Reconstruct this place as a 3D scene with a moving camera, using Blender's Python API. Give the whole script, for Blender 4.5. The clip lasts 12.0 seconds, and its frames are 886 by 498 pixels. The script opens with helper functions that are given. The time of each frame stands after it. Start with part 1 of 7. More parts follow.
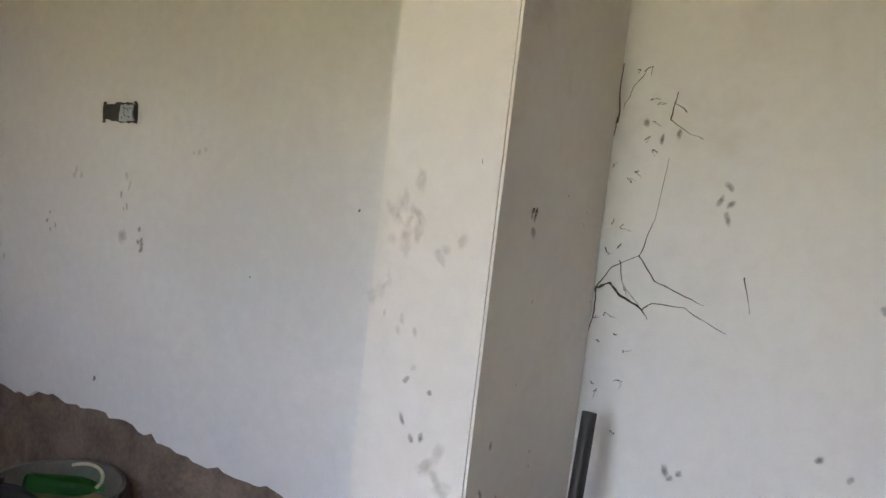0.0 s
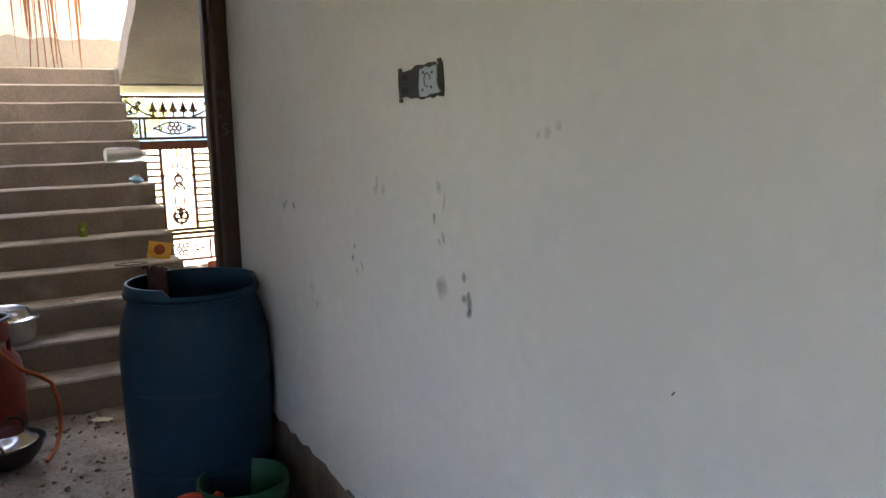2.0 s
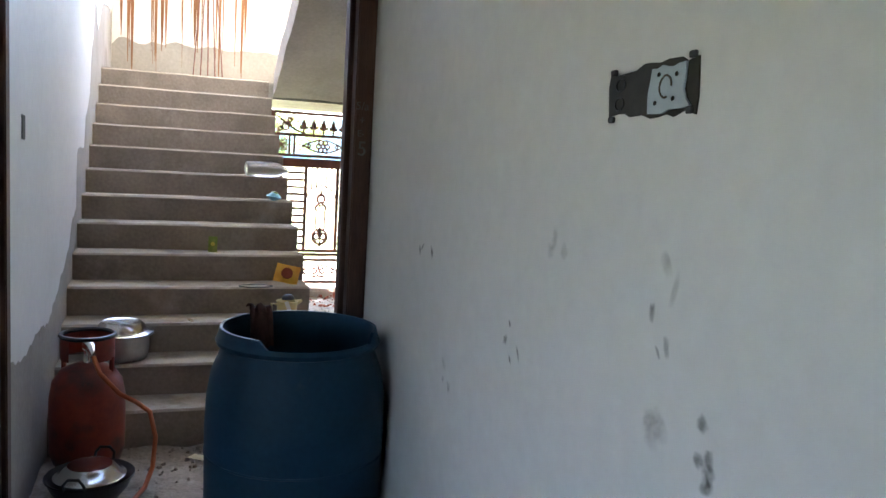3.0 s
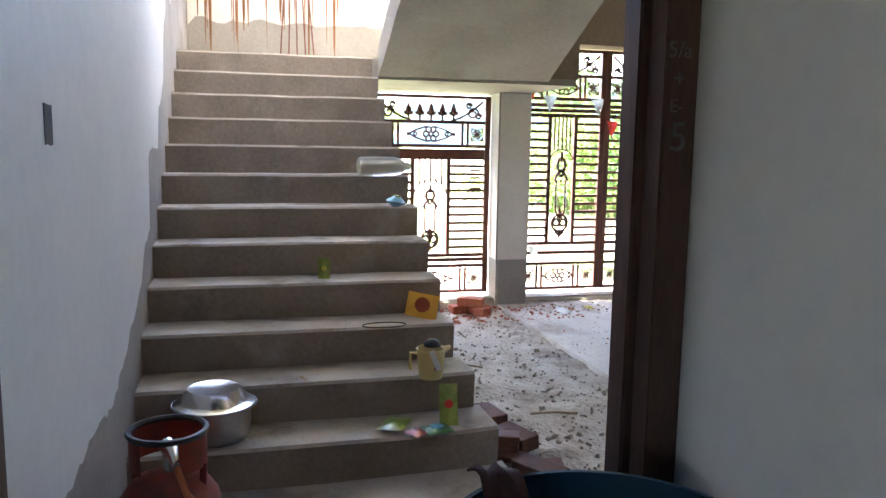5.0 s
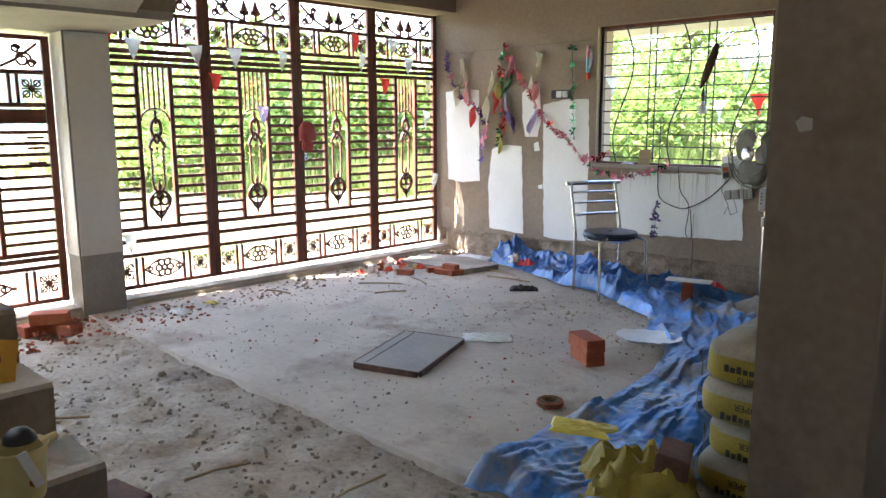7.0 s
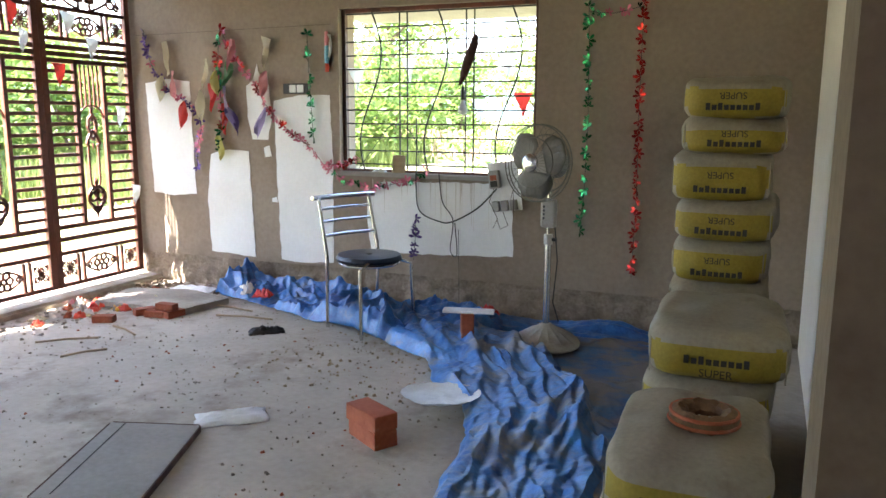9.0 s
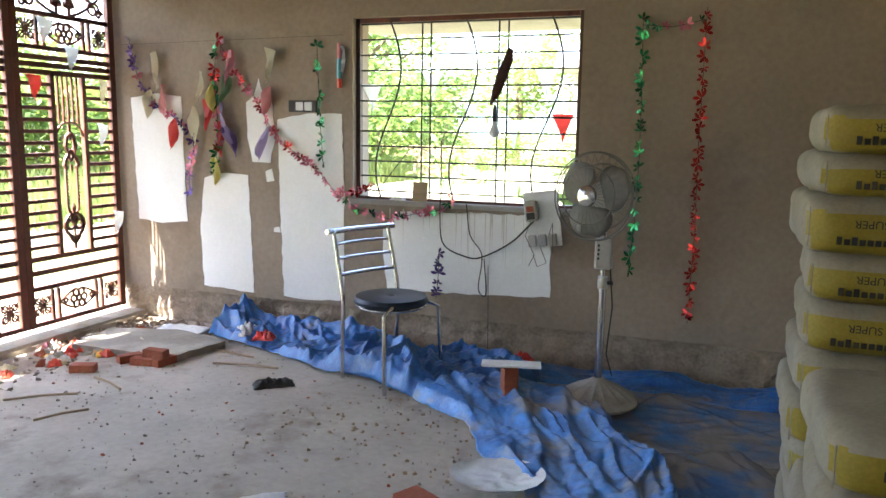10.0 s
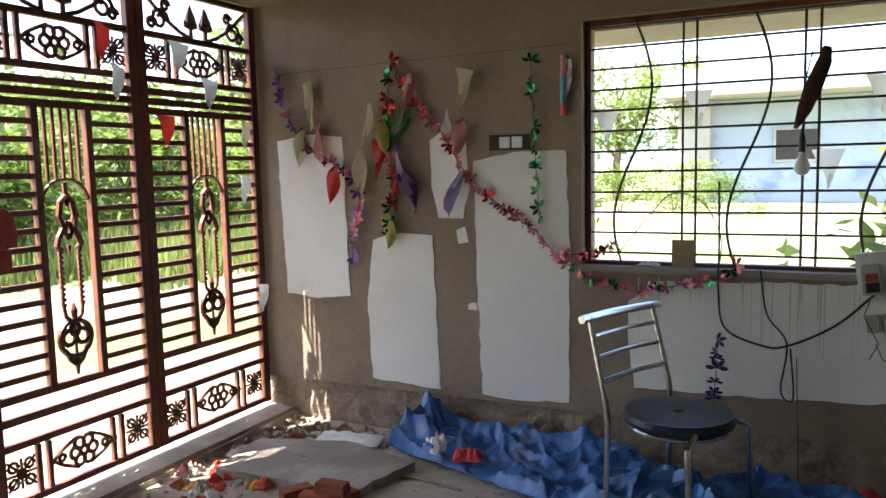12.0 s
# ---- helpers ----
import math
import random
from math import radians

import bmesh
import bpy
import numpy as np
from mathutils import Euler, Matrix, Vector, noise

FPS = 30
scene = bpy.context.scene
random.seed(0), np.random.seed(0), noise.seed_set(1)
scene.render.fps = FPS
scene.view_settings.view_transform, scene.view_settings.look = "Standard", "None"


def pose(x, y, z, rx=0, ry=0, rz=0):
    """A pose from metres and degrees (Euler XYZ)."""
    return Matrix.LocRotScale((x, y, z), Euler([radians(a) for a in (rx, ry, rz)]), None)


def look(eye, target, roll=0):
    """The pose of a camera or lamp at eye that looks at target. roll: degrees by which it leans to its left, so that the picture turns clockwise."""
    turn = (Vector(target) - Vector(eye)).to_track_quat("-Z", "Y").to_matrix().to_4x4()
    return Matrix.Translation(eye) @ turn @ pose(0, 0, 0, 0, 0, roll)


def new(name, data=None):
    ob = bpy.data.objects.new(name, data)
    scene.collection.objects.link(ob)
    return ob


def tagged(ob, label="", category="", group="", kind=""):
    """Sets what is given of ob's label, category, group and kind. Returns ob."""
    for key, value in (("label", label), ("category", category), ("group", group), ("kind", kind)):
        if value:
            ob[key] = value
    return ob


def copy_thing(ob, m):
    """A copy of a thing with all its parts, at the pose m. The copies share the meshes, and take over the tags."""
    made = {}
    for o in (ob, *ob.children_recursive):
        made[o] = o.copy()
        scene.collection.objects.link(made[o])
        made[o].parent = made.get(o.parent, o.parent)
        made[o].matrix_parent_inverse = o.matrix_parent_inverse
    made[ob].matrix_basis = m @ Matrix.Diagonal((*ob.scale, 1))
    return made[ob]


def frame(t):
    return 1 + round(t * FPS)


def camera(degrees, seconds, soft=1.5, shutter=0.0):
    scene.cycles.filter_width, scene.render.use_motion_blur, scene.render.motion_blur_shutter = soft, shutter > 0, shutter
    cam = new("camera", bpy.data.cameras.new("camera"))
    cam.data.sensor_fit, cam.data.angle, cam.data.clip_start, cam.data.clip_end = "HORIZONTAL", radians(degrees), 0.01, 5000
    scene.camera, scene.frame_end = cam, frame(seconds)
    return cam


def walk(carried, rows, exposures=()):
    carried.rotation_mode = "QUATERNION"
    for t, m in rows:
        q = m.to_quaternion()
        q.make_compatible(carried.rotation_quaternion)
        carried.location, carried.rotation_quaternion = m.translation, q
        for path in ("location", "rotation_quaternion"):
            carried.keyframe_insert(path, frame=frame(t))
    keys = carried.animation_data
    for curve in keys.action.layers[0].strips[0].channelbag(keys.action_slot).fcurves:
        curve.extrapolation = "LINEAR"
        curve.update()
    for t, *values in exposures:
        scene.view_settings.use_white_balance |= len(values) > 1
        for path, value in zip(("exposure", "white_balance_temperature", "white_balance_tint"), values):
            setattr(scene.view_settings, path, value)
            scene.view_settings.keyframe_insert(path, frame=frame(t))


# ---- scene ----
cam = camera(59.8, 12.0)
PATH = [
    (0, (0.31, 0.689, 1.411), (-0.745, 2.381, 1.261), 6.6),
    (0.5, (0.122, 0.904, 1.423), (-1.037, 2.506, 1.122), 6.4),
    (0.9, (-0.037, 1.106, 1.411), (-1.369, 2.561, 1.083), 4.1),
    (1, (-0.089, 1.146, 1.412), (-1.461, 2.562, 1.075), 4.6),
    (1.1, (-0.141, 1.182, 1.415), (-1.567, 2.545, 1.083), 5.2),
    (1.2, (-0.21, 1.225, 1.419), (-1.672, 2.544, 1.068), 4.1),
    (1.4, (-0.332, 1.348, 1.421), (-1.85, 2.604, 1.077), 4.2),
    (1.5, (-0.391, 1.403, 1.425), (-1.931, 2.625, 1.056), 2.7),
    (2, (-0.698, 1.585, 1.451), (-2.404, 2.583, 1.148), -1.4),
    (2.5, (-1.003, 1.748, 1.474), (-2.824, 2.551, 1.281), -0.4),
    (3, (-1.282, 1.794, 1.443), (-3.149, 2.479, 1.224), 3.3),
    (3.5, (-1.565, 1.777, 1.447), (-3.45, 2.396, 1.195), 3.0),
    (3.7, (-1.676, 1.782, 1.445), (-3.575, 2.353, 1.184), 2.5),
    (5.3, (-2.826, 1.714, 1.461), (-4.743, 2.214, 1.192), 0.9),
    (5.5, (-2.946, 1.731, 1.442), (-4.848, 2.288, 1.174), 0.3),
    (5.8, (-3.143, 1.779, 1.427), (-5.0, 2.473, 1.167), -0.5),
    (6, (-3.257, 1.79, 1.432), (-5.056, 2.619, 1.157), -0.4),
    (6.5, (-3.565, 1.863, 1.397), (-5.177, 3.007, 1.09), -0.5),
    (7, (-3.839, 1.966, 1.338), (-5.216, 3.378, 1.007), -0.2),
    (7.1, (-3.912, 1.928, 1.329), (-5.233, 3.391, 0.996), -0.2),
    (7.5, (-4.059, 2.136, 1.343), (-5.238, 3.715, 0.999), -0.3),
    (7.7, (-4.123, 2.219, 1.329), (-5.215, 3.859, 0.985), -0.6),
    (9.3, (-4.832, 2.876, 1.379), (-5.574, 4.701, 1.035), 0.7),
    (9.5, (-4.925, 2.953, 1.386), (-5.664, 4.778, 1.039), 1.0),
    (10, (-5.247, 3.179, 1.418), (-5.941, 5.029, 1.112), 0.9),
    (10.5, (-5.488, 3.436, 1.395), (-6.168, 5.301, 1.147), 0.3),
    (11, (-5.818, 3.739, 1.418), (-6.584, 5.582, 1.285), -0.1),
    (11.5, (-6.192, 3.924, 1.43), (-6.977, 5.755, 1.251), -0.6),
    (12, (-6.534, 4.093, 1.436), (-7.417, 5.875, 1.228), -1.3),
]
walk(cam, [(t, look(eye, target, roll)) for t, eye, target, roll in PATH], [(0.0, 4.77, 7300, 22), (1.5, 4.6, 7200, 21), (2.5, 4.5, 6300, 14), (3.0, 4.75, 6000, 13), (3.5, 5.0, 6350, 19), (5.5, 4.5, 5850, 12), (6.0, 4.5, 5850, 11), (6.5, 4.6, 6000, 11), (7.0, 4.15, 6300, 12), (7.5, 3.75, 6500, 14), (8.4, 4.05, 6450, 13), (9.5, 4.3, 6400, 12), (10.5, 4.0, 6550, 13), (11.0, 3.7, 6600, 13), (12.0, 2.9, 6650, 14)])

# ---- world and sun ----
SUN_ELEV, SUN_ROT = radians(62), radians(217)
world = bpy.data.worlds.new("world")
scene.world = world
world.use_nodes = True
wn = world.node_tree.nodes
sky = wn.new("ShaderNodeTexSky")
sky.sky_type, sky.sun_disc, sky.sun_elevation, sky.sun_rotation = "NISHITA", False, SUN_ELEV, SUN_ROT
sky.air_density, sky.dust_density = 1.0, 2.0
world.node_tree.links.new(sky.outputs[0], wn["Background"].inputs[0])
wn["Background"].inputs[1].default_value = 0.15
sun_data = bpy.data.lights.new("sun", "SUN")
sun_data.energy, sun_data.angle, sun_data.color = 4.5, radians(0.5), (1.0, 0.95, 0.87)
sun = new("sun", sun_data)
sun.matrix_world = look((-20, -26, 40), (-20 + 0.6 * math.cos(SUN_ELEV), -26 + 0.8 * math.cos(SUN_ELEV), 40 - math.sin(SUN_ELEV)))

# ---- materials ----


def material(name, c1, c2, rough=0.8, scale=3.0, fine=40.0, bump=0.3, metal=0.0, stain=None, stain_scale=1.2, spec=0.4,
             grain=0.35, vary=0.0, stretch=(1, 1, 1), stain_at=0.56, depth=0.01):
    """Two tones mixed by coarse and fine noise, optional stains, fine relief; vary: brightness change from piece to piece."""
    m = bpy.data.materials.new(name)
    m.use_nodes = True
    n, l = m.node_tree.nodes, m.node_tree.links
    b = n["Principled BSDF"]
    b.inputs["Roughness"].default_value, b.inputs["Metallic"].default_value = rough, metal
    b.inputs["Specular IOR Level"].default_value = spec
    tc = n.new("ShaderNodeTexCoord")
    mp = n.new("ShaderNodeMapping")
    mp.inputs["Scale"].default_value = stretch
    l.new(tc.outputs["Object"], mp.inputs[0])
    big, small = n.new("ShaderNodeTexNoise"), n.new("ShaderNodeTexNoise")
    big.inputs["Scale"].default_value, small.inputs["Scale"].default_value = scale, fine
    big.inputs["Detail"].default_value, small.inputs["Detail"].default_value = 5, 4
    for t in (big, small):
        l.new(mp.outputs[0], t.inputs["Vector"])
    mix = n.new("ShaderNodeMix")
    mix.inputs[0].default_value = grain
    l.new(big.outputs[0], mix.inputs[2])
    l.new(small.outputs[0], mix.inputs[3])
    ramp = n.new("ShaderNodeValToRGB")
    ramp.color_ramp.elements[0].position, ramp.color_ramp.elements[1].position = 0.36, 0.64
    ramp.color_ramp.elements[0].color, ramp.color_ramp.elements[1].color = (*c1, 1), (*c2, 1)
    l.new(mix.outputs[0], ramp.inputs[0])
    col = ramp.outputs[0]
    if stain:
        st = n.new("ShaderNodeTexNoise")
        st.inputs["Scale"].default_value, st.inputs["Detail"].default_value = stain_scale, 6
        st.inputs["Roughness"].default_value = 0.65
        l.new(mp.outputs[0], st.inputs["Vector"])
        sr = n.new("ShaderNodeValToRGB")
        sr.color_ramp.elements[0].position, sr.color_ramp.elements[1].position = stain_at, stain_at + 0.14
        l.new(st.outputs[0], sr.inputs[0])
        mc = n.new("ShaderNodeMix")
        mc.data_type = "RGBA"
        mc.inputs[7].default_value = (*stain, 1)
        l.new(sr.outputs[0], mc.inputs[0])
        l.new(col, mc.inputs[6])
        col = mc.outputs[2]
    if vary:
        oi, mr = n.new("ShaderNodeObjectInfo"), n.new("ShaderNodeMapRange")
        mr.inputs[3].default_value, mr.inputs[4].default_value = 1 - vary, 1 + vary
        l.new(oi.outputs["Random"], mr.inputs[0])
        hs = n.new("ShaderNodeHueSaturation")
        l.new(mr.outputs[0], hs.inputs["Value"])
        l.new(col, hs.inputs["Color"])
        col = hs.outputs[0]
    l.new(col, b.inputs["Base Color"])
    if bump:
        bp = n.new("ShaderNodeBump")
        bp.inputs["Strength"].default_value, bp.inputs["Distance"].default_value = bump, depth
        l.new(mix.outputs[0], bp.inputs["Height"])
        l.new(bp.outputs[0], b.inputs["Normal"])
    return m


WHITE = material("white_putty", (0.66, 0.65, 0.62), (0.74, 0.73, 0.70), 0.6, 1.4, 25, 0.12, stain=(0.55, 0.50, 0.43), stain_scale=0.9, stain_at=0.6)
CREAM = material("cream_putty", (0.60, 0.55, 0.48), (0.68, 0.63, 0.56), 0.65, 1.2, 22, 0.15)
WARMW = material("warm_white_putty", (0.71, 0.67, 0.61), (0.78, 0.745, 0.69), 0.62, 1.6, 26, 0.15, stain=(0.64, 0.57, 0.48), stain_scale=2.2, stain_at=0.6)
PUTTY = material("fresh_putty", (0.70, 0.69, 0.66), (0.77, 0.76, 0.73), 0.6, 2.5, 40, 0.15)
PLASTER = material("cement_plaster", (0.22, 0.17, 0.125), (0.30, 0.24, 0.18), 0.9, 1.1, 30, 0.35, stain=(0.17, 0.125, 0.09), stain_scale=0.8)
# darker copy of the cement plaster, with the pillar's shade in its colour
SHADEP = material("shaded_cement_plaster", (0.125, 0.094, 0.068), (0.19, 0.148, 0.108), 0.9, 1.1, 30, 0.4, stain=(0.10, 0.072, 0.05), stain_scale=1.6)
GREY = material("grey_plaster", (0.27, 0.245, 0.21), (0.36, 0.33, 0.285), 0.9, 2.0, 35, 0.4, stain=(0.2, 0.17, 0.135), stain_scale=1.1)
RAW = material("raw_masonry", (0.12, 0.088, 0.065), (0.24, 0.18, 0.135), 0.95, 6, 50, 0.9, depth=0.02)
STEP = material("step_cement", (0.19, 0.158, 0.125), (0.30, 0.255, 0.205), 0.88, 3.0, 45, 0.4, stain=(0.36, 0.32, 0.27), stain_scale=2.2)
# paler than the risers: dust, and the top light put into the colour
TREAD = material("dusty_lit_tread", (0.34, 0.30, 0.25), (0.45, 0.405, 0.345), 0.92, 4, 60, 0.4, stain=(0.24, 0.205, 0.165), stain_scale=3.0, stain_at=0.52)
PLINTH = material("rough_plinth", (0.17, 0.13, 0.095), (0.33, 0.265, 0.20), 0.95, 7, 50, 1.0, stain=(0.12, 0.09, 0.065), stain_scale=5, depth=0.02)
CONC = material("floor_concrete", (0.37, 0.325, 0.265), (0.49, 0.435, 0.36), 0.9, 2.2, 26, 0.7, stain=(0.25, 0.20, 0.155), stain_scale=1.6, stain_at=0.53)
DIRT = material("rough_dirt", (0.19, 0.155, 0.118), (0.32, 0.27, 0.215), 0.95, 5, 40, 0.9, stain=(0.13, 0.10, 0.075), stain_scale=4, depth=0.03)
RUBBLE = material("pale_rubble_earth", (0.24, 0.20, 0.155), (0.40, 0.345, 0.275), 0.95, 5, 40, 1.0, stain=(0.15, 0.12, 0.09), stain_scale=4, depth=0.03)
WOOD = material("dark_door_wood", (0.055, 0.026, 0.018), (0.11, 0.052, 0.034), 0.6, 3, 40, 0.3, stretch=(6, 6, 0.6), stain=(0.16, 0.08, 0.05), stain_scale=3)
IRON = material("red_oxide_iron", (0.10, 0.030, 0.018), (0.17, 0.055, 0.032), 0.5, 6, 60, 0.2, stain=(0.06, 0.022, 0.015), stain_scale=9)
BLACK = material("black_metal", (0.012, 0.011, 0.010), (0.03, 0.027, 0.024), 0.5, 6, 60, 0.15)
STEEL = material("polished_steel", (0.55, 0.55, 0.55), (0.66, 0.66, 0.65), 0.22, 5, 60, 0.05, metal=1.0)
SOIL = material("outside_soil", (0.21, 0.18, 0.12), (0.31, 0.275, 0.195), 0.95, 0.4, 8, 0.4, stain=(0.11, 0.155, 0.04), stain_scale=0.35, stain_at=0.44)


# ---- mesh helpers ----
def box(bm, x0, y0, z0, x1, y1, z1):
    vs = [bm.verts.new(p) for p in ((x0, y0, z0), (x1, y0, z0), (x1, y1, z0), (x0, y1, z0), (x0, y0, z1), (x1, y0, z1), (x1, y1, z1), (x0, y1, z1))]
    for f in ((0, 3, 2, 1), (4, 5, 6, 7), (0, 1, 5, 4), (1, 2, 6, 5), (2, 3, 7, 6), (3, 0, 4, 7)):
        bm.faces.new([vs[i] for i in f])
    return bm


def rbox(sx, sy, sz, bevel=0.005, seg=2, m=Matrix()):
    """A box with rounded edges, standing on z = 0 of m."""
    bm = bmesh.new()
    box(bm, -sx / 2, -sy / 2, 0, sx / 2, sy / 2, sz)
    if bevel:
        bmesh.ops.bevel(bm, geom=bm.edges[:], offset=bevel, segments=seg, affect="EDGES", profile=0.5)
    bm.transform(m)
    return bm


def tube(bm, pts, r, n=6, closed=False):
    """A round bar along points; r may be one radius or one a point."""
    pts = [Vector(p) for p in pts]
    rr = r if isinstance(r, (list, tuple)) else [r] * len(pts)
    rings, up = [], None
    for i, p in enumerate(pts):
        a = pts[i - 1] if (i or closed) else p
        b = pts[(i + 1) % len(pts)] if (i < len(pts) - 1 or closed) else p
        d = (b - a).normalized()
        if up is None:
            up = d.orthogonal().normalized()
        up = (up - d * up.dot(d)).normalized()
        side = d.cross(up)
        rings.append([bm.verts.new(p + rr[i] * (math.cos(k * math.tau / n) * up + math.sin(k * math.tau / n) * side)) for k in range(n)])
    for i in range(len(rings) - (0 if closed else 1)):
        a, b = rings[i], rings[(i + 1) % len(rings)]
        for k in range(n):
            bm.faces.new((a[k], a[(k + 1) % n], b[(k + 1) % n], b[k]))
    if not closed:
        bm.faces.new(rings[0][::-1])
        bm.faces.new(rings[-1])
    return bm


def lathe(bm, profile, n=24, m=Matrix()):
    """A turned shape from (radius, height) pairs, open at both ends unless the radius is 0 there."""
    rings = []
    for r, z in profile:
        rings.append([bm.verts.new(m @ Vector((r * math.cos(k * math.tau / n), r * math.sin(k * math.tau / n), z))) for k in range(n)])
    for a, b in zip(rings, rings[1:]):
        for k in range(n):
            bm.faces.new((a[k], a[(k + 1) % n], b[(k + 1) % n], b[k]))
    return bm


def sheet(bm, outline, y0, y1):
    """A flat slab with the outline (u, z), between two depths: u runs along x."""
    a = [bm.verts.new((u, y0, z)) for u, z in outline]
    b = [bm.verts.new((u, y1, z)) for u, z in outline]
    bm.faces.new(a)
    bm.faces.new(b[::-1])
    for i in range(len(a)):
        j = (i + 1) % len(a)
        bm.faces.new((a[j], a[i], b[i], b[j]))
    bmesh.ops.recalc_face_normals(bm, faces=bm.faces[:])
    return bm


def solid(name, bm, mat, smooth=False):
    me = bpy.data.meshes.new(name)
    bm.normal_update()
    bm.to_mesh(me)
    bm.free()
    me.materials.append(mat)
    if smooth:
        me.polygons.foreach_set("use_smooth", [True] * len(me.polygons))
        me.set_sharp_from_angle(angle=radians(40))
    return me


def part(name, bm, mat, parent=None, label="", smooth=False):
    ob = new(name, bm if isinstance(bm, bpy.types.Mesh) else solid(name, bm, mat, smooth))
    ob.parent = parent
    if label:
        ob["label"] = label
    return ob


def structure(name, bm, mat, label, smooth=False):
    return tagged(part(name, bm, mat, None, "", smooth), label, name.split("_")[0], "", "structure")


def thing(name, m, label, category, group=""):
    e = new(name)
    e.empty_display_size = 0.1
    e.matrix_basis = m
    return tagged(e, label, category, group)


def ragged(points, step=0.06, amp=0.012, seed=0):
    """Closed outline with a hand-made, uneven edge."""
    rnd = random.Random(seed)
    out = []
    for (u0, z0), (u1, z1) in zip(points, points[1:] + points[:1]):
        d = math.hypot(u1 - u0, z1 - z0)
        k = max(1, int(d / step))
        for i in range(k):
            f = i / k
            w = amp * (0.35 if i == 0 else 1)
            out.append((u0 + (u1 - u0) * f + rnd.uniform(-w, w), z0 + (z1 - z0) * f + rnd.uniform(-w, w)))
    return out


# ---- plan ----
YS = 2.375      # face of the long white wall
YL = 1.295      # face of the wall beside the stairs
XD0, XD1 = -3.96, -3.75   # the door wall
YW = 7.66       # face of the window wall
XG = -9.48      # the gates
XE = -4.445     # the hall's wall beside the bags
TOP = 3.05      # ceilings

# ---- ground, floors ----
bm = bmesh.new()
span = [-400, -200, -100, -60, -40] + [-30 + i for i in range(46)] + [20, 40, 100, 200, 400]
grid = [[bm.verts.new((x, y, -0.12 + (0.03 * noise.noise((x * 0.3, y * 0.3, 0)) if abs(x) < 60 and abs(y) < 60 else 0))) for y in span] for x in span]
for i in range(len(span) - 1):
    for j in range(len(span) - 1):
        bm.faces.new((grid[i][j], grid[i + 1][j], grid[i + 1][j + 1], grid[i][j + 1]))
structure("ground", bm, SOIL, "sunlit sandy yard with dry grass outside", True)


def uneven(bm, x0, x1, y0, y1, step, z, amp, freq, low=-0.1):
    """A floor with relief and closed sides."""
    nx, ny = int((x1 - x0) / step) + 1, int((y1 - y0) / step) + 1
    rows = []
    for i in range(nx + 1):
        x = x0 + (x1 - x0) * i / nx
        rows.append([])
        for j in range(ny + 1):
            y = y0 + (y1 - y0) * j / ny
            h = noise.noise((x * freq, y * freq, 1)) + 0.5 * noise.noise((x * freq * 2.7, y * freq * 2.7, 5))
            rows[-1].append(bm.verts.new((x, y, z + amp * h)))
    for i in range(nx):
        for j in range(ny):
            bm.faces.new((rows[i][j], rows[i + 1][j], rows[i + 1][j + 1], rows[i][j + 1]))
    rim = [r[0] for r in rows] + rows[-1][1:] + [r[-1] for r in rows[-2::-1]] + rows[0][-2:0:-1]
    base = [bm.verts.new((v.co.x, v.co.y, low)) for v in rim]
    for k in range(len(rim)):
        m = (k + 1) % len(rim)
        bm.faces.new((rim[m], rim[k], base[k], base[m]))
    return bm


structure("floor_hall", uneven(bmesh.new(), -9.3, XD1 - 0.3, 3.98, 7.9, 0.06, 0.0, 0.004, 1.6), CONC, "dusty bare concrete hall floor with debris", True)
structure("floor_rough", uneven(bmesh.new(), -9.3, XD1, 1.1, 3.98, 0.035, -0.03, 0.028, 4.5), RUBBLE, "rough uncompacted earth and rubble strip by the stairs", True)
structure("floor_room", uneven(bmesh.new(), XD1, 2.6, -2.0, 2.6, 0.06, -0.005, 0.008, 2.5), DIRT, "dusty uneven cement floor of the room", True)
bm = bmesh.new()
box(bm, -9.75, 2.6, -0.1, -9.3, 7.9, 0.05)
bmesh.ops.bevel(bm, geom=bm.edges[:], offset=0.02, segments=2, affect="EDGES")
structure("sill_gate", bm, CONC, "raised concrete threshold under the gates")

# ---- walls ----
bm = bmesh.new()
box(bm, XD1, YS + 0.022, 0, 2.6, YS + 0.24, TOP)
for v in bm.verts:
    v.co.y -= 0.02 * (v.co.x + 1.0)
wall_white = structure("wall_white", bm, RAW, "masonry wall of the room below its white putty")
rnd = random.Random(4)
edge = [(XD1 + 0.002, 0.40)]
x = XD1
while x < 2.5:
    x += rnd.uniform(0.02, 0.06)
    edge.append((x, 0.455 + 0.03 * noise.noise((x * 1.7, 0, 0)) + rnd.uniform(-0.012, 0.012) + (0.0 if x > -2.6 else -0.04)))
bm = sheet(bmesh.new(), edge + [(2.59, 0.45), (2.59, TOP), (XD1 + 0.002, TOP)], YS, YS + 0.022)
for v in bm.verts:
    v.co.y -= 0.02 * (v.co.x + 1.0)
part("putty_coat", bm, WHITE, wall_white, "smudged white wall putty with a ragged lower edge")

bm = bmesh.new()
box(bm, -0.570, 1.855, 0, -0.315, YS - 0.015, TOP)
bmesh.ops.bevel(bm, geom=[e for e in bm.edges if abs(e.verts[0].co.z - e.verts[1].co.z) > 1], offset=0.005, segments=2, affect="EDGES")
structure("pillar_room", bm, WARMW, "square white-puttied pillar with dirty hand marks")

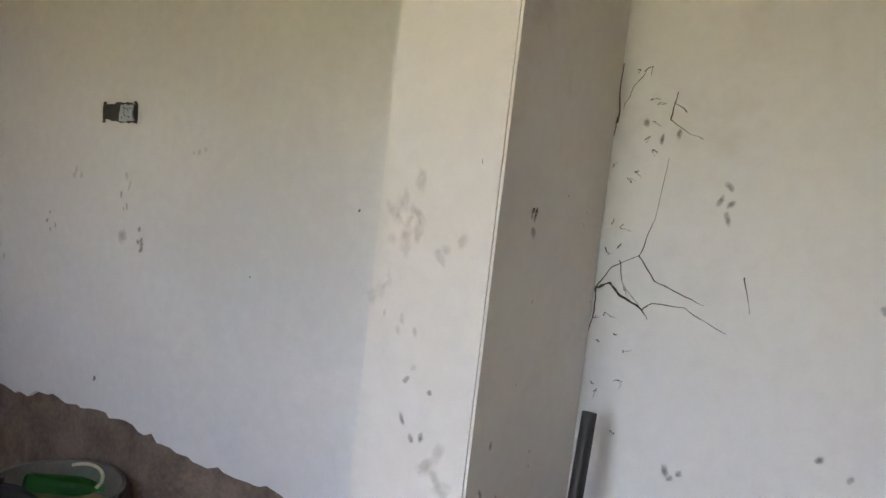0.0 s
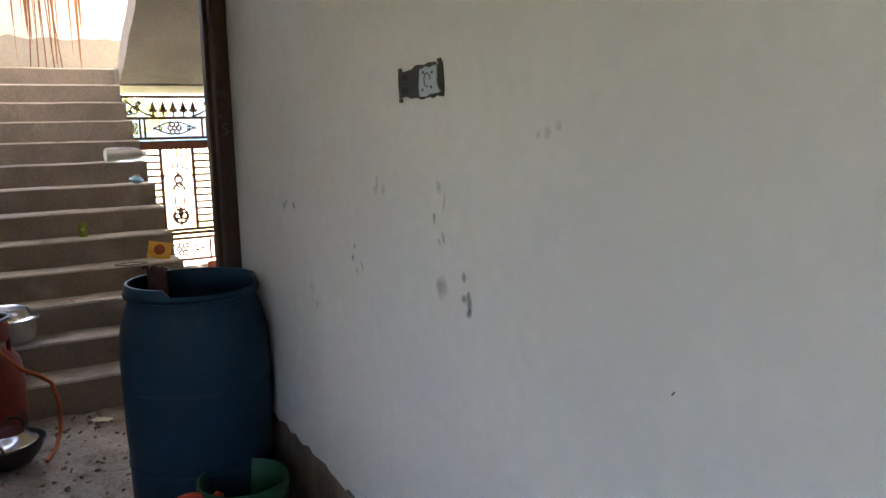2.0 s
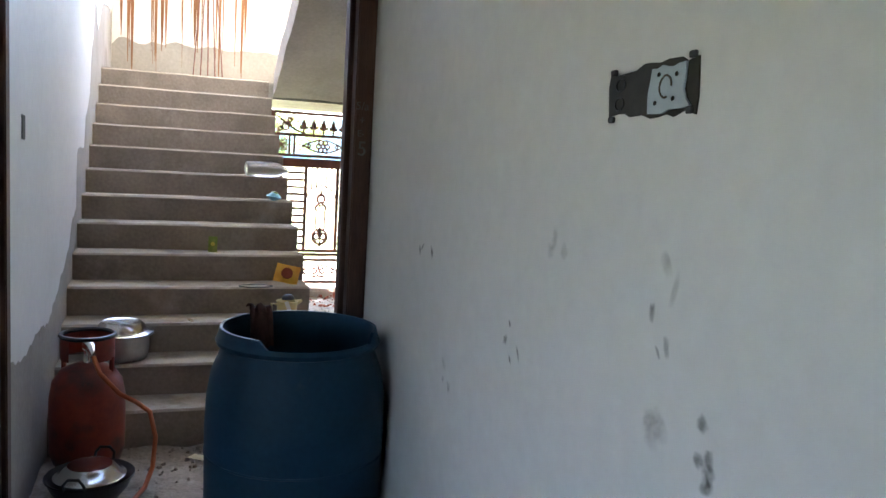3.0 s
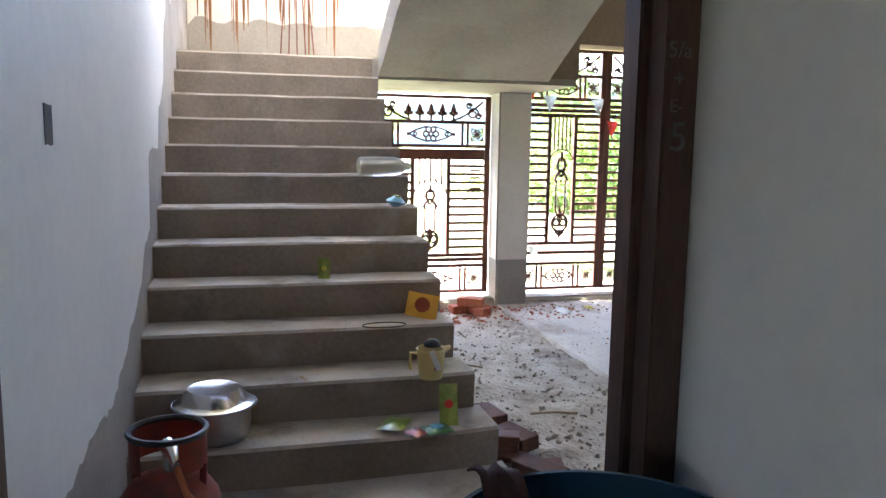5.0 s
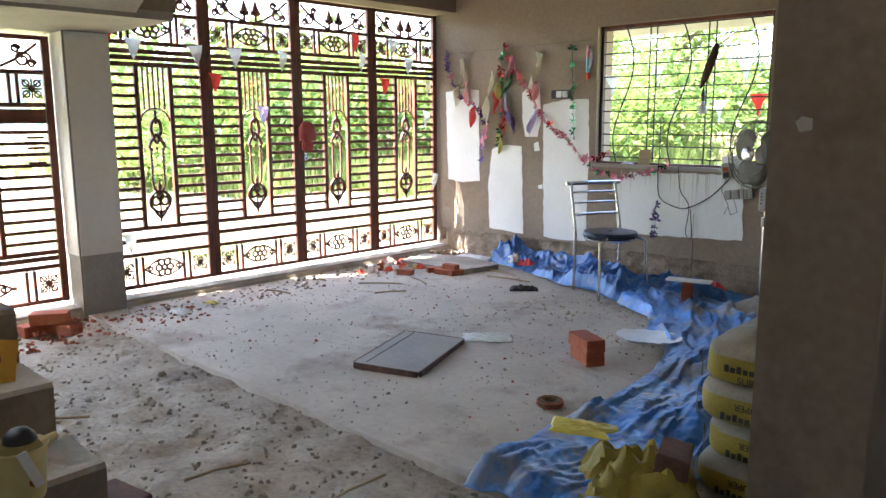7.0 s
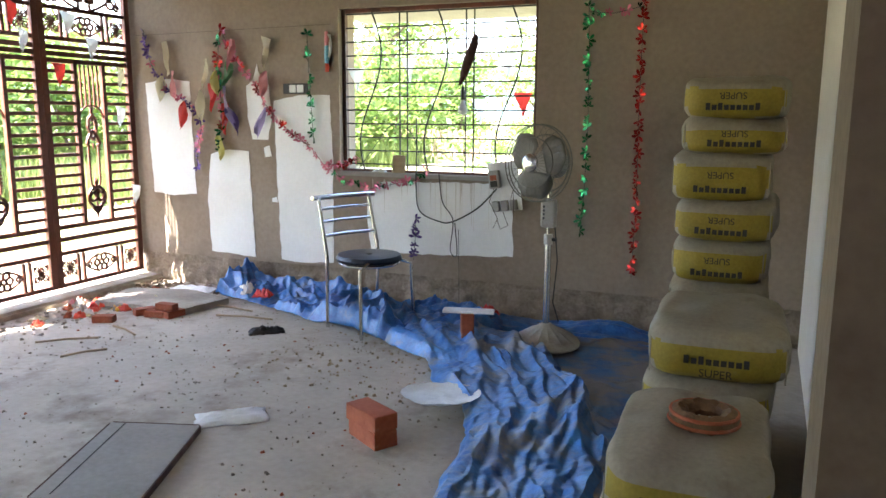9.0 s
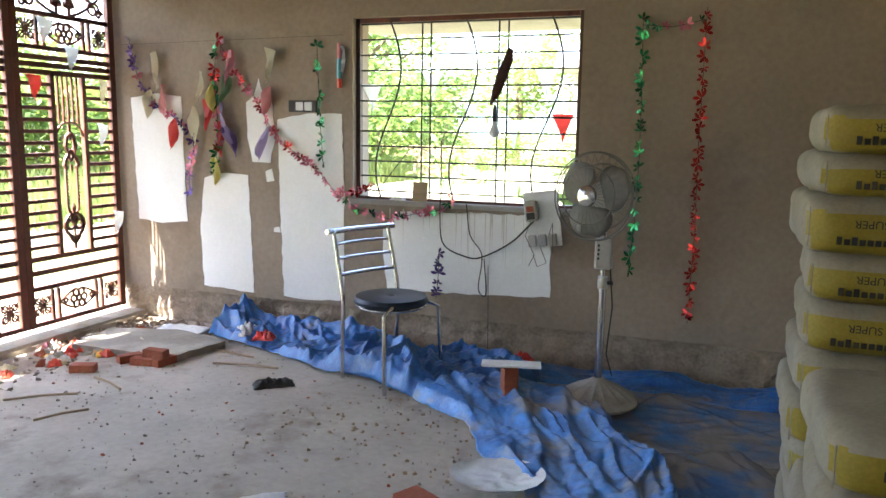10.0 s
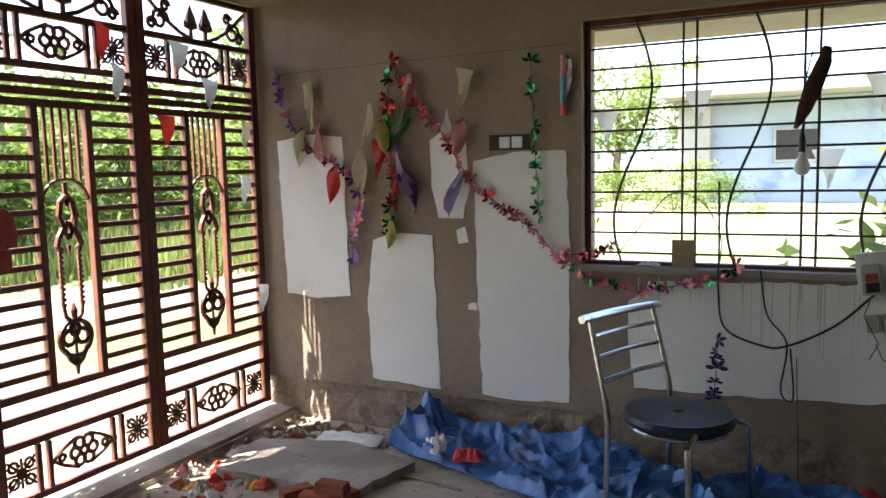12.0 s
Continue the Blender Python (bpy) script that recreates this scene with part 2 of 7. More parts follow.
WLY0, WLY1 = 0.28, 0.80   # window of the room beside the doorway
bm = bmesh.new()
box(bm, XD0, -2.0, 0, XD1, WLY0, TOP)
box(bm, XD0, WLY1, 0, XD1, YL, TOP)
box(bm, XD0, WLY0, 0, XD1, WLY1, 0.95)
box(bm, XD0, WLY0, 1.95, XD1, WLY1, TOP)
box(bm, XD0, YL, 2.16, XD1, YS + 0.24, TOP)
box(bm, XD0, 2.45, 0, XD1 - 0.002, 3.898, 2.16)
box(bm, XD0, YS + 0.242, 2.16, XD1 - 0.002, 3.898, TOP)
structure("wall_door", bm, PLASTER, "plastered wall around the doorway")
bm = bmesh.new()
box(bm, -4.60, 3.9, 0, XD1 - 0.002, 4.15, TOP)
box(bm, XE, 4.152, 0, XE + 0.23, YW + 0.23, TOP)
wall_bags = structure("wall_bags", bm, SHADEP, "plastered pillar and wall beside the cement bags, shade put into its brown")
bm = bmesh.new()
box(bm, XE - 0.004, 4.16, 0.0, XE - 0.001, YW - 0.004, TOP)
part("putty_coat", bm, CREAM, wall_bags, "dull white putty coat")

# unseen slab, added so that no sun patch falls on the room floor
bm = bmesh.new()
box(bm, XD0 - 0.42, WLY0 - 0.6, 1.97, XD0 - 0.002, WLY1 + 0.15, 2.04)
structure("sun_shade", bm, GREY, "unseen slab added over the room's outer window to block the sun")

# wall beside the stairs, carried up unseen to 6 m to block the sun
bm = bmesh.new()
box(bm, -9.83, YL - 0.23, -0.1, XD0 - 0.002, YL, 6.0)
wall_stairs = structure("wall_stairs", bm, GREY, "stairwell wall, bare grey render below and white putty above")

# window wall
WX0, WX1, WZ0, WZ1 = -7.56, -6.10, 0.965, 2.105
bm = bmesh.new()
box(bm, -9.53, YW, 0.24, WX0, YW + 0.23, TOP)
box(bm, WX1, YW, 0.24, XE - 0.002, YW + 0.23, TOP)
box(bm, WX0, YW, 0.24, WX1, YW + 0.23, WZ0 - 0.03)
box(bm, WX0, YW, WZ1, WX1, YW + 0.23, TOP)
wall_window = structure("wall_window", bm, PLASTER, "brown cement-plastered wall with patches of white putty")
bm = bmesh.new()
box(bm, -9.53, YW + 0.025, -0.1, XE - 0.002, YW + 0.23, 0.24)
bmesh.ops.subdivide_edges(bm, edges=[e for e in bm.edges if abs(e.verts[0].co.x - e.verts[1].co.x) > 3], cuts=160)
bmesh.ops.subdivide_edges(bm, edges=[e for e in bm.edges if abs(e.verts[0].co.z - e.verts[1].co.z) > 0.2], cuts=10)
for v in bm.verts:
    if v.co.y < YW + 0.1:
        v.co.y += 0.02 * noise.noise((v.co.x * 6, 0, v.co.z * 9)) + 0.012 * noise.noise((v.co.x * 17, 3, v.co.z * 17))
part("plinth", bm, PLINTH, wall_window, "unplastered rough masonry base course")

# beam over the gates, wall over the landing
bm = bmesh.new()
box(bm, -9.6, 4.302, 2.37, -9.2, YW - 0.002, TOP)
structure("beam_gate", bm, PLASTER, "plastered concrete beam above the gates")
bm = bmesh.new()
box(bm, -9.62, 3.96, -0.1, -9.26, 4.26, 1.928)
bmesh.ops.bevel(bm, geom=[e for e in bm.edges if abs(e.verts[0].co.z - e.verts[1].co.z) > 1], offset=0.012, segments=2, affect="EDGES")
pillar_gate = structure("pillar_gate", bm, GREY, "square pillar between the gates, putty coat above a bare foot")
bm = bmesh.new()
box(bm, -9.257, 3.965, 0.42, -9.253, 4.255, 1.92)
box(bm, -9.61, 3.953, 0.42, -9.27, 3.957, 1.92)
part("putty_coat", bm, CREAM, pillar_gate, "cream putty coat")

# ---- ceilings ----
bm = bmesh.new()
box(bm, XD0 - 0.3, -2.25, TOP, 2.85, 3.8, TOP + 0.15)
structure("ceiling_room", bm, PLASTER, "bare plastered ceiling of the room")
bm = bmesh.new()
box(bm, -9.75, 4.05, TOP, -4.1, YW + 0.23, TOP + 0.15)
box(bm, -6.6, 1.28, TOP, -4.39, 4.05, TOP + 0.15)
structure("ceiling_hall", bm, PLASTER, "bare plastered hall ceiling")
# plain walls that close the room
WRX0, WRX1, YR = -0.75, 0.25, -0.8
bm = bmesh.new()
box(bm, XD1, YR - 0.23, 0, WRX0, YR, TOP)
box(bm, WRX1, YR - 0.23, 0, 2.6, YR, TOP)
box(bm, WRX0, YR - 0.23, 0, WRX1, YR, 1.0)
box(bm, WRX0, YR - 0.23, 2.1, WRX1, YR, TOP)
structure("wall_south", bm, WHITE, "plain white wall with a window opening")
bm = bmesh.new()
box(bm, 2.6, -2.23, 0, 2.83, 2.6, TOP)
structure("wall_east", bm, WHITE, "plain white end wall")

# ---- stairs ----
STEPS, GO, X1 = 13, 0.2622, -5.20
RISE = lambda k: 0.16 * k


def nosing_x(k):
    return X1 - GO * (k - 1)


stairs = thing("staircase", Matrix(), "bare cement staircase with dusty worn steps rising to a landing", "staircase")
stairs["kind"] = "structure"
for k in range(1, STEPS + 1):
    x0 = nosing_x(k)
    x1 = nosing_x(k + 1) - 0.02 if k < STEPS else x0 - 0.02
    flare = {1: 0.09, 2: 0.06, 3: 0.03}.get(k, 0.0)
    bm = bmesh.new()
    z0 = RISE(k - 1) - 0.02 if k > 1 else -0.1
    ny = 22
    prof = []
    for j in range(ny + 1):
        y = YL + 0.002 + (2.655 + flare - YL) * j / ny
        wob = 0.008 * noise.noise((k * 3.1, y * 2.3, 0)) + 0.004 * noise.noise((k * 7.7, y * 9, 0))
        bow = flare * 0.55 * max(0, (j / ny - 0.7) / 0.3) ** 2
        xf, zt = x0 + wob - bow, RISE(k) + 0.5 * wob
        prof.append([bm.verts.new(p) for p in ((xf - 0.012 + 0.004 * wob, y, z0), (xf, y, zt - 0.012), (xf - 0.010, y, zt), (x1 + bow * -1, y, zt - 0.004), (x1 - bow, y, z0))])
    for a, b in zip(prof, prof[1:]):
        for i in range(5):
            bm.faces.new((a[i], a[(i + 1) % 5], b[(i + 1) % 5], b[i]))
    bm.faces.new(prof[0])
    bm.faces.new(prof[-1][::-1])
    bmesh.ops.recalc_face_normals(bm, faces=bm.faces[:])
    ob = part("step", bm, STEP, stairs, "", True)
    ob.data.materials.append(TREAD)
    # upward faces take the paler tread colour, part dust, part painted top light
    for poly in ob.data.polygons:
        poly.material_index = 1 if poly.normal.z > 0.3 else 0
# solid body below the steps, with a rough open side
bm = bmesh.new()
side = [(X1 - GO, -0.1)] + [(nosing_x(k) - 0.015, RISE(k - 1) - 0.03) for k in range(2, STEPS + 1)]
low = [(nosing_x(STEPS) - 0.1, RISE(STEPS) - 0.3), (nosing_x(5), 0.3), (nosing_x(4) - 0.1, -0.1)]
sheet(bm, side + [(nosing_x(STEPS) - 0.1, RISE(STEPS - 1) - 0.03)] + low, YL + 0.004, 2.65)
part("waist", bm, GREY, stairs, "rough cement underside of the flight")
LZ = RISE(STEPS)
bm = bmesh.new()
box(bm, -9.6, YL + 0.002, LZ - 0.15, nosing_x(STEPS) - 0.015, 4.28, LZ)
structure("landing", bm, GREY, "concrete landing slab above the small gate")
# second flight: inclined slab that returns over the hall
bm = bmesh.new()
xa, xb, rise2 = -8.33, -6.2, 1.06
vs = []
for y in (2.70, 4.03):
    vs.append([bm.verts.new(p) for p in ((xa, y, LZ - 0.13), (xb, y, LZ - 0.13 + rise2), (xb, y, LZ + 0.08 + rise2), (xa, y, LZ + 0.10))])
for i in range(4):
    j = (i + 1) % 4
    bm.faces.new((vs[0][i], vs[0][j], vs[1][j], vs[1][i]))
bm.faces.new(vs[0][::-1])
bm.faces.new(vs[1])
bmesh.ops.recalc_face_normals(bm, faces=bm.faces[:])
bmesh.ops.subdivide_edges(bm, edges=bm.edges[:], cuts=14, use_grid_fill=True)
for v in bm.verts:
    v.co += Vector((0.3, 1, 0.6)) * 0.012 * noise.noise(v.co * 4)
structure("flight_upper", bm, GREY, "blotched concrete soffit of the upper stair flight", True)
bm = bmesh.new()
sheet(bm, [(-8.36, 2.10), (-6.1, 3.20), (-6.1, 3.21), (-8.36, 3.21)], 4.034, 4.06)
structure("wall_flight", bm, GREY, "plastered side closing above the upper flight")
bm = bmesh.new()
box(bm, -8.6, 4.035, LZ - 0.10, -8.36, 4.30, TOP)
structure("beam_landing", bm, PLASTER, "dark plastered beam end beside the upper flight")
bm = bmesh.new()
box(bm, -9.83, YL + 0.002, LZ - 0.15, -9.602, 4.3, 3.12)
wall_landing = structure("wall_landing", bm, GREY, "landing parapet wall, cream putty with rust streaks above bare render")
# upper walls beyond view, added to bound the sky light in the stairwell
bm = bmesh.new()
box(bm, -9.6, 4.302, TOP + 0.152, -6.3, 4.5, 6.0)
box(bm, -6.3, YL + 0.002, TOP + 0.152, -6.1, 4.5, 6.0)
box(bm, -9.6, 4.262, LZ + 0.002, -8.62, 4.30, TOP + 0.15)
# unseen roof slab, its edge set to stop sun reaching the hall floor
box(bm, -9.83, YL + 0.002, 5.0, -7.15, 4.301, 5.15)
structure("wall_stairwell", bm, CREAM, "upper stairwell walls with an unseen roof slab, added to block the sun")

# ---- door frame ----
door = thing("door_frame", Matrix(), "dark reddish wooden door frame with chalk marks, no door leaf", "door frame")
door["kind"] = "structure"


def post(y0, y1, g):
    """A jamb with a rebate on the room side; g: +1 or -1 towards the wall."""
    bm = bmesh.new()
    box(bm, XD1 - 0.105, y0, 0, XD1 - 0.045, y1, 2.15)
    a, b = (y0 + 0.016, y1) if g > 0 else (y0, y1 - 0.016)
    box(bm, XD1 - 0.044, a, 0, XD1 + 0.012, b, 2.15)
    bmesh.ops.bevel(bm, geom=bm.edges[:], offset=0.004, segments=2, affect="EDGES")
    return bm


part("post", post(2.352, 2.428, 1), WOOD, door, "dark wooden jamb with white chalk writing")
part("post", post(YL + 0.002, YL + 0.075, -1), WOOD, door)
bm = bmesh.new()
box(bm, XD1 - 0.105, YL + 0.078, 2.08, XD1 + 0.01, 2.349, 2.155)
part("head", bm, WOOD, door)


# ---- gates ----
def curve2(fn, k):
    return [fn(i / k) for i in range(k + 1)]


def arc(cx, cz, r, a0, a1, k=10, sq=1.0):
    return [(0, cx + r * math.cos(radians(a0 + (a1 - a0) * i / k)), cz + sq * r * math.sin(radians(a0 + (a1 - a0) * i / k))) for i in range(k + 1)]


def bar(y0, y1, z0, z1, d=0.012):
    bm = bmesh.new()
    box(bm, -d, y0, z0, d, y1, z1)
    bmesh.ops.bevel(bm, geom=bm.edges[:], offset=0.003, segments=1, affect="EDGES")
    return bm


def flower_oval(cy, cz, w, h):
    """A cast oval with a ring of petals and pointed ends."""
    bm = bmesh.new()
    r = h * 0.17
    for k in range(6):
        a = k * math.tau / 6
        tube(bm, arc(cy + 1.75 * r * math.cos(a), cz + 1.75 * r * math.sin(a), r, 0, 360, 10)[:-1], 0.010, 5, True)
    tube(bm, arc(cy, cz, r * 0.8, 0, 360, 8)[:-1], 0.011, 5, True)
    for s in (-1, 1):
        for q in (-1, 1):
            tube(bm, [(0, cy + s * (0.20 * h + (w / 2 - 0.2 * h) * f), cz + q * h * 0.46 * (1 - f) ** 0.7 * (1 if f < 1 else 0)) for f in (0, 0.25, 0.5, 0.75, 1)], 0.009, 5)
        tube(bm, arc(cy + s * w * 0.36, cz, h * 0.10, 0, 360, 8)[:-1], 0.009, 5, True)
        tube(bm, [(0, cy + s * w * 0.5, cz), (0, cy + s * w * 0.56, cz)], 0.016, 6)
    return bm


def square_grille(cy, cz, s):
    bm = bmesh.new()
    h = s / 2
    for k in range(8):
        a = k * math.tau / 8
        e = h * (1.0 if k % 2 == 0 else 1.35)
        tube(bm, [(0, cy, cz), (0, cy + e * math.cos(a), cz + e * math.sin(a))], 0.0065, 5)
    for q in (-1, 1):
        for s2 in (-1, 1):
            tube(bm, arc(cy + q * h * 0.55, cz + s2 * h * 0.55, h * 0.33, 0, 360, 8)[:-1], 0.0075, 5, True)
    tube(bm, arc(cy, cz, h * 0.3, 0, 360, 8)[:-1], 0.008, 5, True)
    return bm


def finial(cy, z0, h):
    bm = bmesh.new()
    tube(bm, [(0, cy, z0), (0, cy, z0 + h * 0.3), (0, cy, z0 + h * 0.42), (0, cy, z0 + h * 0.62), (0, cy, z0 + h)], [0.012, 0.010, 0.034, 0.026, 0.002], 6)
    for s in (-1, 1):
        tube(bm, [(0, cy, z0 + h * 0.3), (0, cy + s * 0.035, z0 + h * 0.36), (0, cy + s * 0.042, z0 + h * 0.50)], [0.012, 0.014, 0.005], 5)
    return bm


def scroll(cy, z0, w, h, s):
    bm = bmesh.new()
    tube(bm, [(0, cy + s * w * (f - 0.5), z0 + h * (0.95 * f ** 1.5)) for f in (0, 0.25, 0.5, 0.75, 1)], 0.011, 5)
    for (u, v, r) in ((0.18, 0.35, 0.30), (0.05, 0.72, 0.16), (0.36, 0.22, 0.16)):
        tube(bm, [(0, cy + s * w * u + r * h * (1 - 0.7 * i / 14) * math.cos(i * 0.62), z0 + h * v + r * h * (1 - 0.7 * i / 14) * math.sin(i * 0.62)) for i in range(15)], 0.010, 5)
    return bm


def long_ornament(cy, z0, z1):
    """Cast drop: finial, twisted side chains and a round knot below."""
    bm = bmesh.new()
    H = z1 - z0
    P = lambda u, v: (0, cy + u, z0 + H * v)
    tube(bm, [P(0, 1), P(0, 0.88)], 0.013, 5)
    for s in (-1, 1):
        tube(bm, [P(0, 0.93), P(s * 0.030, 0.90), P(s * 0.040, 0.83), P(s * 0.022, 0.77), P(s * 0.048, 0.72), P(s * 0.060, 0.68), P(s * 0.040, 0.655)], 0.015, 6)
        tube(bm, [P(s * 0.0, 0.80), P(s * 0.020, 0.75), P(0, 0.71)], 0.013, 5)
        n = 22
        tube(bm, [P(s * 0.047 + 0.004 * (1 if i % 2 else -1), 0.66 - 0.30 * i / n) for i in range(n + 1)], [0.015 if i % 2 else 0.008 for i in range(n + 1)], 5)
        tube(bm, [P(s * 0.047, 0.36), P(s * 0.040, 0.31), P(0, 0.27)], 0.010, 5)
        tube(bm, arc(cy + s * 0.034, z0 + H * 0.20, 0.032, 0, 360, 10)[:-1], 0.012, 5, True)
    tube(bm, [P(0, 0.38), P(0, 0.34), P(0, 0.27)], [0.003, 0.016, 0.010], 6)
    tube(bm, [P(0, 0.68), P(0, 0.62)], [0.012, 0.002], 5)
    tube(bm, arc(cy, z0 + H * 0.195, 0.080, 0, 360, 22)[:-1], 0.013, 5, True)
    tube(bm, arc(cy, z0 + H * 0.24, 0.024, 0, 360, 8)[:-1], 0.012, 5, True)
    tube(bm, [P(0, 0.27), P(0, 0.10)], 0.008, 5)
    for s in (-1, 1):
        tube(bm, [P(s * 0.055, 0.14), P(s * 0.03, 0.08), P(0, 0.05)], 0.013, 5)
    tube(bm, [P(0, 0.10), P(0, 0.03), P(0, 0)], [0.016, 0.010, 0.006], 6)
    return bm


def gate_leaf(W, Z0, ZT, mid0, mid1, row0, m, label, spears=2, group="", hinge=True):
    """A leaf W wide: Z0 bottom, ZT top, middle panel between mid0 and mid1, upper row of castings at row0."""
    g = thing("gate_leaf", m, label, "gate", group)
    cache = {}

    def add(name, key, make, mat=IRON):
        if key not in cache:
            cache[key] = solid(name, make(), mat)
        return part(name, cache[key], mat, g)

    s = 0.025
    add("stile", "s1", lambda: bar(0, 2 * s, Z0, ZT, 0.02))
    add("stile", "s2", lambda: bar(W - 2 * s, W, Z0, ZT, 0.02))
    zb = Z0 + 0.24
    for key, z in (("r0", Z0), ("r1", zb), ("r2", row0), ("r3", row0 + 0.215), ("r4", ZT - 0.03)):
        add("rail", key, lambda: bar(2 * s + 0.001, W - 2 * s - 0.001, z, z + 0.03, 0.016))
    c0, c1 = W * 0.36, W * 0.64
    for key, y in (("m1", c0 - 0.025), ("m2", c1)):
        add("mullion", key, lambda: bar(y - 0.004, y + 0.029, mid0, mid1, 0.018))
    step = 0.0735
    n = round((mid1 - mid0) / step)
    base_l = solid("slat", bar(2 * s + 0.002, c0 - 0.027, -0.0125, 0.0125, 0.012), IRON)
    base_r = solid("slat", bar(c1 + 0.027, W - 2 * s - 0.002, -0.0125, 0.0125, 0.012), IRON)
    base_f = solid("slat", bar(2 * s + 0.002, W - 2 * s - 0.002, -0.017, 0.017, 0.013), IRON)
    for k in range(1, n):
        for me in (base_l, base_r):
            part("slat", me, IRON, g).location = (0, 0, mid0 + (mid1 - mid0) * k / n)
    z = mid0
    part("slat", base_f, IRON, g).location = (0, 0, mid0)
    part("slat", base_f, IRON, g).location = (0, 0, mid1)
    for zz in (mid0 - (mid0 - zb - 0.03) / 2 * 1, ):
        part("slat", base_f, IRON, g).location = (0, 0, zz)
    gap = row0 - mid1
    for k in (1, 2):
        part("slat", base_f, IRON, g).location = (0, 0, mid1 + gap * k / 3)
    # fluted bars and arch
    zf = mid1 - (mid1 - mid0) * 0.27
    fl = solid("flute", bar(-0.007, 0.007, zf, mid1 - 0.014, 0.008), IRON)
    for k in range(1, 6):
        part("flute", fl, IRON, g).location = (0, c0 + (c1 - c0) * k / 6, 0)
    add("arch", "arch", lambda: tube(bmesh.new(), arc((c0 + c1) / 2, zf - 0.085, (c1 - c0) / 2 - 0.008, 0, 180, 12, 0.85), 0.008, 5))
    add("drop_casting", "orn", lambda: long_ornament((c0 + c1) / 2, mid0 + 0.03, zf - 0.005))
    # rows of castings
    for zc, key in ((Z0 + 0.135, "a"), (row0 + 0.122, "b")):
        q = 0.125
        add("square_casting", key + "1", lambda: square_grille(2 * s + 0.075, zc, 0.13))
        add("square_casting", key + "2", lambda: square_grille(W - 2 * s - 0.075, zc, 0.13))
        for y in (2 * s + 0.155, 2 * s + 0.205, W - 2 * s - 0.165, W - 2 * s - 0.215):
            add("upright", key + "u%.3f" % y, lambda: bar(y - 0.011, y + 0.011, zc - 0.11, zc + 0.10, 0.012))
        add("oval_casting", key + "o", lambda: flower_oval(W / 2, zc, W * 0.36, 0.15))
    # top: spears and scrolls
    zt = row0 + 0.245
    h = ZT - 0.04 - zt
    add("scroll", "sc1", lambda: scroll(2 * s + 0.17, zt, 0.30, h, -1))
    add("scroll", "sc2", lambda: scroll(W - 2 * s - 0.17, zt, 0.30, h, 1))
    for k in range(spears):
        y = W / 2 + (k - (spears - 1) / 2) * 0.105
        add("spear", "f%d" % k, lambda: finial(y, zt, h * 0.9))
    return g


GY, GW = 4.235, 0.851
leaf = gate_leaf(GW, 0.085, 2.36, 0.535, 1.745, 1.885, pose(XG, GY, 0), "red-brown wrought iron gate leaf with slats and cast ornaments", 2, "leaves of the main gate")
for k in range(1, 4):
    copy_thing(leaf, pose(XG, GY + k * (GW + 0.003), 0))
gate_leaf(1.12, 0.085, 1.90, 0.44, 1.34, 1.43, pose(XG, 2.82, 0), "narrow red-brown iron wicket gate with spear points", 5, "")

# ---- colours of things ----
BLUE_DRUM = material("blue_drum_plastic", (0.005, 0.030, 0.055), (0.009, 0.044, 0.076), 0.55, 5, 60, 0.1, spec=0.25, stain=(0.05, 0.075, 0.085), stain_scale=3, stain_at=0.62)
GREEN_P = material("green_bucket_plastic", (0.008, 0.07, 0.035), (0.014, 0.10, 0.05), 0.45, 5, 50, 0.1, stain=(0.10, 0.09, 0.05), stain_scale=6, stain_at=0.64)
YELLOW_L = material("yellow_print", (0.5, 0.34, 0.03), (0.6, 0.42, 0.05), 0.5, 12, 60, 0.1, stain=(0.02, 0.10, 0.05), stain_scale=9, stain_at=0.52)
CORAL = material("coral_plastic", (0.62, 0.07, 0.035), (0.72, 0.10, 0.05), 0.4, 5, 50, 0.05)
LPG_RED = material("rusty_red_paint", (0.16, 0.022, 0.012), (0.26, 0.045, 0.02), 0.5, 4, 40, 0.3, stain=(0.05, 0.022, 0.015), stain_scale=5, stain_at=0.5)
ALU = material("grey_aluminium", (0.42, 0.42, 0.41), (0.58, 0.58, 0.57), 0.3, 4, 40, 0.1, metal=1.0)
HOSE = material("orange_hose_rubber", (0.40, 0.10, 0.03), (0.5, 0.14, 0.05), 0.6, 8, 50, 0.1)
JUGM = material("pale_yellow_plastic", (0.60, 0.50, 0.22), (0.68, 0.58, 0.28), 0.4, 6, 50, 0.05)
SEAT = material("black_blue_vinyl", (0.008, 0.013, 0.022), (0.016, 0.026, 0.042), 0.35, 10, 120, 0.15, stain=(0.05, 0.07, 0.09), stain_scale=7, stain_at=0.6)
DUSTY = material("dusty_grey_plastic", (0.30, 0.28, 0.25), (0.40, 0.38, 0.34), 0.6, 5, 60, 0.1, stain=(0.22, 0.18, 0.14), stain_scale=5)
TARP = material("blue_tarpaulin", (0.018, 0.095, 0.30), (0.06, 0.22, 0.55), 0.36, 9, 70, 0.3, stain=(0.20, 0.21, 0.225), stain_scale=4.2, stain_at=0.49, spec=0.5)
BRICK = material("red_brick", (0.26, 0.065, 0.03), (0.36, 0.11, 0.055), 0.9, 9, 60, 0.6, stain=(0.30, 0.22, 0.17), stain_scale=8, stain_at=0.6, vary=0.2)
DBRICK = material("dark_brick", (0.085, 0.04, 0.028), (0.15, 0.075, 0.05), 0.92, 9, 60, 0.6, vary=0.25)
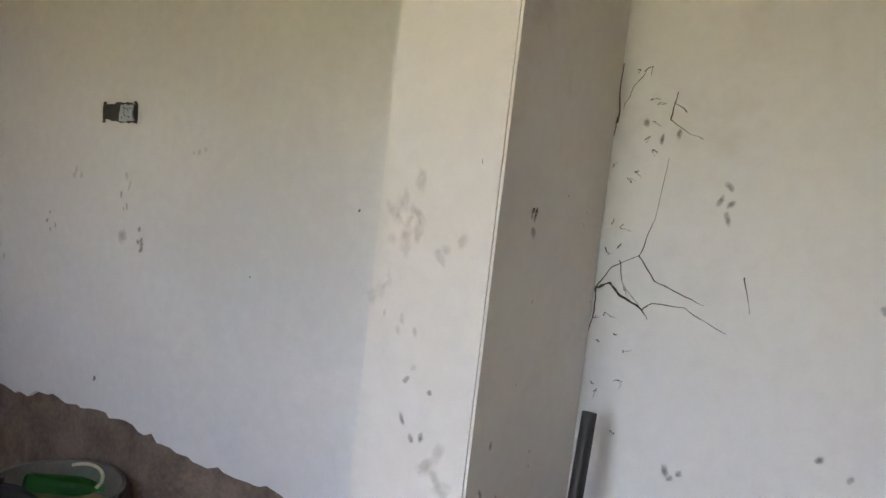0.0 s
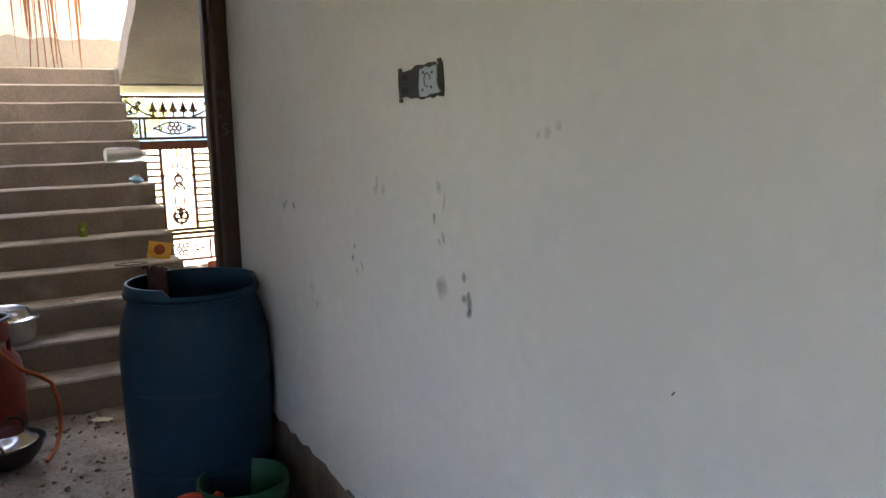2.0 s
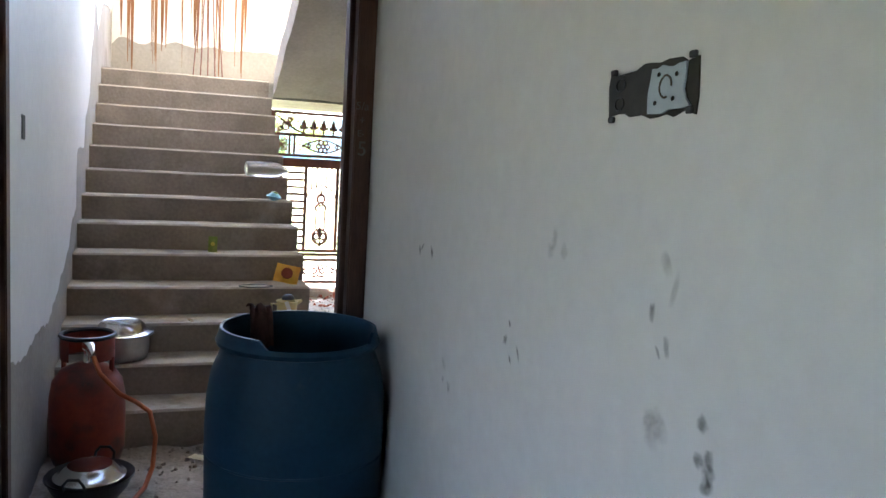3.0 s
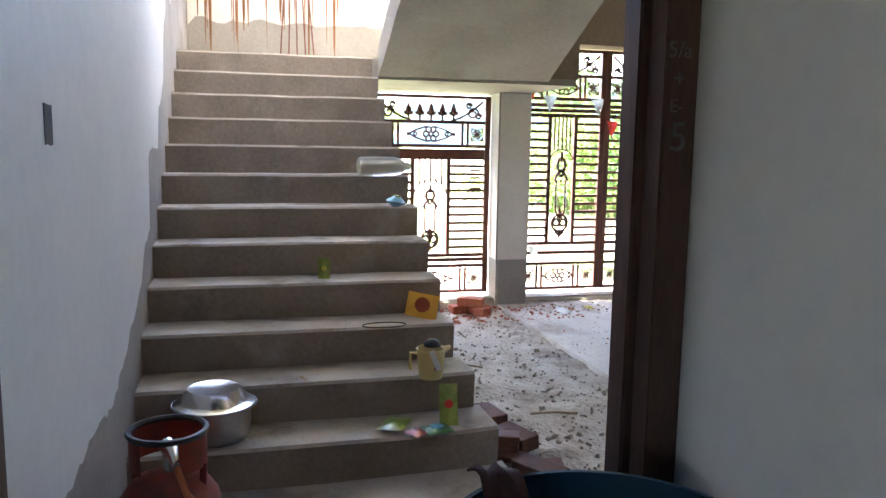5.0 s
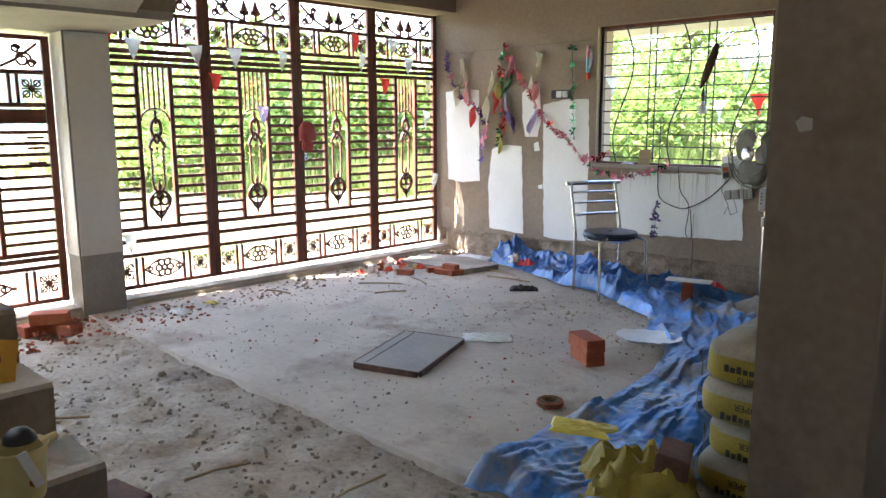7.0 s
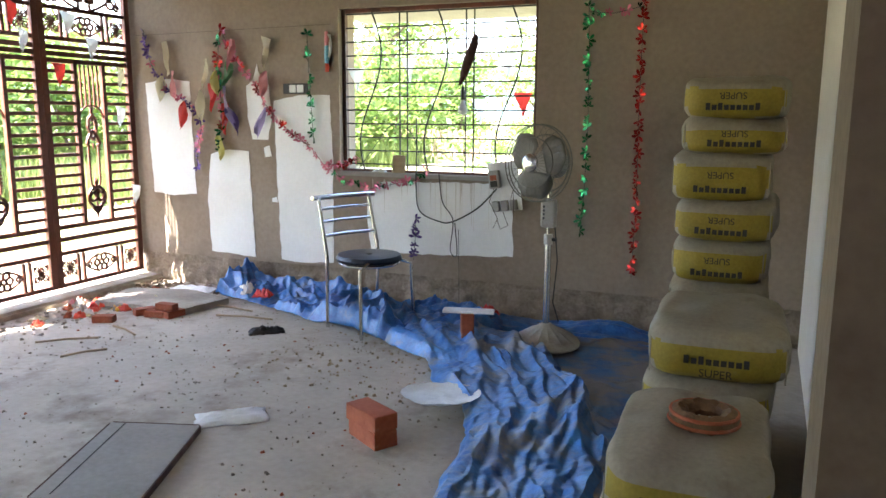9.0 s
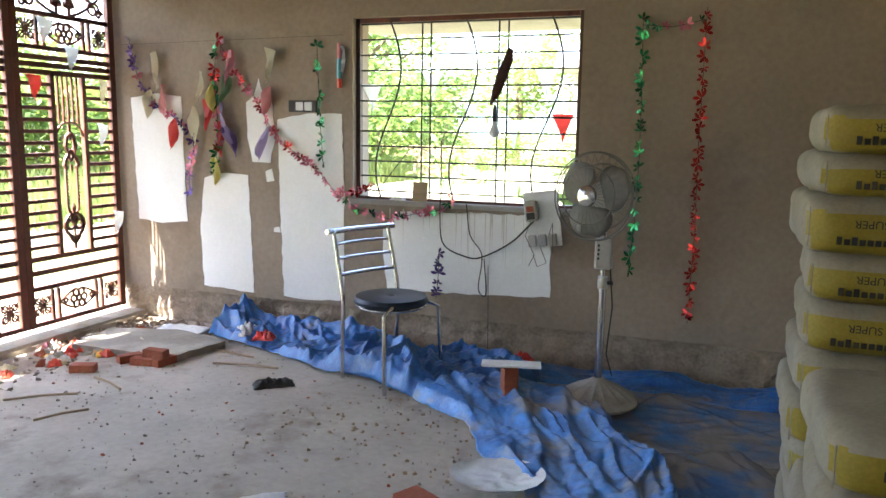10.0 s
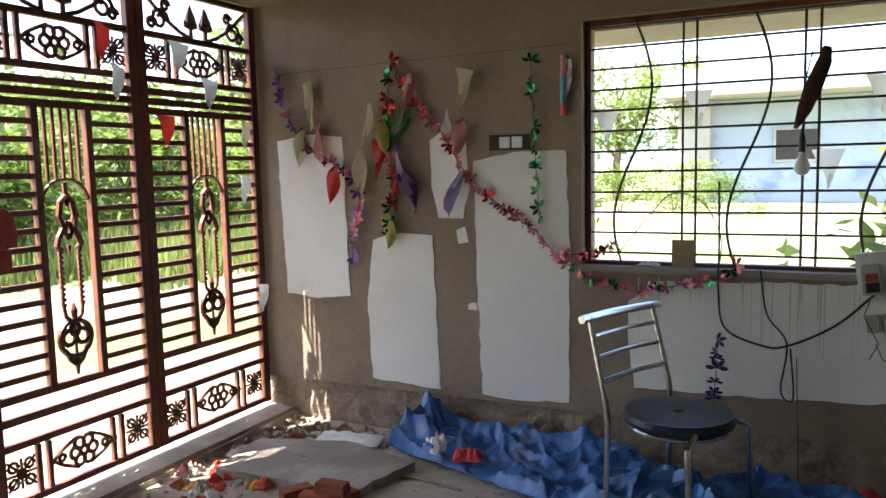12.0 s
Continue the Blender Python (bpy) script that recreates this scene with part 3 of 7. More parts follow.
BAGT = material("cement_bag_dusty_top", (0.215, 0.185, 0.14), (0.30, 0.265, 0.205), 0.8, 4, 70, 0.35, stain=(0.19, 0.15, 0.105), stain_scale=4)
BAGY = material("cement_bag_yellow", (0.21, 0.155, 0.015), (0.31, 0.235, 0.03), 0.65, 5, 90, 0.3, stain=(0.28, 0.22, 0.09), stain_scale=5)
# black for print, and for the painted shade inside hollows
INK_SHADE = material("black_ink_and_shade", (0.02, 0.018, 0.014), (0.04, 0.034, 0.026), 0.7, 9, 60, 0.0)
REDINK = material("red_ink", (0.25, 0.05, 0.02), (0.32, 0.07, 0.03), 0.7, 9, 60, 0.0)
WPLAST = material("white_plastic_film", (0.62, 0.62, 0.60), (0.75, 0.75, 0.73), 0.4, 9, 60, 0.2)
PAPER = material("cream_paper", (0.55, 0.49, 0.30), (0.66, 0.60, 0.42), 0.8, 6, 50, 0.1)
FRED = material("red_film", (0.55, 0.03, 0.03), (0.68, 0.06, 0.05), 0.4, 9, 50, 0.1)
FPINK = material("pink_film", (0.50, 0.16, 0.18), (0.62, 0.25, 0.26), 0.4, 9, 50, 0.1)
FPURP = material("lilac_film", (0.27, 0.20, 0.42), (0.38, 0.30, 0.52), 0.45, 9, 50, 0.1)
FGREEN = material("green_film", (0.05, 0.16, 0.06), (0.10, 0.24, 0.09), 0.4, 9, 50, 0.1)
FOIL_G = material("green_foil", (0.01, 0.16, 0.055), (0.03, 0.25, 0.09), 0.25, 30, 90, 0.1, metal=0.8)
FOIL_R = material("red_foil", (0.42, 0.015, 0.012), (0.6, 0.03, 0.02), 0.25, 30, 90, 0.1, metal=0.7)
FOIL_P = material("pink_foil", (0.40, 0.08, 0.13), (0.52, 0.17, 0.22), 0.3, 30, 90, 0.1, metal=0.5)
FOIL_V = material("violet_foil", (0.06, 0.03, 0.13), (0.13, 0.07, 0.24), 0.28, 30, 90, 0.1, metal=0.7)
ORANGE = material("orange_wrapper", (0.62, 0.30, 0.03), (0.72, 0.40, 0.05), 0.35, 8, 50, 0.2)
LIME = material("green_wrapper", (0.12, 0.20, 0.03), (0.30, 0.34, 0.08), 0.3, 8, 50, 0.2)
YELW = material("yellow_wrapper", (0.55, 0.45, 0.06), (0.65, 0.55, 0.12), 0.35, 8, 50, 0.2)
CYAN = material("blue_wrapper", (0.08, 0.30, 0.42), (0.20, 0.46, 0.58), 0.35, 8, 50, 0.2)
STONE = material("dusty_slab", (0.22, 0.19, 0.155), (0.31, 0.275, 0.225), 0.85, 3, 40, 0.5, stain=(0.40, 0.355, 0.29), stain_scale=2.4, stain_at=0.5)
BOARDM = material("worn_grey_board", (0.22, 0.20, 0.17), (0.31, 0.285, 0.245), 0.6, 2.5, 40, 0.25, stain=(0.30, 0.265, 0.215), stain_scale=2.4)
MAROON = material("maroon_cloth", (0.035, 0.014, 0.012), (0.07, 0.028, 0.022), 0.9, 20, 120, 0.2)
CAPM = material("faded_red_cloth", (0.34, 0.06, 0.06), (0.44, 0.11, 0.10), 0.9, 20, 120, 0.2)
WOODL = material("pale_scrap_wood", (0.28, 0.20, 0.12), (0.38, 0.29, 0.18), 0.8, 4, 50, 0.2, stretch=(1, 8, 8))
DRIP = material("dried_drip", (0.50, 0.45, 0.38), (0.60, 0.56, 0.50), 0.7, 14, 60, 0.0)
COIR = material("brown_coir", (0.10, 0.055, 0.028), (0.20, 0.115, 0.06), 0.9, 12, 90, 0.6)
RUST = material("rust_streak", (0.16, 0.065, 0.022), (0.26, 0.125, 0.05), 0.8, 3, 30, 0.0, stretch=(1, 6, 0.6))
GRIME = material("dark_grime", (0.10, 0.08, 0.06), (0.17, 0.14, 0.11), 0.9, 14, 60, 0.0)
CHALK = material("chalk", (0.10, 0.095, 0.085), (0.17, 0.165, 0.15), 0.9, 30, 90, 0.0)
BLADEM = material("dusty_fan_blade", (0.10, 0.092, 0.078), (0.15, 0.14, 0.12), 0.5, 6, 60, 0.1)
TARPB = material("clean_blue_tarpaulin", (0.012, 0.065, 0.22), (0.045, 0.18, 0.46), 0.34, 9, 70, 0.3, stain=(0.16, 0.17, 0.19), stain_scale=4.5, stain_at=0.57, spec=0.5)
TARPD = material("dust_caked_tarpaulin", (0.03, 0.11, 0.28), (0.06, 0.19, 0.42), 0.5, 9, 70, 0.4, stain=(0.22, 0.21, 0.195), stain_scale=3.0, stain_at=0.40)
BASINM = material("dark_grey_basin_plastic", (0.13, 0.12, 0.105), (0.20, 0.185, 0.16), 0.5, 5, 60, 0.1, stain=(0.26, 0.22, 0.17), stain_scale=6)
BOXBLUE = material("pale_blue_box_lining", (0.35, 0.42, 0.47), (0.45, 0.52, 0.56), 0.5, 9, 50, 0.0)


def glassy(name, colour, rough=0.1):
    m = bpy.data.materials.new(name)
    m.use_nodes = True
    b = m.node_tree.nodes["Principled BSDF"]
    b.inputs["Base Color"].default_value = (*colour, 1)
    b.inputs["Roughness"].default_value, b.inputs["Transmission Weight"].default_value, b.inputs["IOR"].default_value = rough, 1.0, 1.3
    return m


MILKY = glassy("milky_bottle_plastic", (0.85, 0.86, 0.84), 0.35)
GREENG = glassy("green_bottle_plastic", (0.05, 0.55, 0.16), 0.15)
BULBG = glassy("bulb_glass", (0.95, 0.95, 0.93), 0.2)

# ---- switch box in the white wall ----
sy = lambda x: YS - 0.02 * (x + 1.0)
sb = thing("switch_box", pose(-2.165, sy(-2.165), 1.555, 0, 0, -1.1), "open steel switch box sunk in the white wall, fittings missing", "switch box")
# no recess: a black sheet on the wall paints the hollow's shade
bm = bmesh.new()
for a in ((-0.105, -0.003, -0.048, 0.105, 0.0, 0.048),):
    sheet(bm, ragged([(-0.10, -0.032), (0.10, -0.034), (0.10, 0.034), (-0.10, 0.030)], 0.02, 0.005, 5), -0.0025, 0.0)
part("box_hollow", bm, INK_SHADE, sb, "flat black sheet that paints the shade of the box's hollow")
bm = bmesh.new()
sheet(bm, ragged([(0.002, -0.030), (0.060, -0.028), (0.092, -0.024), (0.076, -0.004), (0.078, 0.030), (0.006, 0.026)], 0.012, 0.003, 15), -0.006, -0.0028)
part("box_side", bm, BOXBLUE, sb, "pale blue inner side with round knock-outs")
part("knock_out", tube(bmesh.new(), [(0.040 + 0.013 * math.cos(k * math.tau / 20), -0.0064, 0.002 + 0.014 * math.sin(k * math.tau / 20)) for k in range(17)], 0.0014, 5), GRIME, sb, "round knock-out ring")
for u, w in ((0.020, -0.018), (0.058, -0.014), (0.062, 0.016), (0.024, 0.018)):
    part("knock_out", lathe(bmesh.new(), [(0, 0), (0.003, 0), (0.003, 0.001)], 10, Matrix.Translation((u, -0.0062, w)) @ Matrix.Rotation(radians(90), 4, "X")), INK_SHADE, sb)
for q in (-0.014, 0.012):
    part("conduit_ring", tube(bmesh.new(), [(-0.072 + 0.011 * math.cos(a * math.tau / 14), -0.0034, q + 0.009 * math.sin(a * math.tau / 14)) for a in range(14)], 0.0012, 4, True), BLACK, sb)
for u, w in ((-0.092, 0.030), (0.088, 0.037), (-0.09, -0.036), (0.09, -0.030)):
    part("lug", rbox(0.014, 0.006, 0.009, 0.002, 1, Matrix.Translation((u, -0.003, w - 0.004))), BLACK, sb)
# bare slot in the stair wall, its inner shade painted as a flat black sheet
sl = thing("switch_slot", pose(-4.54, YL, 1.49), "empty switch slot in the stair wall, its shade a flat dark sheet", "switch slot")
bm = bmesh.new()
sheet(bm, ragged([(-0.035, -0.045), (0.035, -0.045), (0.035, 0.045), (-0.035, 0.045)], 0.02, 0.003, 2), 0.0055, 0.0075)
part("slot", bm, INK_SHADE, sl)

# ---- smudges and grime on the white wall and pillar ----
rnd = random.Random(11)


def soft_stain(name, colour, most):
    """Dirt rubbed on a wall: densest in its middle, fading to nothing at its rim."""
    m = bpy.data.materials.new(name)
    m.use_nodes = True
    n, l = m.node_tree.nodes, m.node_tree.links
    b = n["Principled BSDF"]
    b.inputs["Base Color"].default_value, b.inputs["Roughness"].default_value = (*colour, 1), 0.85
    at, nz, mu, cl = n.new("ShaderNodeAttribute"), n.new("ShaderNodeTexNoise"), n.new("ShaderNodeMath"), n.new("ShaderNodeMath")
    at.attribute_name = "dirt"
    nz.inputs["Scale"].default_value, nz.inputs["Detail"].default_value = 90, 5
    tc = n.new("ShaderNodeTexCoord")
    l.new(tc.outputs["Object"], nz.inputs["Vector"])
    mu.operation, cl.operation, cl.use_clamp = "MULTIPLY", "MULTIPLY", True
    l.new(at.outputs["Fac"], mu.inputs[0])
    l.new(nz.outputs[0], mu.inputs[1])
    l.new(mu.outputs[0], cl.inputs[0])
    cl.inputs[1].default_value = most * 2
    l.new(cl.outputs[0], b.inputs["Alpha"])
    return m


SMUDGE = soft_stain("brown_hand_smudge", (0.42, 0.31, 0.19), 0.20)
GRIME_SOFT = soft_stain("dark_rubbed_grime", (0.12, 0.095, 0.07), 0.55)


def smear(cx, cz, n, spread, size, mat, parent, face, y=0.0):
    for _ in range(n):
        u, w = cx + rnd.gauss(0, spread), cz + rnd.gauss(0, spread * 1.3)
        a, b, t = size * rnd.uniform(0.6, 1.5), size * rnd.uniform(0.35, 0.8), rnd.uniform(0.6, 2.4)
        me = bpy.data.meshes.new("stain")
        verts, faces, dirt = [], [], []
        P = (lambda q0, q1: (q0, y - 0.0012, q1)) if face == "y" else (lambda q0, q1: (y + 0.0012, q0, q1))
        verts.append(P(u, w))
        dirt.append(1.0)
        for ring, strength in ((0.5, 0.75), (1.0, 0.0)):
            for k in range(10):
                q = k * math.tau / 10
                r = ring * rnd.uniform(0.75, 1.2)
                verts.append(P(u + r * (a * math.cos(q) * math.cos(t) - b * math.sin(q) * math.sin(t)), w + r * (a * math.cos(q) * math.sin(t) + b * math.sin(q) * math.cos(t))))
                dirt.append(strength)
        for k in range(10):
            k2 = (k + 1) % 10
            faces += [(0, 1 + k, 1 + k2), (1 + k, 11 + k, 11 + k2, 1 + k2)]
        me.from_pydata(verts, [], faces)
        me.attributes.new("dirt", "FLOAT", "POINT").data.foreach_set("value", dirt)
        me.materials.append(mat)
        part("stain", me, mat, parent)


pillar_room = bpy.data.objects["pillar_room"]
smear(-0.49, 1.36, 16, 0.024, 0.020, SMUDGE, pillar_room, "y", 1.855)
smear(-0.41, 1.31, 3, 0.014, 0.018, SMUDGE, pillar_room, "y", 1.855)
smear(-0.53, 1.20, 4, 0.012, 0.018, SMUDGE, pillar_room, "y", 1.855)
smear(-0.47, 1.14, 5, 0.035, 0.012, SMUDGE, pillar_room, "y", 1.855)
smear(-0.42, 1.00, 5, 0.035, 0.010, GRIME_SOFT, pillar_room, "y", 1.855)
smear(-0.36, 0.90, 7, 0.016, 0.024, SMUDGE, pillar_room, "y", 1.855)
smear(2.0, 1.38, 3, 0.012, 0.014, GRIME_SOFT, pillar_room, "x", -0.315)
smear(2.0, 1.38, 2, 0.012, 0.008, GRIME, pillar_room, "x", -0.315)
smear(1.95, 0.85, 3, 0.05, 0.014, GRIME_SOFT, pillar_room, "x", -0.315)
smear(2.15, 1.1, 14, 0.20, 0.005, GRIME_SOFT, pillar_room, "x", -0.315)
wy = lambda x: sy(x) - 0.0003
for x, z, n, s, mt in ((-2.08, 1.10, 4, 0.028, SMUDGE), (-1.99, 1.11, 5, 0.016, GRIME_SOFT), (-2.10, 1.23, 3, 0.012, GRIME_SOFT), (-2.10, 1.31, 2, 0.022, SMUDGE), (-2.4, 1.30, 3, 0.024, SMUDGE),
                       (-2.55, 1.12, 4, 0.014, GRIME_SOFT), (-2.19, 0.56, 2, 0.010, GRIME), (-3.1, 1.25, 3, 0.014, GRIME_SOFT), (-1.03, 1.35, 1, 0.006, GRIME), (-0.9, 1.65, 1, 0.005, GRIME),
                       (-1.45, 1.05, 1, 0.004, GRIME), (-1.7, 1.45, 3, 0.016, SMUDGE), (-2.9, 0.95, 4, 0.016, SMUDGE), (-0.2, 1.6, 3, 0.016, GRIME_SOFT), (-0.05, 1.45, 4, 0.014, GRIME_SOFT), (0.25, 1.32, 3, 0.014, GRIME_SOFT), (0.22, 0.92, 2, 0.012, GRIME_SOFT), (-0.1, 0.85, 3, 0.012, GRIME_SOFT)):
    smear(x, z, n, 0.018, s, mt, wall_white, "y", wy(x))

# ---- cobweb in the corner beside the pillar ----
web = thing("cobweb", pose(-0.305, YS - 0.035, 1.235), "sooty cobweb strands clinging beside the pillar", "cobweb")
rnd = random.Random(3)
SOOT = material("cobweb_soot", (0.05, 0.042, 0.035), (0.09, 0.075, 0.06), 0.95, 20, 90, 0.0)


def strand(points, r0, r1):
    pts = []
    for (u0, w0), (u1, w1) in zip(points, points[1:]):
        for k in range(4):
            f = k / 4
            pts.append((u0 + (u1 - u0) * f + rnd.uniform(-0.002, 0.002), -0.003 + rnd.uniform(-0.003, 0.003), w0 + (w1 - w0) * f + rnd.uniform(-0.002, 0.002)))
    pts.append((points[-1][0], 0.0, points[-1][1]))
    n = len(pts) - 1
    part("strand", tube(bmesh.new(), pts, [(r0 + (r1 - r0) * k / n) * rnd.uniform(0.5, 1.3) for k in range(n + 1)], 4), SOOT, web)


strand([(0, 0), (0.03, 0.015), (0.06, -0.01), (0.11, -0.03), (0.13, -0.015), (0.20, -0.012), (0.29, -0.05)], 0.0036, 0.0008)
strand([(0.0, 0.0), (0.03, 0.05), (0.09, 0.085), (0.115, 0.17), (0.125, 0.30)], 0.0016, 0.0005)
strand([(0.09, 0.085), (0.13, 0.035), (0.18, 0.018), (0.24, 0.0)], 0.0016, 0.0007)
strand([(0.0, 0.0), (0.004, -0.05), (-0.004, -0.10)], 0.0028, 0.0008)
strand([(0.05, 0.07), (0.06, 0.02), (0.10, -0.02)], 0.0010, 0.0006)
strand([(0.11, -0.03), (0.125, -0.05)], 0.0018, 0.0006)
strand([(0.125, 0.44), (0.120, 0.38), (0.15, 0.36), (0.19, 0.345)], 0.0018, 0.0008)
strand([(0.15, 0.40), (0.12, 0.42)], 0.0014, 0.0006)
strand([(0.003, 0.37), (0.0, 0.42), (-0.002, 0.50)], 0.0022, 0.0010)
strand([(0.0, 0.38), (-0.004, 0.34)], 0.0016, 0.0006)
strand([(0.05, 0.48), (0.03, 0.45), (0.01, 0.40)], 0.0009, 0.0005)
strand([(0.31, 0.07), (0.32, 0.04), (0.33, 0.0)], 0.0018, 0.0006)
for k in range(26):
    u, w = abs(rnd.gauss(0, 0.05)) + 0.004, rnd.uniform(-0.35, 0.5)
    strand([(u, w), (u + rnd.uniform(-0.01, 0.018), w + rnd.uniform(-0.014, 0.014)), (u + rnd.uniform(-0.006, 0.022), w + rnd.uniform(-0.018, 0.008))], 0.0012, 0.0004)

# ---- shovel leaning by the pillar ----
sh = thing("shovel", pose(-0.845, 2.27, 0.10), "old shovel with a dark D-shaped grip, leaning on the wall", "shovel")
part("shaft", tube(bmesh.new(), [(0.065, -0.075, 0.15), (0.082, -0.04, 0.83), (0.090, -0.02, 0.94)], [0.015, 0.013, 0.010], 10), BLACK, sh, "", True)
part("grip", tube(bmesh.new(), [(0.062, -0.052, 1.052), (0.122, 0.018, 1.038)], 0.010, 10), BLACK, sh, "worn grey grip bar", True)
for s, e in (((0.063, -0.050, 1.051), (0.067, -0.046, 0.995)), ((0.120, 0.016, 1.038), (0.113, 0.010, 0.985))):
    part("fork", tube(bmesh.new(), [s, e, (0.090, -0.02, 0.93)], [0.0075, 0.0075, 0.010], 8), BLACK, sh, "", True)
bm = bmesh.new()
vs = [[bm.verts.new((u, 0.03 * (abs(u) / 0.1) ** 2 - 0.02, z)) for u in (-0.1, -0.05, 0, 0.05, 0.1)] for z in (-0.105, 0.0, 0.10, 0.18)]
for a, b in zip(vs, vs[1:]):
    for k in range(4):
        bm.faces.new((a[k], a[k + 1], b[k + 1], b[k]))
bm.transform(Matrix.Translation((0.062, -0.075, 0)))
bl = part("blade", bm, BLACK, sh)
bl.modifiers.new("thick", "SOLIDIFY").thickness = 0.004
pipe = thing("iron_pipe", pose(-0.245, 2.24, 0), "short dark iron pipe leaning in the corner", "pipe")
part("pipe", tube(bmesh.new(), [(0.02, -0.16, 0), (0.0, 0.0, 0.98)], 0.016, 12), BLACK, pipe, "", True)

# ---- drum ----
drum = thing("plastic_drum", pose(-3.47, 2.17, 0), "large open blue plastic drum with a cut rim", "drum")
bm = bmesh.new()
prof = [(0.0, 0.005), (0.175, 0.005), (0.205, 0.03), (0.228, 0.12), (0.246, 0.26), (0.255, 0.42), (0.256, 0.55), (0.257, 0.68), (0.254, 0.76), (0.242, 0.83), (0.222, 0.885), (0.216, 0.905), (0.230, 0.91), (0.234, 0.922), (0.228, 0.934), (0.222, 0.957), (0.214, 0.957), (0.212, 0.93), (0.214, 0.88), (0.246, 0.76), (0.252, 0.7), (0.254, 0.5), (0.25, 0.1), (0.0, 0.02)]
lathe(bm, prof, 48)
for v in bm.verts:
    a = math.degrees(math.atan2(v.co.y, v.co.x))
    if v.co.z > 0.935 and -35 < a < 55:
        v.co.z -= 0.028
    v.co += Vector((1, 1, 0)) * 0.002 * noise.noise(v.co * 9)
part("body", bm, BLUE_DRUM, drum, "", True)
for z, r in ((0.32, 0.252), (0.60, 0.2555)):
    part("hoop", tube(bmesh.new(), [(r * math.cos(k * math.tau / 40), r * math.sin(k * math.tau / 40), z) for k in range(40)], 0.004, 5, True), BLUE_DRUM, drum)
rag = thing("dark_rag", pose(-3.65, 2.075, 0.955) @ Matrix.Scale(0.75, 4), "dark brown rag hung over the drum's rim", "rag")
bm = bmesh.new()
rows = []
for k in range(9):
    f = k / 8
    x, z = -0.05 + 0.17 * f, 0.02 - 0.20 * max(0, f - 0.35) ** 1.2 + 0.012 * math.sin(5 * f)
    rows.append([bm.verts.new((x, -0.045 + 0.09 * j / 6 + 0.006 * math.sin(3 * f + j), z + 0.01 * math.sin(j * 1.9 + 4 * f))) for j in range(7)])
for a, b in zip(rows, rows[1:]):
    for j in range(6):
        bm.faces.new((a[j], a[j + 1], b[j + 1], b[j]))
part("cloth", bm, MAROON, rag, "", True).modifiers.new("thick", "SOLIDIFY").thickness = 0.006

# ---- bucket, mug, basin ----
bk = thing("bucket", pose(-3.12, 2.215, 0), "green plastic paint bucket with yellow print and wire handle", "bucket")
bm = lathe(bmesh.new(), [(0, 0.006), (0.118, 0.006), (0.122, 0.02), (0.140, 0.30), (0.148, 0.302), (0.149, 0.335), (0.143, 0.337), (0.140, 0.33), (0.118, 0.02), (0, 0.012)], 36)
part("body", bm, GREEN_P, bk, "", True)
bm = bmesh.new()
lathe(bm, [(0.1265, 0.07), (0.1345, 0.20)], 36)
bmesh.ops.delete(bm, geom=[f for f in bm.faces if f.calc_center_median().x < -0.02], context="FACES")
part("print", bm, YELLOW_L, bk, "yellow and green printed band", True)
for z, r in ((0.225, 0.139), (0.275, 0.142)):
    part("rib", tube(bmesh.new(), [(r * math.cos(k * math.tau / 36), r * math.sin(k * math.tau / 36), z) for k in range(36)], 0.004, 5, True), GREEN_P, bk)
part("handle", tube(bmesh.new(), [(0.148 * math.cos(a), 0.148 * math.sin(a), 0.31 - 0.17 * math.sin((a + 0.9) / 2.6 * math.pi)) for a in [-0.9 + 2.6 * k / 16 for k in range(17)]], 0.003, 5), STEEL, bk, "thin wire handle")
mug = thing("mug", pose(-3.06, 2.03, 0.20, 0, 12, 0), "coral red plastic bathing mug hooked on the green bucket", "mug")
part("cup", lathe(bmesh.new(), [(0, 0.004), (0.045, 0.004), (0.05, 0.012), (0.066, 0.115), (0.072, 0.118), (0.070, 0.123), (0.064, 0.12), (0.047, 0.014), (0, 0.01)], 30), CORAL, mug, "", True)
part("handle", tube(bmesh.new(), [(-0.02, 0.06, 0.115), (-0.03, 0.085, 0.125), (-0.03, 0.10, 0.11)], 0.008, 6), CORAL, mug, "", True)
bs = thing("basin", pose(-2.02, 2.17, 0) @ Matrix.Diagonal((1.1, 1.1, 1.03, 1)), "stacked grey plastic mixing basins beside the wall", "basin")
part("basin", lathe(bmesh.new(), [(0, 0.006), (0.15, 0.006), (0.165, 0.03), (0.20, 0.235), (0.215, 0.24), (0.216, 0.255), (0.200, 0.25), (0.16, 0.04), (0, 0.03)], 40), BASINM, bs, "", True)
part("inner_basin", lathe(bmesh.new(), [(0.0, 0.16), (0.17, 0.165), (0.186, 0.275), (0.200, 0.28), (0.200, 0.29), (0.188, 0.288), (0.165, 0.178), (0, 0.172)], 40), BASINM, bs, "", True)
part("sand", lathe(bmesh.new(), [(0.0, 0.22), (0.08, 0.215), (0.17, 0.195)], 24), WOODL, bs, "orange-brown sand", True)
bt = thing("green_bottle", pose(-2.04, 2.21, 0.275, 0, 90, 37), "empty green plastic bottle lying in the basin", "bottle")
part("bottle", lathe(bmesh.new(), [(0, -0.12), (0.028, -0.12), (0.033, -0.11), (0.033, 0.05), (0.025, 0.09), (0.012, 0.12), (0.012, 0.135), (0, 0.135)], 20), GREENG, bt, "", True)
tr = thing("trowel", pose(-2.12, 2.03, 0.285, 0, 0, 200), "mason's trowel with a black handle in the basin", "trowel")
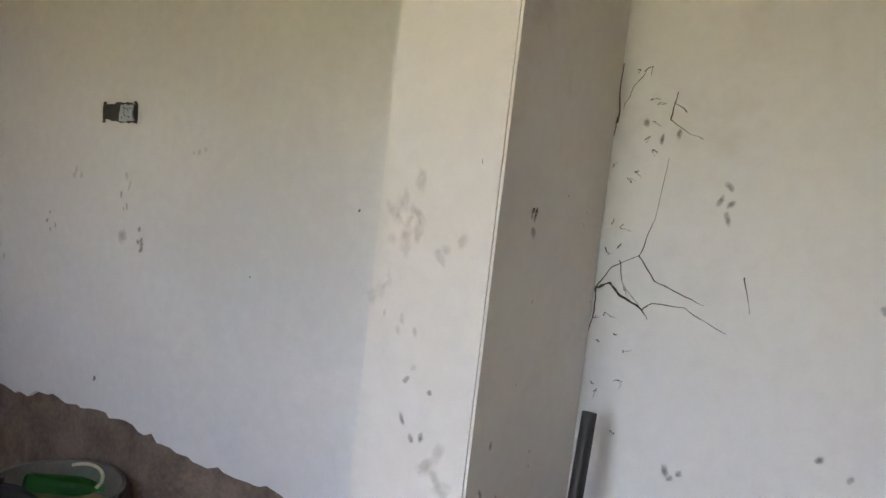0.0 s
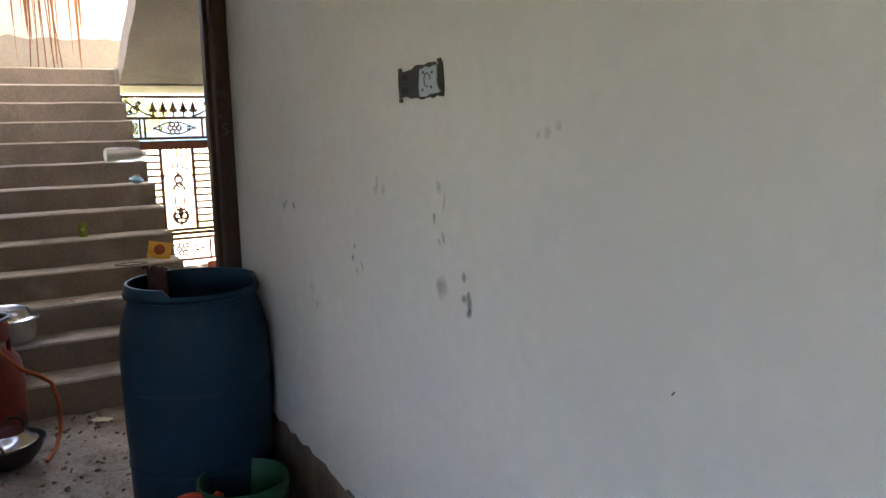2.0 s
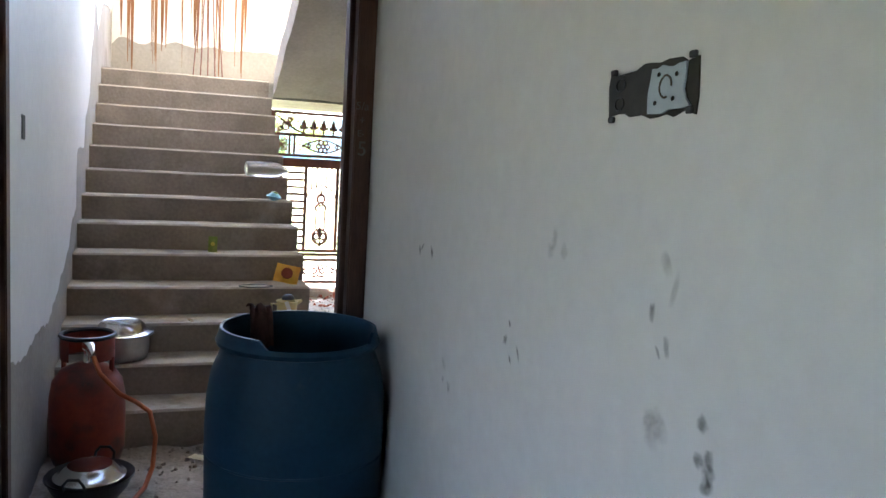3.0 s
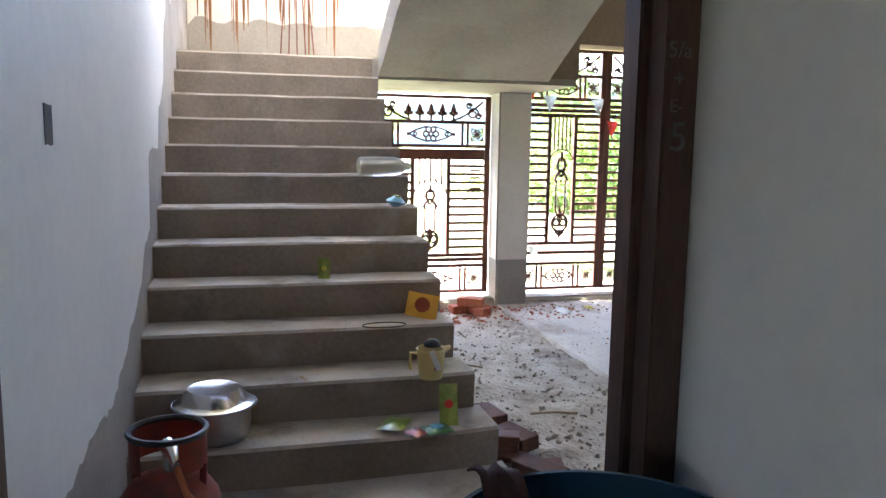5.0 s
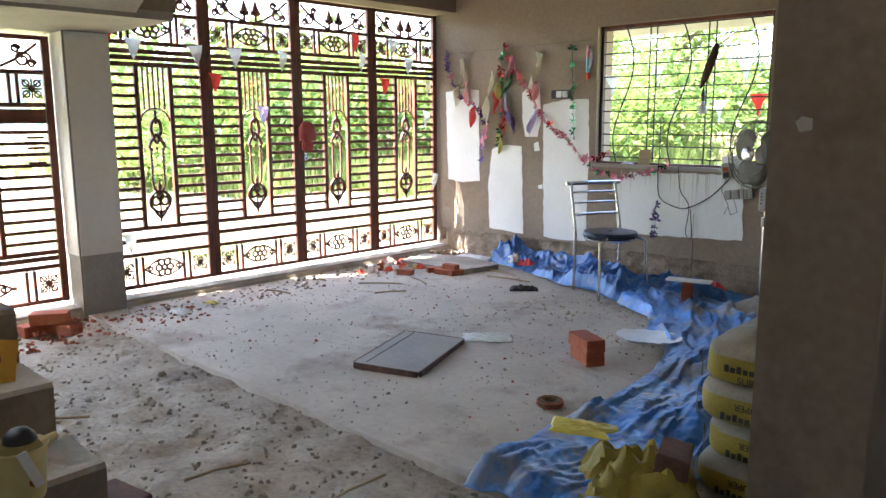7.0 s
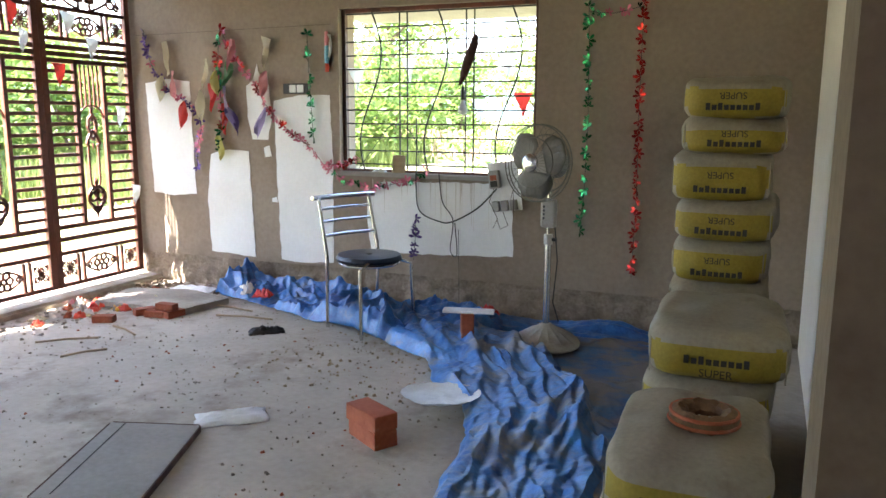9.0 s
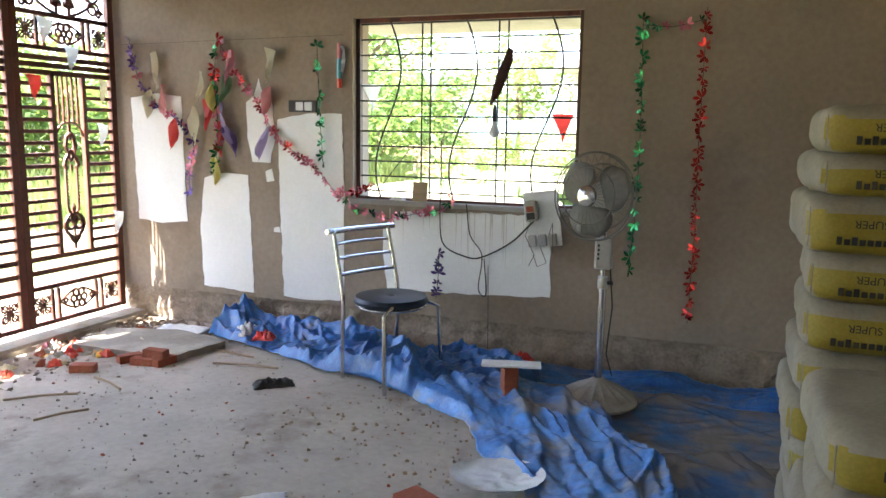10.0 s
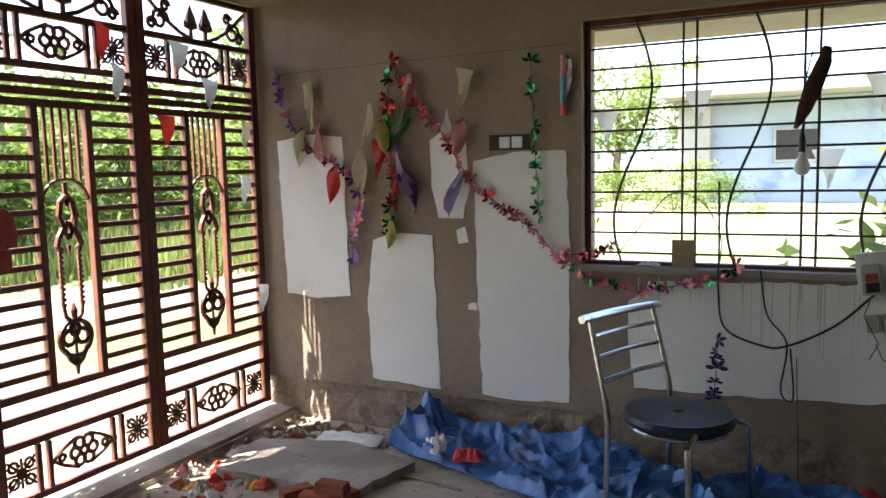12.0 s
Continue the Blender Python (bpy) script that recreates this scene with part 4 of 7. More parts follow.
part("handle", tube(bmesh.new(), [(-0.02, 0, 0.03), (0.10, 0.02, 0.045)], [0.013, 0.015], 8), BLACK, tr, "", True)
bm = bmesh.new()
bm.faces.new([bm.verts.new(p) for p in ((-0.02, -0.01, 0.02), (-0.05, -0.05, 0.0), (-0.19, 0.0, -0.01), (-0.05, 0.05, 0.0), (-0.02, 0.01, 0.02))])
part("blade", bm, BLACK, tr).modifiers.new("thick", "SOLIDIFY").thickness = 0.003
hs = thing("hose_loop", pose(-2.02, 2.24, 0.27), "pale loop of hose in the basin", "hose")
part("hose", tube(bmesh.new(), [(0.10 * math.cos(a) + 0.02, 0.06 * math.sin(a), 0.03 + 0.03 * math.sin(a)) for a in [0.2 * k for k in range(14)]], 0.006, 6), PAPER, hs, "", True)

# ---- gas cylinder, pots ----
gc = thing("gas_cylinder", pose(-4.97, 1.49, -0.035), "rusty red cooking gas cylinder with an orange hose", "gas cylinder")
part("body", lathe(bmesh.new(), [(0, 0.03), (0.10, 0.03), (0.14, 0.06), (0.157, 0.11), (0.159, 0.25), (0.157, 0.36), (0.145, 0.43), (0.11, 0.48), (0.05, 0.505), (0, 0.51)], 40), LPG_RED, gc, "", True)
part("foot_ring", lathe(bmesh.new(), [(0.125, 0.0), (0.13, 0.0), (0.13, 0.06), (0.125, 0.06), (0.125, 0.0)], 30), LPG_RED, gc, "", True)
bm = lathe(bmesh.new(), [(0.108, 0.53), (0.112, 0.53), (0.112, 0.632), (0.108, 0.632), (0.108, 0.53)], 36)
bmesh.ops.delete(bm, geom=[f for f in bm.faces if abs(math.degrees(math.atan2(f.calc_center_median().y, f.calc_center_median().x)) + 10) < 28 and f.calc_center_median().z < 0.62], context="FACES")
part("collar", bm, LPG_RED, gc, "", True)
part("collar_rim", tube(bmesh.new(), [(0.111 * math.cos(k * math.tau / 36), 0.111 * math.sin(k * math.tau / 36), 0.635) for k in range(36)], 0.010, 6, True), BLACK, gc, "", True)
for a in (70, 160, 250):
    c, s = math.cos(radians(a)), math.sin(radians(a))
    part("collar_stay", tube(bmesh.new(), [(0.105 * c, 0.105 * s, 0.44), (0.109 * c, 0.109 * s, 0.54)], 0.011, 6), LPG_RED, gc)
part("valve", tube(bmesh.new(), [(0, 0, 0.50), (0, 0, 0.60)], [0.02, 0.016], 10), STEEL, gc, "brass and steel valve", True)
part("regulator", tube(bmesh.new(), [(0, 0, 0.585), (0.06, 0.02, 0.585), (0.12, 0.03, 0.565)], [0.028, 0.022, 0.010], 10), STEEL, gc, "grey regulator", True)
part("hose", tube(bmesh.new(), [(0.11, 0.03, 0.565), (0.16, 0.06, 0.50), (0.175, 0.14, 0.41), (0.15, 0.21, 0.36), (0.14, 0.265, 0.31), (0.16, 0.29, 0.20), (0.20, 0.28, 0.08), (0.28, 0.25, 0.022), (0.42, 0.20, 0.02)], 0.010, 8), HOSE, gc, "orange rubber hose", True)


def pot(m, r, h, label, tilt=0.0):
    p = thing("cooking_pot", m, label, "pot", "lidded cooking pots")
    part("body", lathe(bmesh.new(), [(0, 0.004), (r * 0.86, 0.004), (r * 0.95, 0.02), (r, h * 0.5), (r * 0.99, h), (r * 1.16, h + 0.006), (r * 1.16, h + 0.010), (r * 0.97, h + 0.004), (r * 0.9, 0.02), (0, 0.012)], 36), ALU, p, "", True)
    lid = part("lid", lathe(bmesh.new(), [(r * 1.1, 0.002), (r * 1.12, 0.006), (r * 0.92, 0.014), (r * 0.80, 0.05), (r * 0.70, 0.062), (r * 0.66, 0.060), (0, 0.058)], 36), STEEL, p, "polished upturned plate as lid", True)
    lid.matrix_basis = pose(0, 0, h + 0.008, tilt, 0, 0)
    return p


pot(pose(-5.61, 1.60, 0.322), 0.138, 0.13, "aluminium cooking pot with a shiny lid on a step")
kd = thing("karahi", pose(-4.62, 1.53, -0.03), "wide blackened iron karahi with a steel plate as lid", "karahi")
part("body", lathe(bmesh.new(), [(0, 0.004), (0.07, 0.004), (0.115, 0.03), (0.150, 0.075), (0.168, 0.118), (0.174, 0.120), (0.172, 0.125), (0.160, 0.118), (0.140, 0.075), (0.10, 0.035), (0, 0.015)], 40), BLACK, kd, "", True)
part("lid", lathe(bmesh.new(), [(0.138, 0.118), (0.140, 0.122), (0.118, 0.130), (0.096, 0.158), (0.086, 0.166), (0.082, 0.164), (0, 0.162)], 36), STEEL, kd, "polished upturned plate as lid", True)
for a in (-15, 165):
    c, q = math.cos(radians(a)), math.sin(radians(a))
    part("handle", tube(bmesh.new(), [(0.160 * c - v * q, 0.160 * q + v * c, h) if h < 0.14 else (0.178 * c - v * q, 0.178 * q + v * c, h) for v, h in ((-0.04, 0.115), (-0.038, 0.15), (-0.02, 0.172), (0.02, 0.172), (0.038, 0.15), (0.04, 0.115))], 0.006, 8), BLACK, kd, "looped iron handle", True)

# ---- things on the steps ----
jug = thing("jug", pose(-5.69, 2.475, 0.48, 0, 0, 0), "pale yellow plastic jug with a ladle on the steps", "jug")
part("body", lathe(bmesh.new(), [(0, 0.003), (0.047, 0.003), (0.050, 0.01), (0.060, 0.125), (0.064, 0.128), (0.062, 0.132), (0.056, 0.128), (0.046, 0.012), (0, 0.008)], 28), JUGM, jug, "", True)
part("handle", tube(bmesh.new(), [(0.0, -0.056, 0.11), (0.0, -0.088, 0.115), (0.002, -0.09, 0.06), (0.002, -0.085, 0.045)], 0.008, 6), JUGM, jug, "", True)
part("spout", tube(bmesh.new(), [(0, 0.05, 0.118), (0, 0.085, 0.133)], [0.018, 0.008], 8), JUGM, jug, "", True)
part("emblem", lathe(bmesh.new(), [(0, 0), (0.010, 0), (0.010, 0.002)], 12, Matrix.Translation((0.0555, 0.01, 0.055)) @ Matrix.Rotation(radians(90), 4, "Y")), BRICK, jug)
ld = thing("ladle", pose(-5.67, 2.475, 0.615), "steel ladle lying across the yellow jug", "ladle")
part("bowl", lathe(bmesh.new(), [(0, 0.035), (0.02, 0.032), (0.034, 0.018), (0.036, 0.004), (0.030, 0.006), (0, 0.026)], 18, Matrix.Translation((-0.02, 0.005, 0.0))), BLACK, ld, "black round bowl", True)
bm = bmesh.new()
box(bm, -0.004, -0.011, -0.08, 0.0, 0.011, 0.006)
bm.transform(Matrix.Translation((0.062, -0.015, 0)) @ Matrix.Rotation(radians(-10), 4, "Y") @ Matrix.Rotation(radians(20), 4, "X"))
part("handle", bm, WPLAST, ld)


def pouch(name, m, w, h, t, mat, label, spot=None):
    """A crumpled flat packet lying or standing, puffed in the middle."""
    e = thing(name, m, label, "packet", "food wrappers on the steps")
    bm, n = bmesh.new(), 8
    for s in (1, -1):
        g = [[bm.verts.new((w * (i / n - 0.5), h * (j / n - 0.5), s * (t * math.sin(math.pi * i / n) * math.sin(math.pi * j / n) + 0.0015) + 0.25 * t * noise.noise((i * 0.6 + h * 90, j * 0.6, s)))) for j in range(n + 1)] for i in range(n + 1)]
        for i in range(n):
            for j in range(n):
                q = (g[i][j], g[i + 1][j], g[i + 1][j + 1], g[i][j + 1])
                bm.faces.new(q if s > 0 else q[::-1])
    part("wrapper", bm, mat, e, "", True)
    if spot:
        bm = lathe(bmesh.new(), [(0, t * 1.12 + 0.003), (w * 0.24, t * 0.95 + 0.003), (w * 0.25, t * 0.7)], 12)
        part("print", bm, spot, e)
    return e


pouch("packet", pose(-6.335, 2.095, 0.855, 75, 0, 84), 0.055, 0.10, 0.012, LIME, "small green and yellow tea packet leaning on a step", YELW)
pouch("packet", pose(-6.12, 2.535, 0.70, 62, 10, 75), 0.15, 0.12, 0.018, ORANGE, "orange snack packet leaning on a step", REDINK)
pouch("packet", pose(-5.56, 2.52, 0.405, 62, 0, 80), 0.075, 0.17, 0.012, LIME, "tall green and yellow spice packet leaning on a step", FRED)
pouch("packet", pose(-5.57, 2.30, 0.335, 0, 0, 60), 0.10, 0.15, 0.012, LIME, "flat lime green wrapper on a step")
pouch("packet", pose(-5.47, 2.45, 0.338, 0, 0, 100), 0.11, 0.10, 0.014, FGREEN, "shiny green wrapper on a step", CYAN)
pouch("packet", pose(-5.46, 2.37, 0.335, 0, 0, 30), 0.07, 0.07, 0.012, FPINK, "small crumpled pink wrapper on a step")
pouch("packet", pose(-6.66, 2.51, 1.155, 0, 10, 80), 0.10, 0.13, 0.03, CYAN, "crumpled blue plastic bag on a step", LIME)
pouch("packet", pose(-5.75, 1.95, 0.492, 0, 0, 20), 0.07, 0.02, 0.006, WOODL, "brown wrapper scrap on a step")
pouch("packet", pose(-4.98, 1.98, -0.012, 0, 0, 50), 0.10, 0.05, 0.006, PAPER, "pale wrapper scrap on the floor by the stairs")
bo = thing("plastic_bottle", pose(-6.80, 2.33, 1.335, -90, 0, 8), "translucent empty plastic can lying on a step", "bottle")
part("bottle", lathe(bmesh.new(), [(0, 0.0), (0.042, 0.0), (0.052, 0.012), (0.054, 0.10), (0.052, 0.2), (0.045, 0.235), (0.025, 0.265), (0.022, 0.29), (0, 0.29)], 24), MILKY, bo, "", True)
dl = thing("wire_ring", pose(-5.99, 2.33, 0.643), "thin black ring lying on a step", "ring")
part("ring", tube(bmesh.new(), [(0.05 * math.cos(k * math.tau / 24), 0.10 * math.sin(k * math.tau / 24), 0.003) for k in range(24)], 0.003, 5, True), BLACK, dl)

# ---- chair ----
ch = thing("dining_chair", pose(-7.015, 7.07, 0.0, 0, 0, -25), "steel tube chair with a round dark vinyl seat", "chair")
legs = {"fl": [(0.16, -0.13, 0.46), (0.175, -0.20, 0.43), (0.20, -0.215, 0.0)], "fr": [(0.16, 0.13, 0.46), (0.175, 0.20, 0.43), (0.20, 0.215, 0.0)]}
for pts in legs.values():
    part("leg", tube(bmesh.new(), pts, 0.012, 10), STEEL, ch, "", True)
for s in (-1, 1):
    part("leg", tube(bmesh.new(), [(-0.19, s * 0.20, 0.0), (-0.175, s * 0.205, 0.44), (-0.185, s * 0.205, 0.52), (-0.27, s * 0.20, 0.845)], 0.012, 10), STEEL, ch, "back leg running up into the back frame", True)
part("seat", lathe(bmesh.new(), [(0, 0.445), (0.18, 0.445), (0.208, 0.452), (0.212, 0.468), (0.20, 0.488), (0.14, 0.495), (0.02, 0.488), (0.0, 0.487)], 40), SEAT, ch, "round dark vinyl seat", True)
part("seat_button", lathe(bmesh.new(), [(0, 0.494), (0.018, 0.492), (0.02, 0.485)], 12), BLACK, ch)
part("seat_frame", tube(bmesh.new(), [(0.19 * math.cos(k * math.tau / 32), 0.19 * math.sin(k * math.tau / 32), 0.437) for k in range(32)], 0.010, 8, True), STEEL, ch, "", True)
for z, r in ((0.84, 0.017), (0.77, 0.009), (0.69, 0.009), (0.60, 0.011)):
    x = -0.185 - 0.085 * (z - 0.52) / 0.325
    part("top_rail" if z > 0.8 else "back_slat", tube(bmesh.new(), [(x - 0.02 * math.sin(math.pi * k / 8), (-0.205 + 0.41 * k / 8) * (1.2 if z > 0.8 else 1), z) for k in range(9)], r, 8), STEEL, ch, "", True)

# ---- pedestal fan ----
FX, FY = -5.835, 7.06
fan = thing("pedestal_fan", pose(FX, FY, 0.035), "dusty white pedestal fan with wire guard and round base", "fan")
bm = bmesh.new()
prof = [(0, 0.13), (0.03, 0.13), (0.045, 0.115), (0.12, 0.075), (0.19, 0.035), (0.205, 0.015), (0.20, 0.0), (0, 0.0)]
lathe(bm, prof, 48)
for v in bm.verts:
    r = math.hypot(v.co.x, v.co.y)
    if 0.05 < r < 0.2 and v.co.z > 0.02:
        v.co.z += 0.006 * math.cos(math.atan2(v.co.y, v.co.x) * 16)
part("base", bm, DUSTY, fan, "fluted dusty round base", True)
part("pole", tube(bmesh.new(), [(0, 0, 0.12), (0, 0, 0.62)], 0.020, 14), STEEL, fan, "", True)
part("inner_pole", tube(bmesh.new(), [(0, 0, 0.62), (0, 0, 0.98)], 0.012, 12), STEEL, fan, "", True)
part("collar", tube(bmesh.new(), [(0, 0, 0.60), (0, 0, 0.66)], 0.026, 14), DUSTY, fan, "", True)
part("knob", tube(bmesh.new(), [(0.02, 0, 0.63), (0.05, -0.01, 0.63)], 0.011, 8), BLACK, fan, "", True)
part("control_box", rbox(0.085, 0.065, 0.16, 0.012, 3, pose(0, 0, 0.70)), DUSTY, fan, "grey control box with push buttons", True)
for k in range(4):
    part("button", rbox(0.010, 0.008, 0.012, 0.002, 1, pose(-0.022, -0.036, 0.75 + 0.022 * k)), BLACK, fan)
HEAD = pose(0, 0, 1.065, -4, 0, -20) @ Matrix.Scale(1.08, 4)
for ob, bm, mt, lb in (("motor", lathe(bmesh.new(), [(0, -0.10), (0.05, -0.095), (0.075, -0.06), (0.08, 0.0), (0.07, 0.05), (0.03, 0.06), (0, 0.06)], 24, Matrix.Rotation(radians(90), 4, "X")), DUSTY, "round motor housing"),
                       ("hub", lathe(bmesh.new(), [(0, 0.20), (0.03, 0.198), (0.045, 0.19), (0.048, 0.178), (0.02, 0.176), (0, 0.176)], 24, Matrix.Rotation(radians(90), 4, "X")), STEEL, "silver hub badge"),
                       ("neck", tube(bmesh.new(), [(0, 0, -0.10), (0, 0.03, -0.02)], 0.02, 10), DUSTY, "")):
    bm.transform(HEAD)
    part(ob, bm, mt, fan, lb, True)
for y, r in ((-0.10, 0.20), (-0.13, 0.198), (-0.17, 0.13), (-0.045, 0.15)):
    bm = tube(bmesh.new(), [(r * math.cos(k * math.tau / 40), y, r * math.sin(k * math.tau / 40)) for k in range(40)], 0.0035, 5, True)
    bm.transform(HEAD)
    part("guard_ring", bm, BLADEM, fan)
wires = []
wire = tube(bmesh.new(), [(0.045, -0.178, 0), (0.12, -0.172, 0), (0.185, -0.14, 0), (0.20, -0.11, 0), (0.18, -0.065, 0), (0.08, -0.03, 0)], 0.0011, 4)
wire_me = solid("guard_wire", wire, BLADEM)
for k in range(32):
    ob = part("guard_wire", wire_me, BLADEM, fan)
    ob.matrix_basis = HEAD @ Matrix.Rotation(k * math.tau / 32, 4, "Y")
for k in range(3):
    bm, n = bmesh.new(), 8
    g = []
    for i in range(n + 1):
        f = i / n
        r = 0.045 + 0.135 * f
        wdt = 0.07 + 0.10 * math.sin(math.pi * min(1, 0.2 + 0.75 * f))
        g.append([bm.verts.new((r, -0.115 + 0.030 * (j / 4 - 0.5), wdt * (j / 4 - 0.5) * 1.2)) for j in range(5)])
    for a, b in zip(g, g[1:]):
        for j in range(4):
            bm.faces.new((a[j], a[j + 1], b[j + 1], b[j]))
    bm.transform(HEAD @ Matrix.Rotation(radians(95 + 120 * k), 4, "Y"))
    ob = part("blade", bm, BLADEM, fan, "grey-brown dusty blade", True)
    ob.modifiers.new("thick", "SOLIDIFY").thickness = 0.003
part("cable", tube(bmesh.new(), [(0.03, 0.03, 0.70), (0.05, 0.03, 0.5), (0.03, 0.03, 0.25), (0.06, 0.06, 0.13)], 0.004, 5), BLACK, fan, "", True)

# ---- cement bags ----
rnd = random.Random(21)


def text_mesh(word, size):
    cu = bpy.data.curves.new("word", "FONT")
    cu.body, cu.size, cu.align_x, cu.align_y, cu.extrude = word, size, "CENTER", "CENTER", 0.0006
    ob = bpy.data.objects.new("word", cu)
    me = bpy.data.meshes.new_from_object(ob)
    bpy.data.objects.remove(ob)
    me.materials.append(INK_SHADE)
    return me


SUPER = text_mesh("SUPER", 0.034)
TALL = solid("name_bar", box(bmesh.new(), 0, 0, 0, 0.015, 0.0015, 0.025), INK_SHADE)
SHORT = solid("name_bar", box(bmesh.new(), 0, 0, 0, 0.016, 0.0015, 0.018), INK_SHADE)


def cement_bag(x, y, z, w, d, h, seed, flip, turn):
    """A filled sack: its sewn end faces -y; dusty above, with a yellow end."""
    e = thing("cement_bag", pose(x, y, z, 0, 0, turn), "full yellow cement bag, dusty on top, stacked by the wall", "cement bag", "stack of cement bags")
    base = bmesh.new()
    bmesh.ops.create_cube(base, size=2)
    bmesh.ops.subdivide_edges(base, edges=base.edges[:], cuts=13, use_grid_fill=True)
    unit = {}
    for v in base.verts:
        a, b, c = v.co
        r = (abs(a) ** 5 + abs(b) ** 7 + abs(c) ** 4.5) ** (1 / 5.2)
        a, b, c = a / r, b / r, c / r
        unit[v.index] = (a, b, c)
        wob = (1 - abs(b) ** 6) * (0.016 * noise.noise((a * 2.0 + seed, b * 2.4, c)) + 0.005 * noise.noise((a * 6 + seed, b * 8, c * 3)))
        swell = 0.05 * (1 - a * a) * (1 - b * b)
        tuck = 0.05 * max(0.0, abs(b) - 0.8) / 0.2
        v.co = (w / 2 * a * (1 - tuck) + 0.6 * wob, d / 2 * b - (0.012 * (1 - a * a) * (1 - c * c) if b < 0 else 0), h / 2 + h / 2 * c * (1 + swell) + (wob if c > 0 else 0.3 * wob))
    base.verts.ensure_lookup_table()
    line = 0.42 + 0.22 * noise.noise((seed, 3.0, 1.0))
    yellow, plain = [], []
    for f in base.faces:
        a, b, c = (sum(unit[v.index][k] for v in f.verts) / 4 for k in range(3))
        (yellow if b < -0.84 and c < line else plain).append(f)
    for name, keep, mt, lb in (("sack", plain, BAGT, ""), ("end_panel", yellow, BAGY, "yellow printed end")):
        bm, seen = bmesh.new(), {}
        for f in keep:
            for v in f.verts:
                if v.index not in seen:
                    seen[v.index] = bm.verts.new(v.co)
            bm.faces.new([seen[v.index] for v in f.verts])
        part(name, bm, mt, e, lb, True)
    base.free()
    for sx in (-1, 1):
        part("seam", tube(bmesh.new(), [(sx * w * 0.455, -d / 2 * 0.985, h * q) for q in (0.16, 0.35, 0.5, 0.65, 0.8)], 0.0022, 5), BAGT, e, "stitched corner fold")
    rot = 180 if flip else 0
    wd = part("lettering", SUPER, INK_SHADE, e)
    wd.matrix_basis = pose(0.0, -d / 2 - 0.0135, h * (0.24 if not flip else 0.56), 90, rot, 0)
    for k in range(9):
        bar_ob = part("name_bar", TALL if k in (0, 2, 8) else SHORT, INK_SHADE, e)
        bar_ob.location = (-0.092 + k * 0.021, -d / 2 - 0.0140, h * (0.40 if not flip else 0.22))
    return e


def stack(y0, tops, w=0.40, d=0.62, x=-4.815):
    z = 0.0
    for k, t in enumerate(tops):
        cement_bag(x + rnd.uniform(-0.022, 0.022), y0 + d / 2 + rnd.uniform(-0.03, 0.03), z, w + rnd.uniform(-0.015, 0.02), d, t - z + 0.012, y0 * 7 + k, rnd.random() < 0.85, rnd.uniform(-3.5, 3.5))
        z = t


stack(4.46, [0.14, 0.285, 0.43, 0.575])
stack(5.10, [0.145, 0.29, 0.435, 0.58, 0.735])
stack(5.76, [0.145, 0.29, 0.44, 0.59, 0.74, 0.905, 1.05, 1.23, 1.36, 1.50], 0.36, 0.62, -4.84)
rg = thing("fibre_ring", pose(-4.80, 4.75, 0.585) @ Matrix.Scale(0.85, 4), "brown coil pad lying on a cement bag", "ring pad")
part("coil", tube(bmesh.new(), [(0.075 * math.cos(k * math.tau / 30), 0.075 * math.sin(k * math.tau / 30), 0.03 + 0.004 * math.sin(k * 2.3)) for k in range(30)], 0.028, 8, True), COIR, rg, "", True)
for z, r in ((0.045, 0.098), (0.02, 0.102)):
    part("band", tube(bmesh.new(), [(r * math.cos(k * math.tau / 30), r * math.sin(k * math.tau / 30), z) for k in range(30)], 0.006, 6, True), BRICK, rg, "", True)
rg2 = copy_thing(rg, pose(-5.90, 4.80, 0.0, 0, 0, 50) @ Matrix.Diagonal((0.72, 0.72, 0.8, 1)))
rg2["label"] = "small brown coil pad lying on the hall floor"

# ---- bricks, boards, slabs ----
rnd = random.Random(8)


def brick_mesh(seed, mat):
    bm = rbox(0.228, 0.112, 0.074, 0.006, 2)
    for v in bm.verts:
        v.co += 0.004 * Vector((noise.noise(v.co * 22 + Vector((seed, 0, 0))), noise.noise(v.co * 22 + Vector((0, seed, 0))), 0))
    return solid("brick", bm, mat)


BRICKS = [brick_mesh(k * 3.7, BRICK) for k in range(4)]
DBRICKS = [brick_mesh(k * 5.1 + 2, DBRICK) for k in range(3)]


def brick(m, label="loose red clay brick lying on the hall floor", dark=False, group="loose bricks"):
    ob = new("brick", rnd.choice(DBRICKS if dark else BRICKS))
    ob.matrix_basis = m
    return tagged(ob, label, "brick", group)


brick(pose(-6.17, 5.51, 0.0, 0, 0, 148), "red brick under another in a pair")
brick(pose(-6.172, 5.505, 0.075, 0, 0, 151), "red brick stacked on another, dusty top")
brick(pose(-6.28, 6.82, 0.126, 0, 90, 25), "red brick standing on end on the tarpaulin")
for x, y, z, r in ((-8.60, 6.74, 0, 60), (-8.48, 6.72, 0, 12), (-8.37, 6.77, 0, 80), (-8.42, 6.76, 0.046, 5), (-8.70, 6.48, 0, 25)):
    brick(pose(x, y, z, 0, 0, r) @ Matrix.Scale(0.62, 4), "broken red half brick lying on the hall floor")
for x, y, z, r in ((-9.02, 3.72, -0.03, 30), (-9.12, 3.60, -0.03, 100), (-9.05, 3.66, 0.045, 60)):
    brick(pose(x, y, z, 0, 0, r))
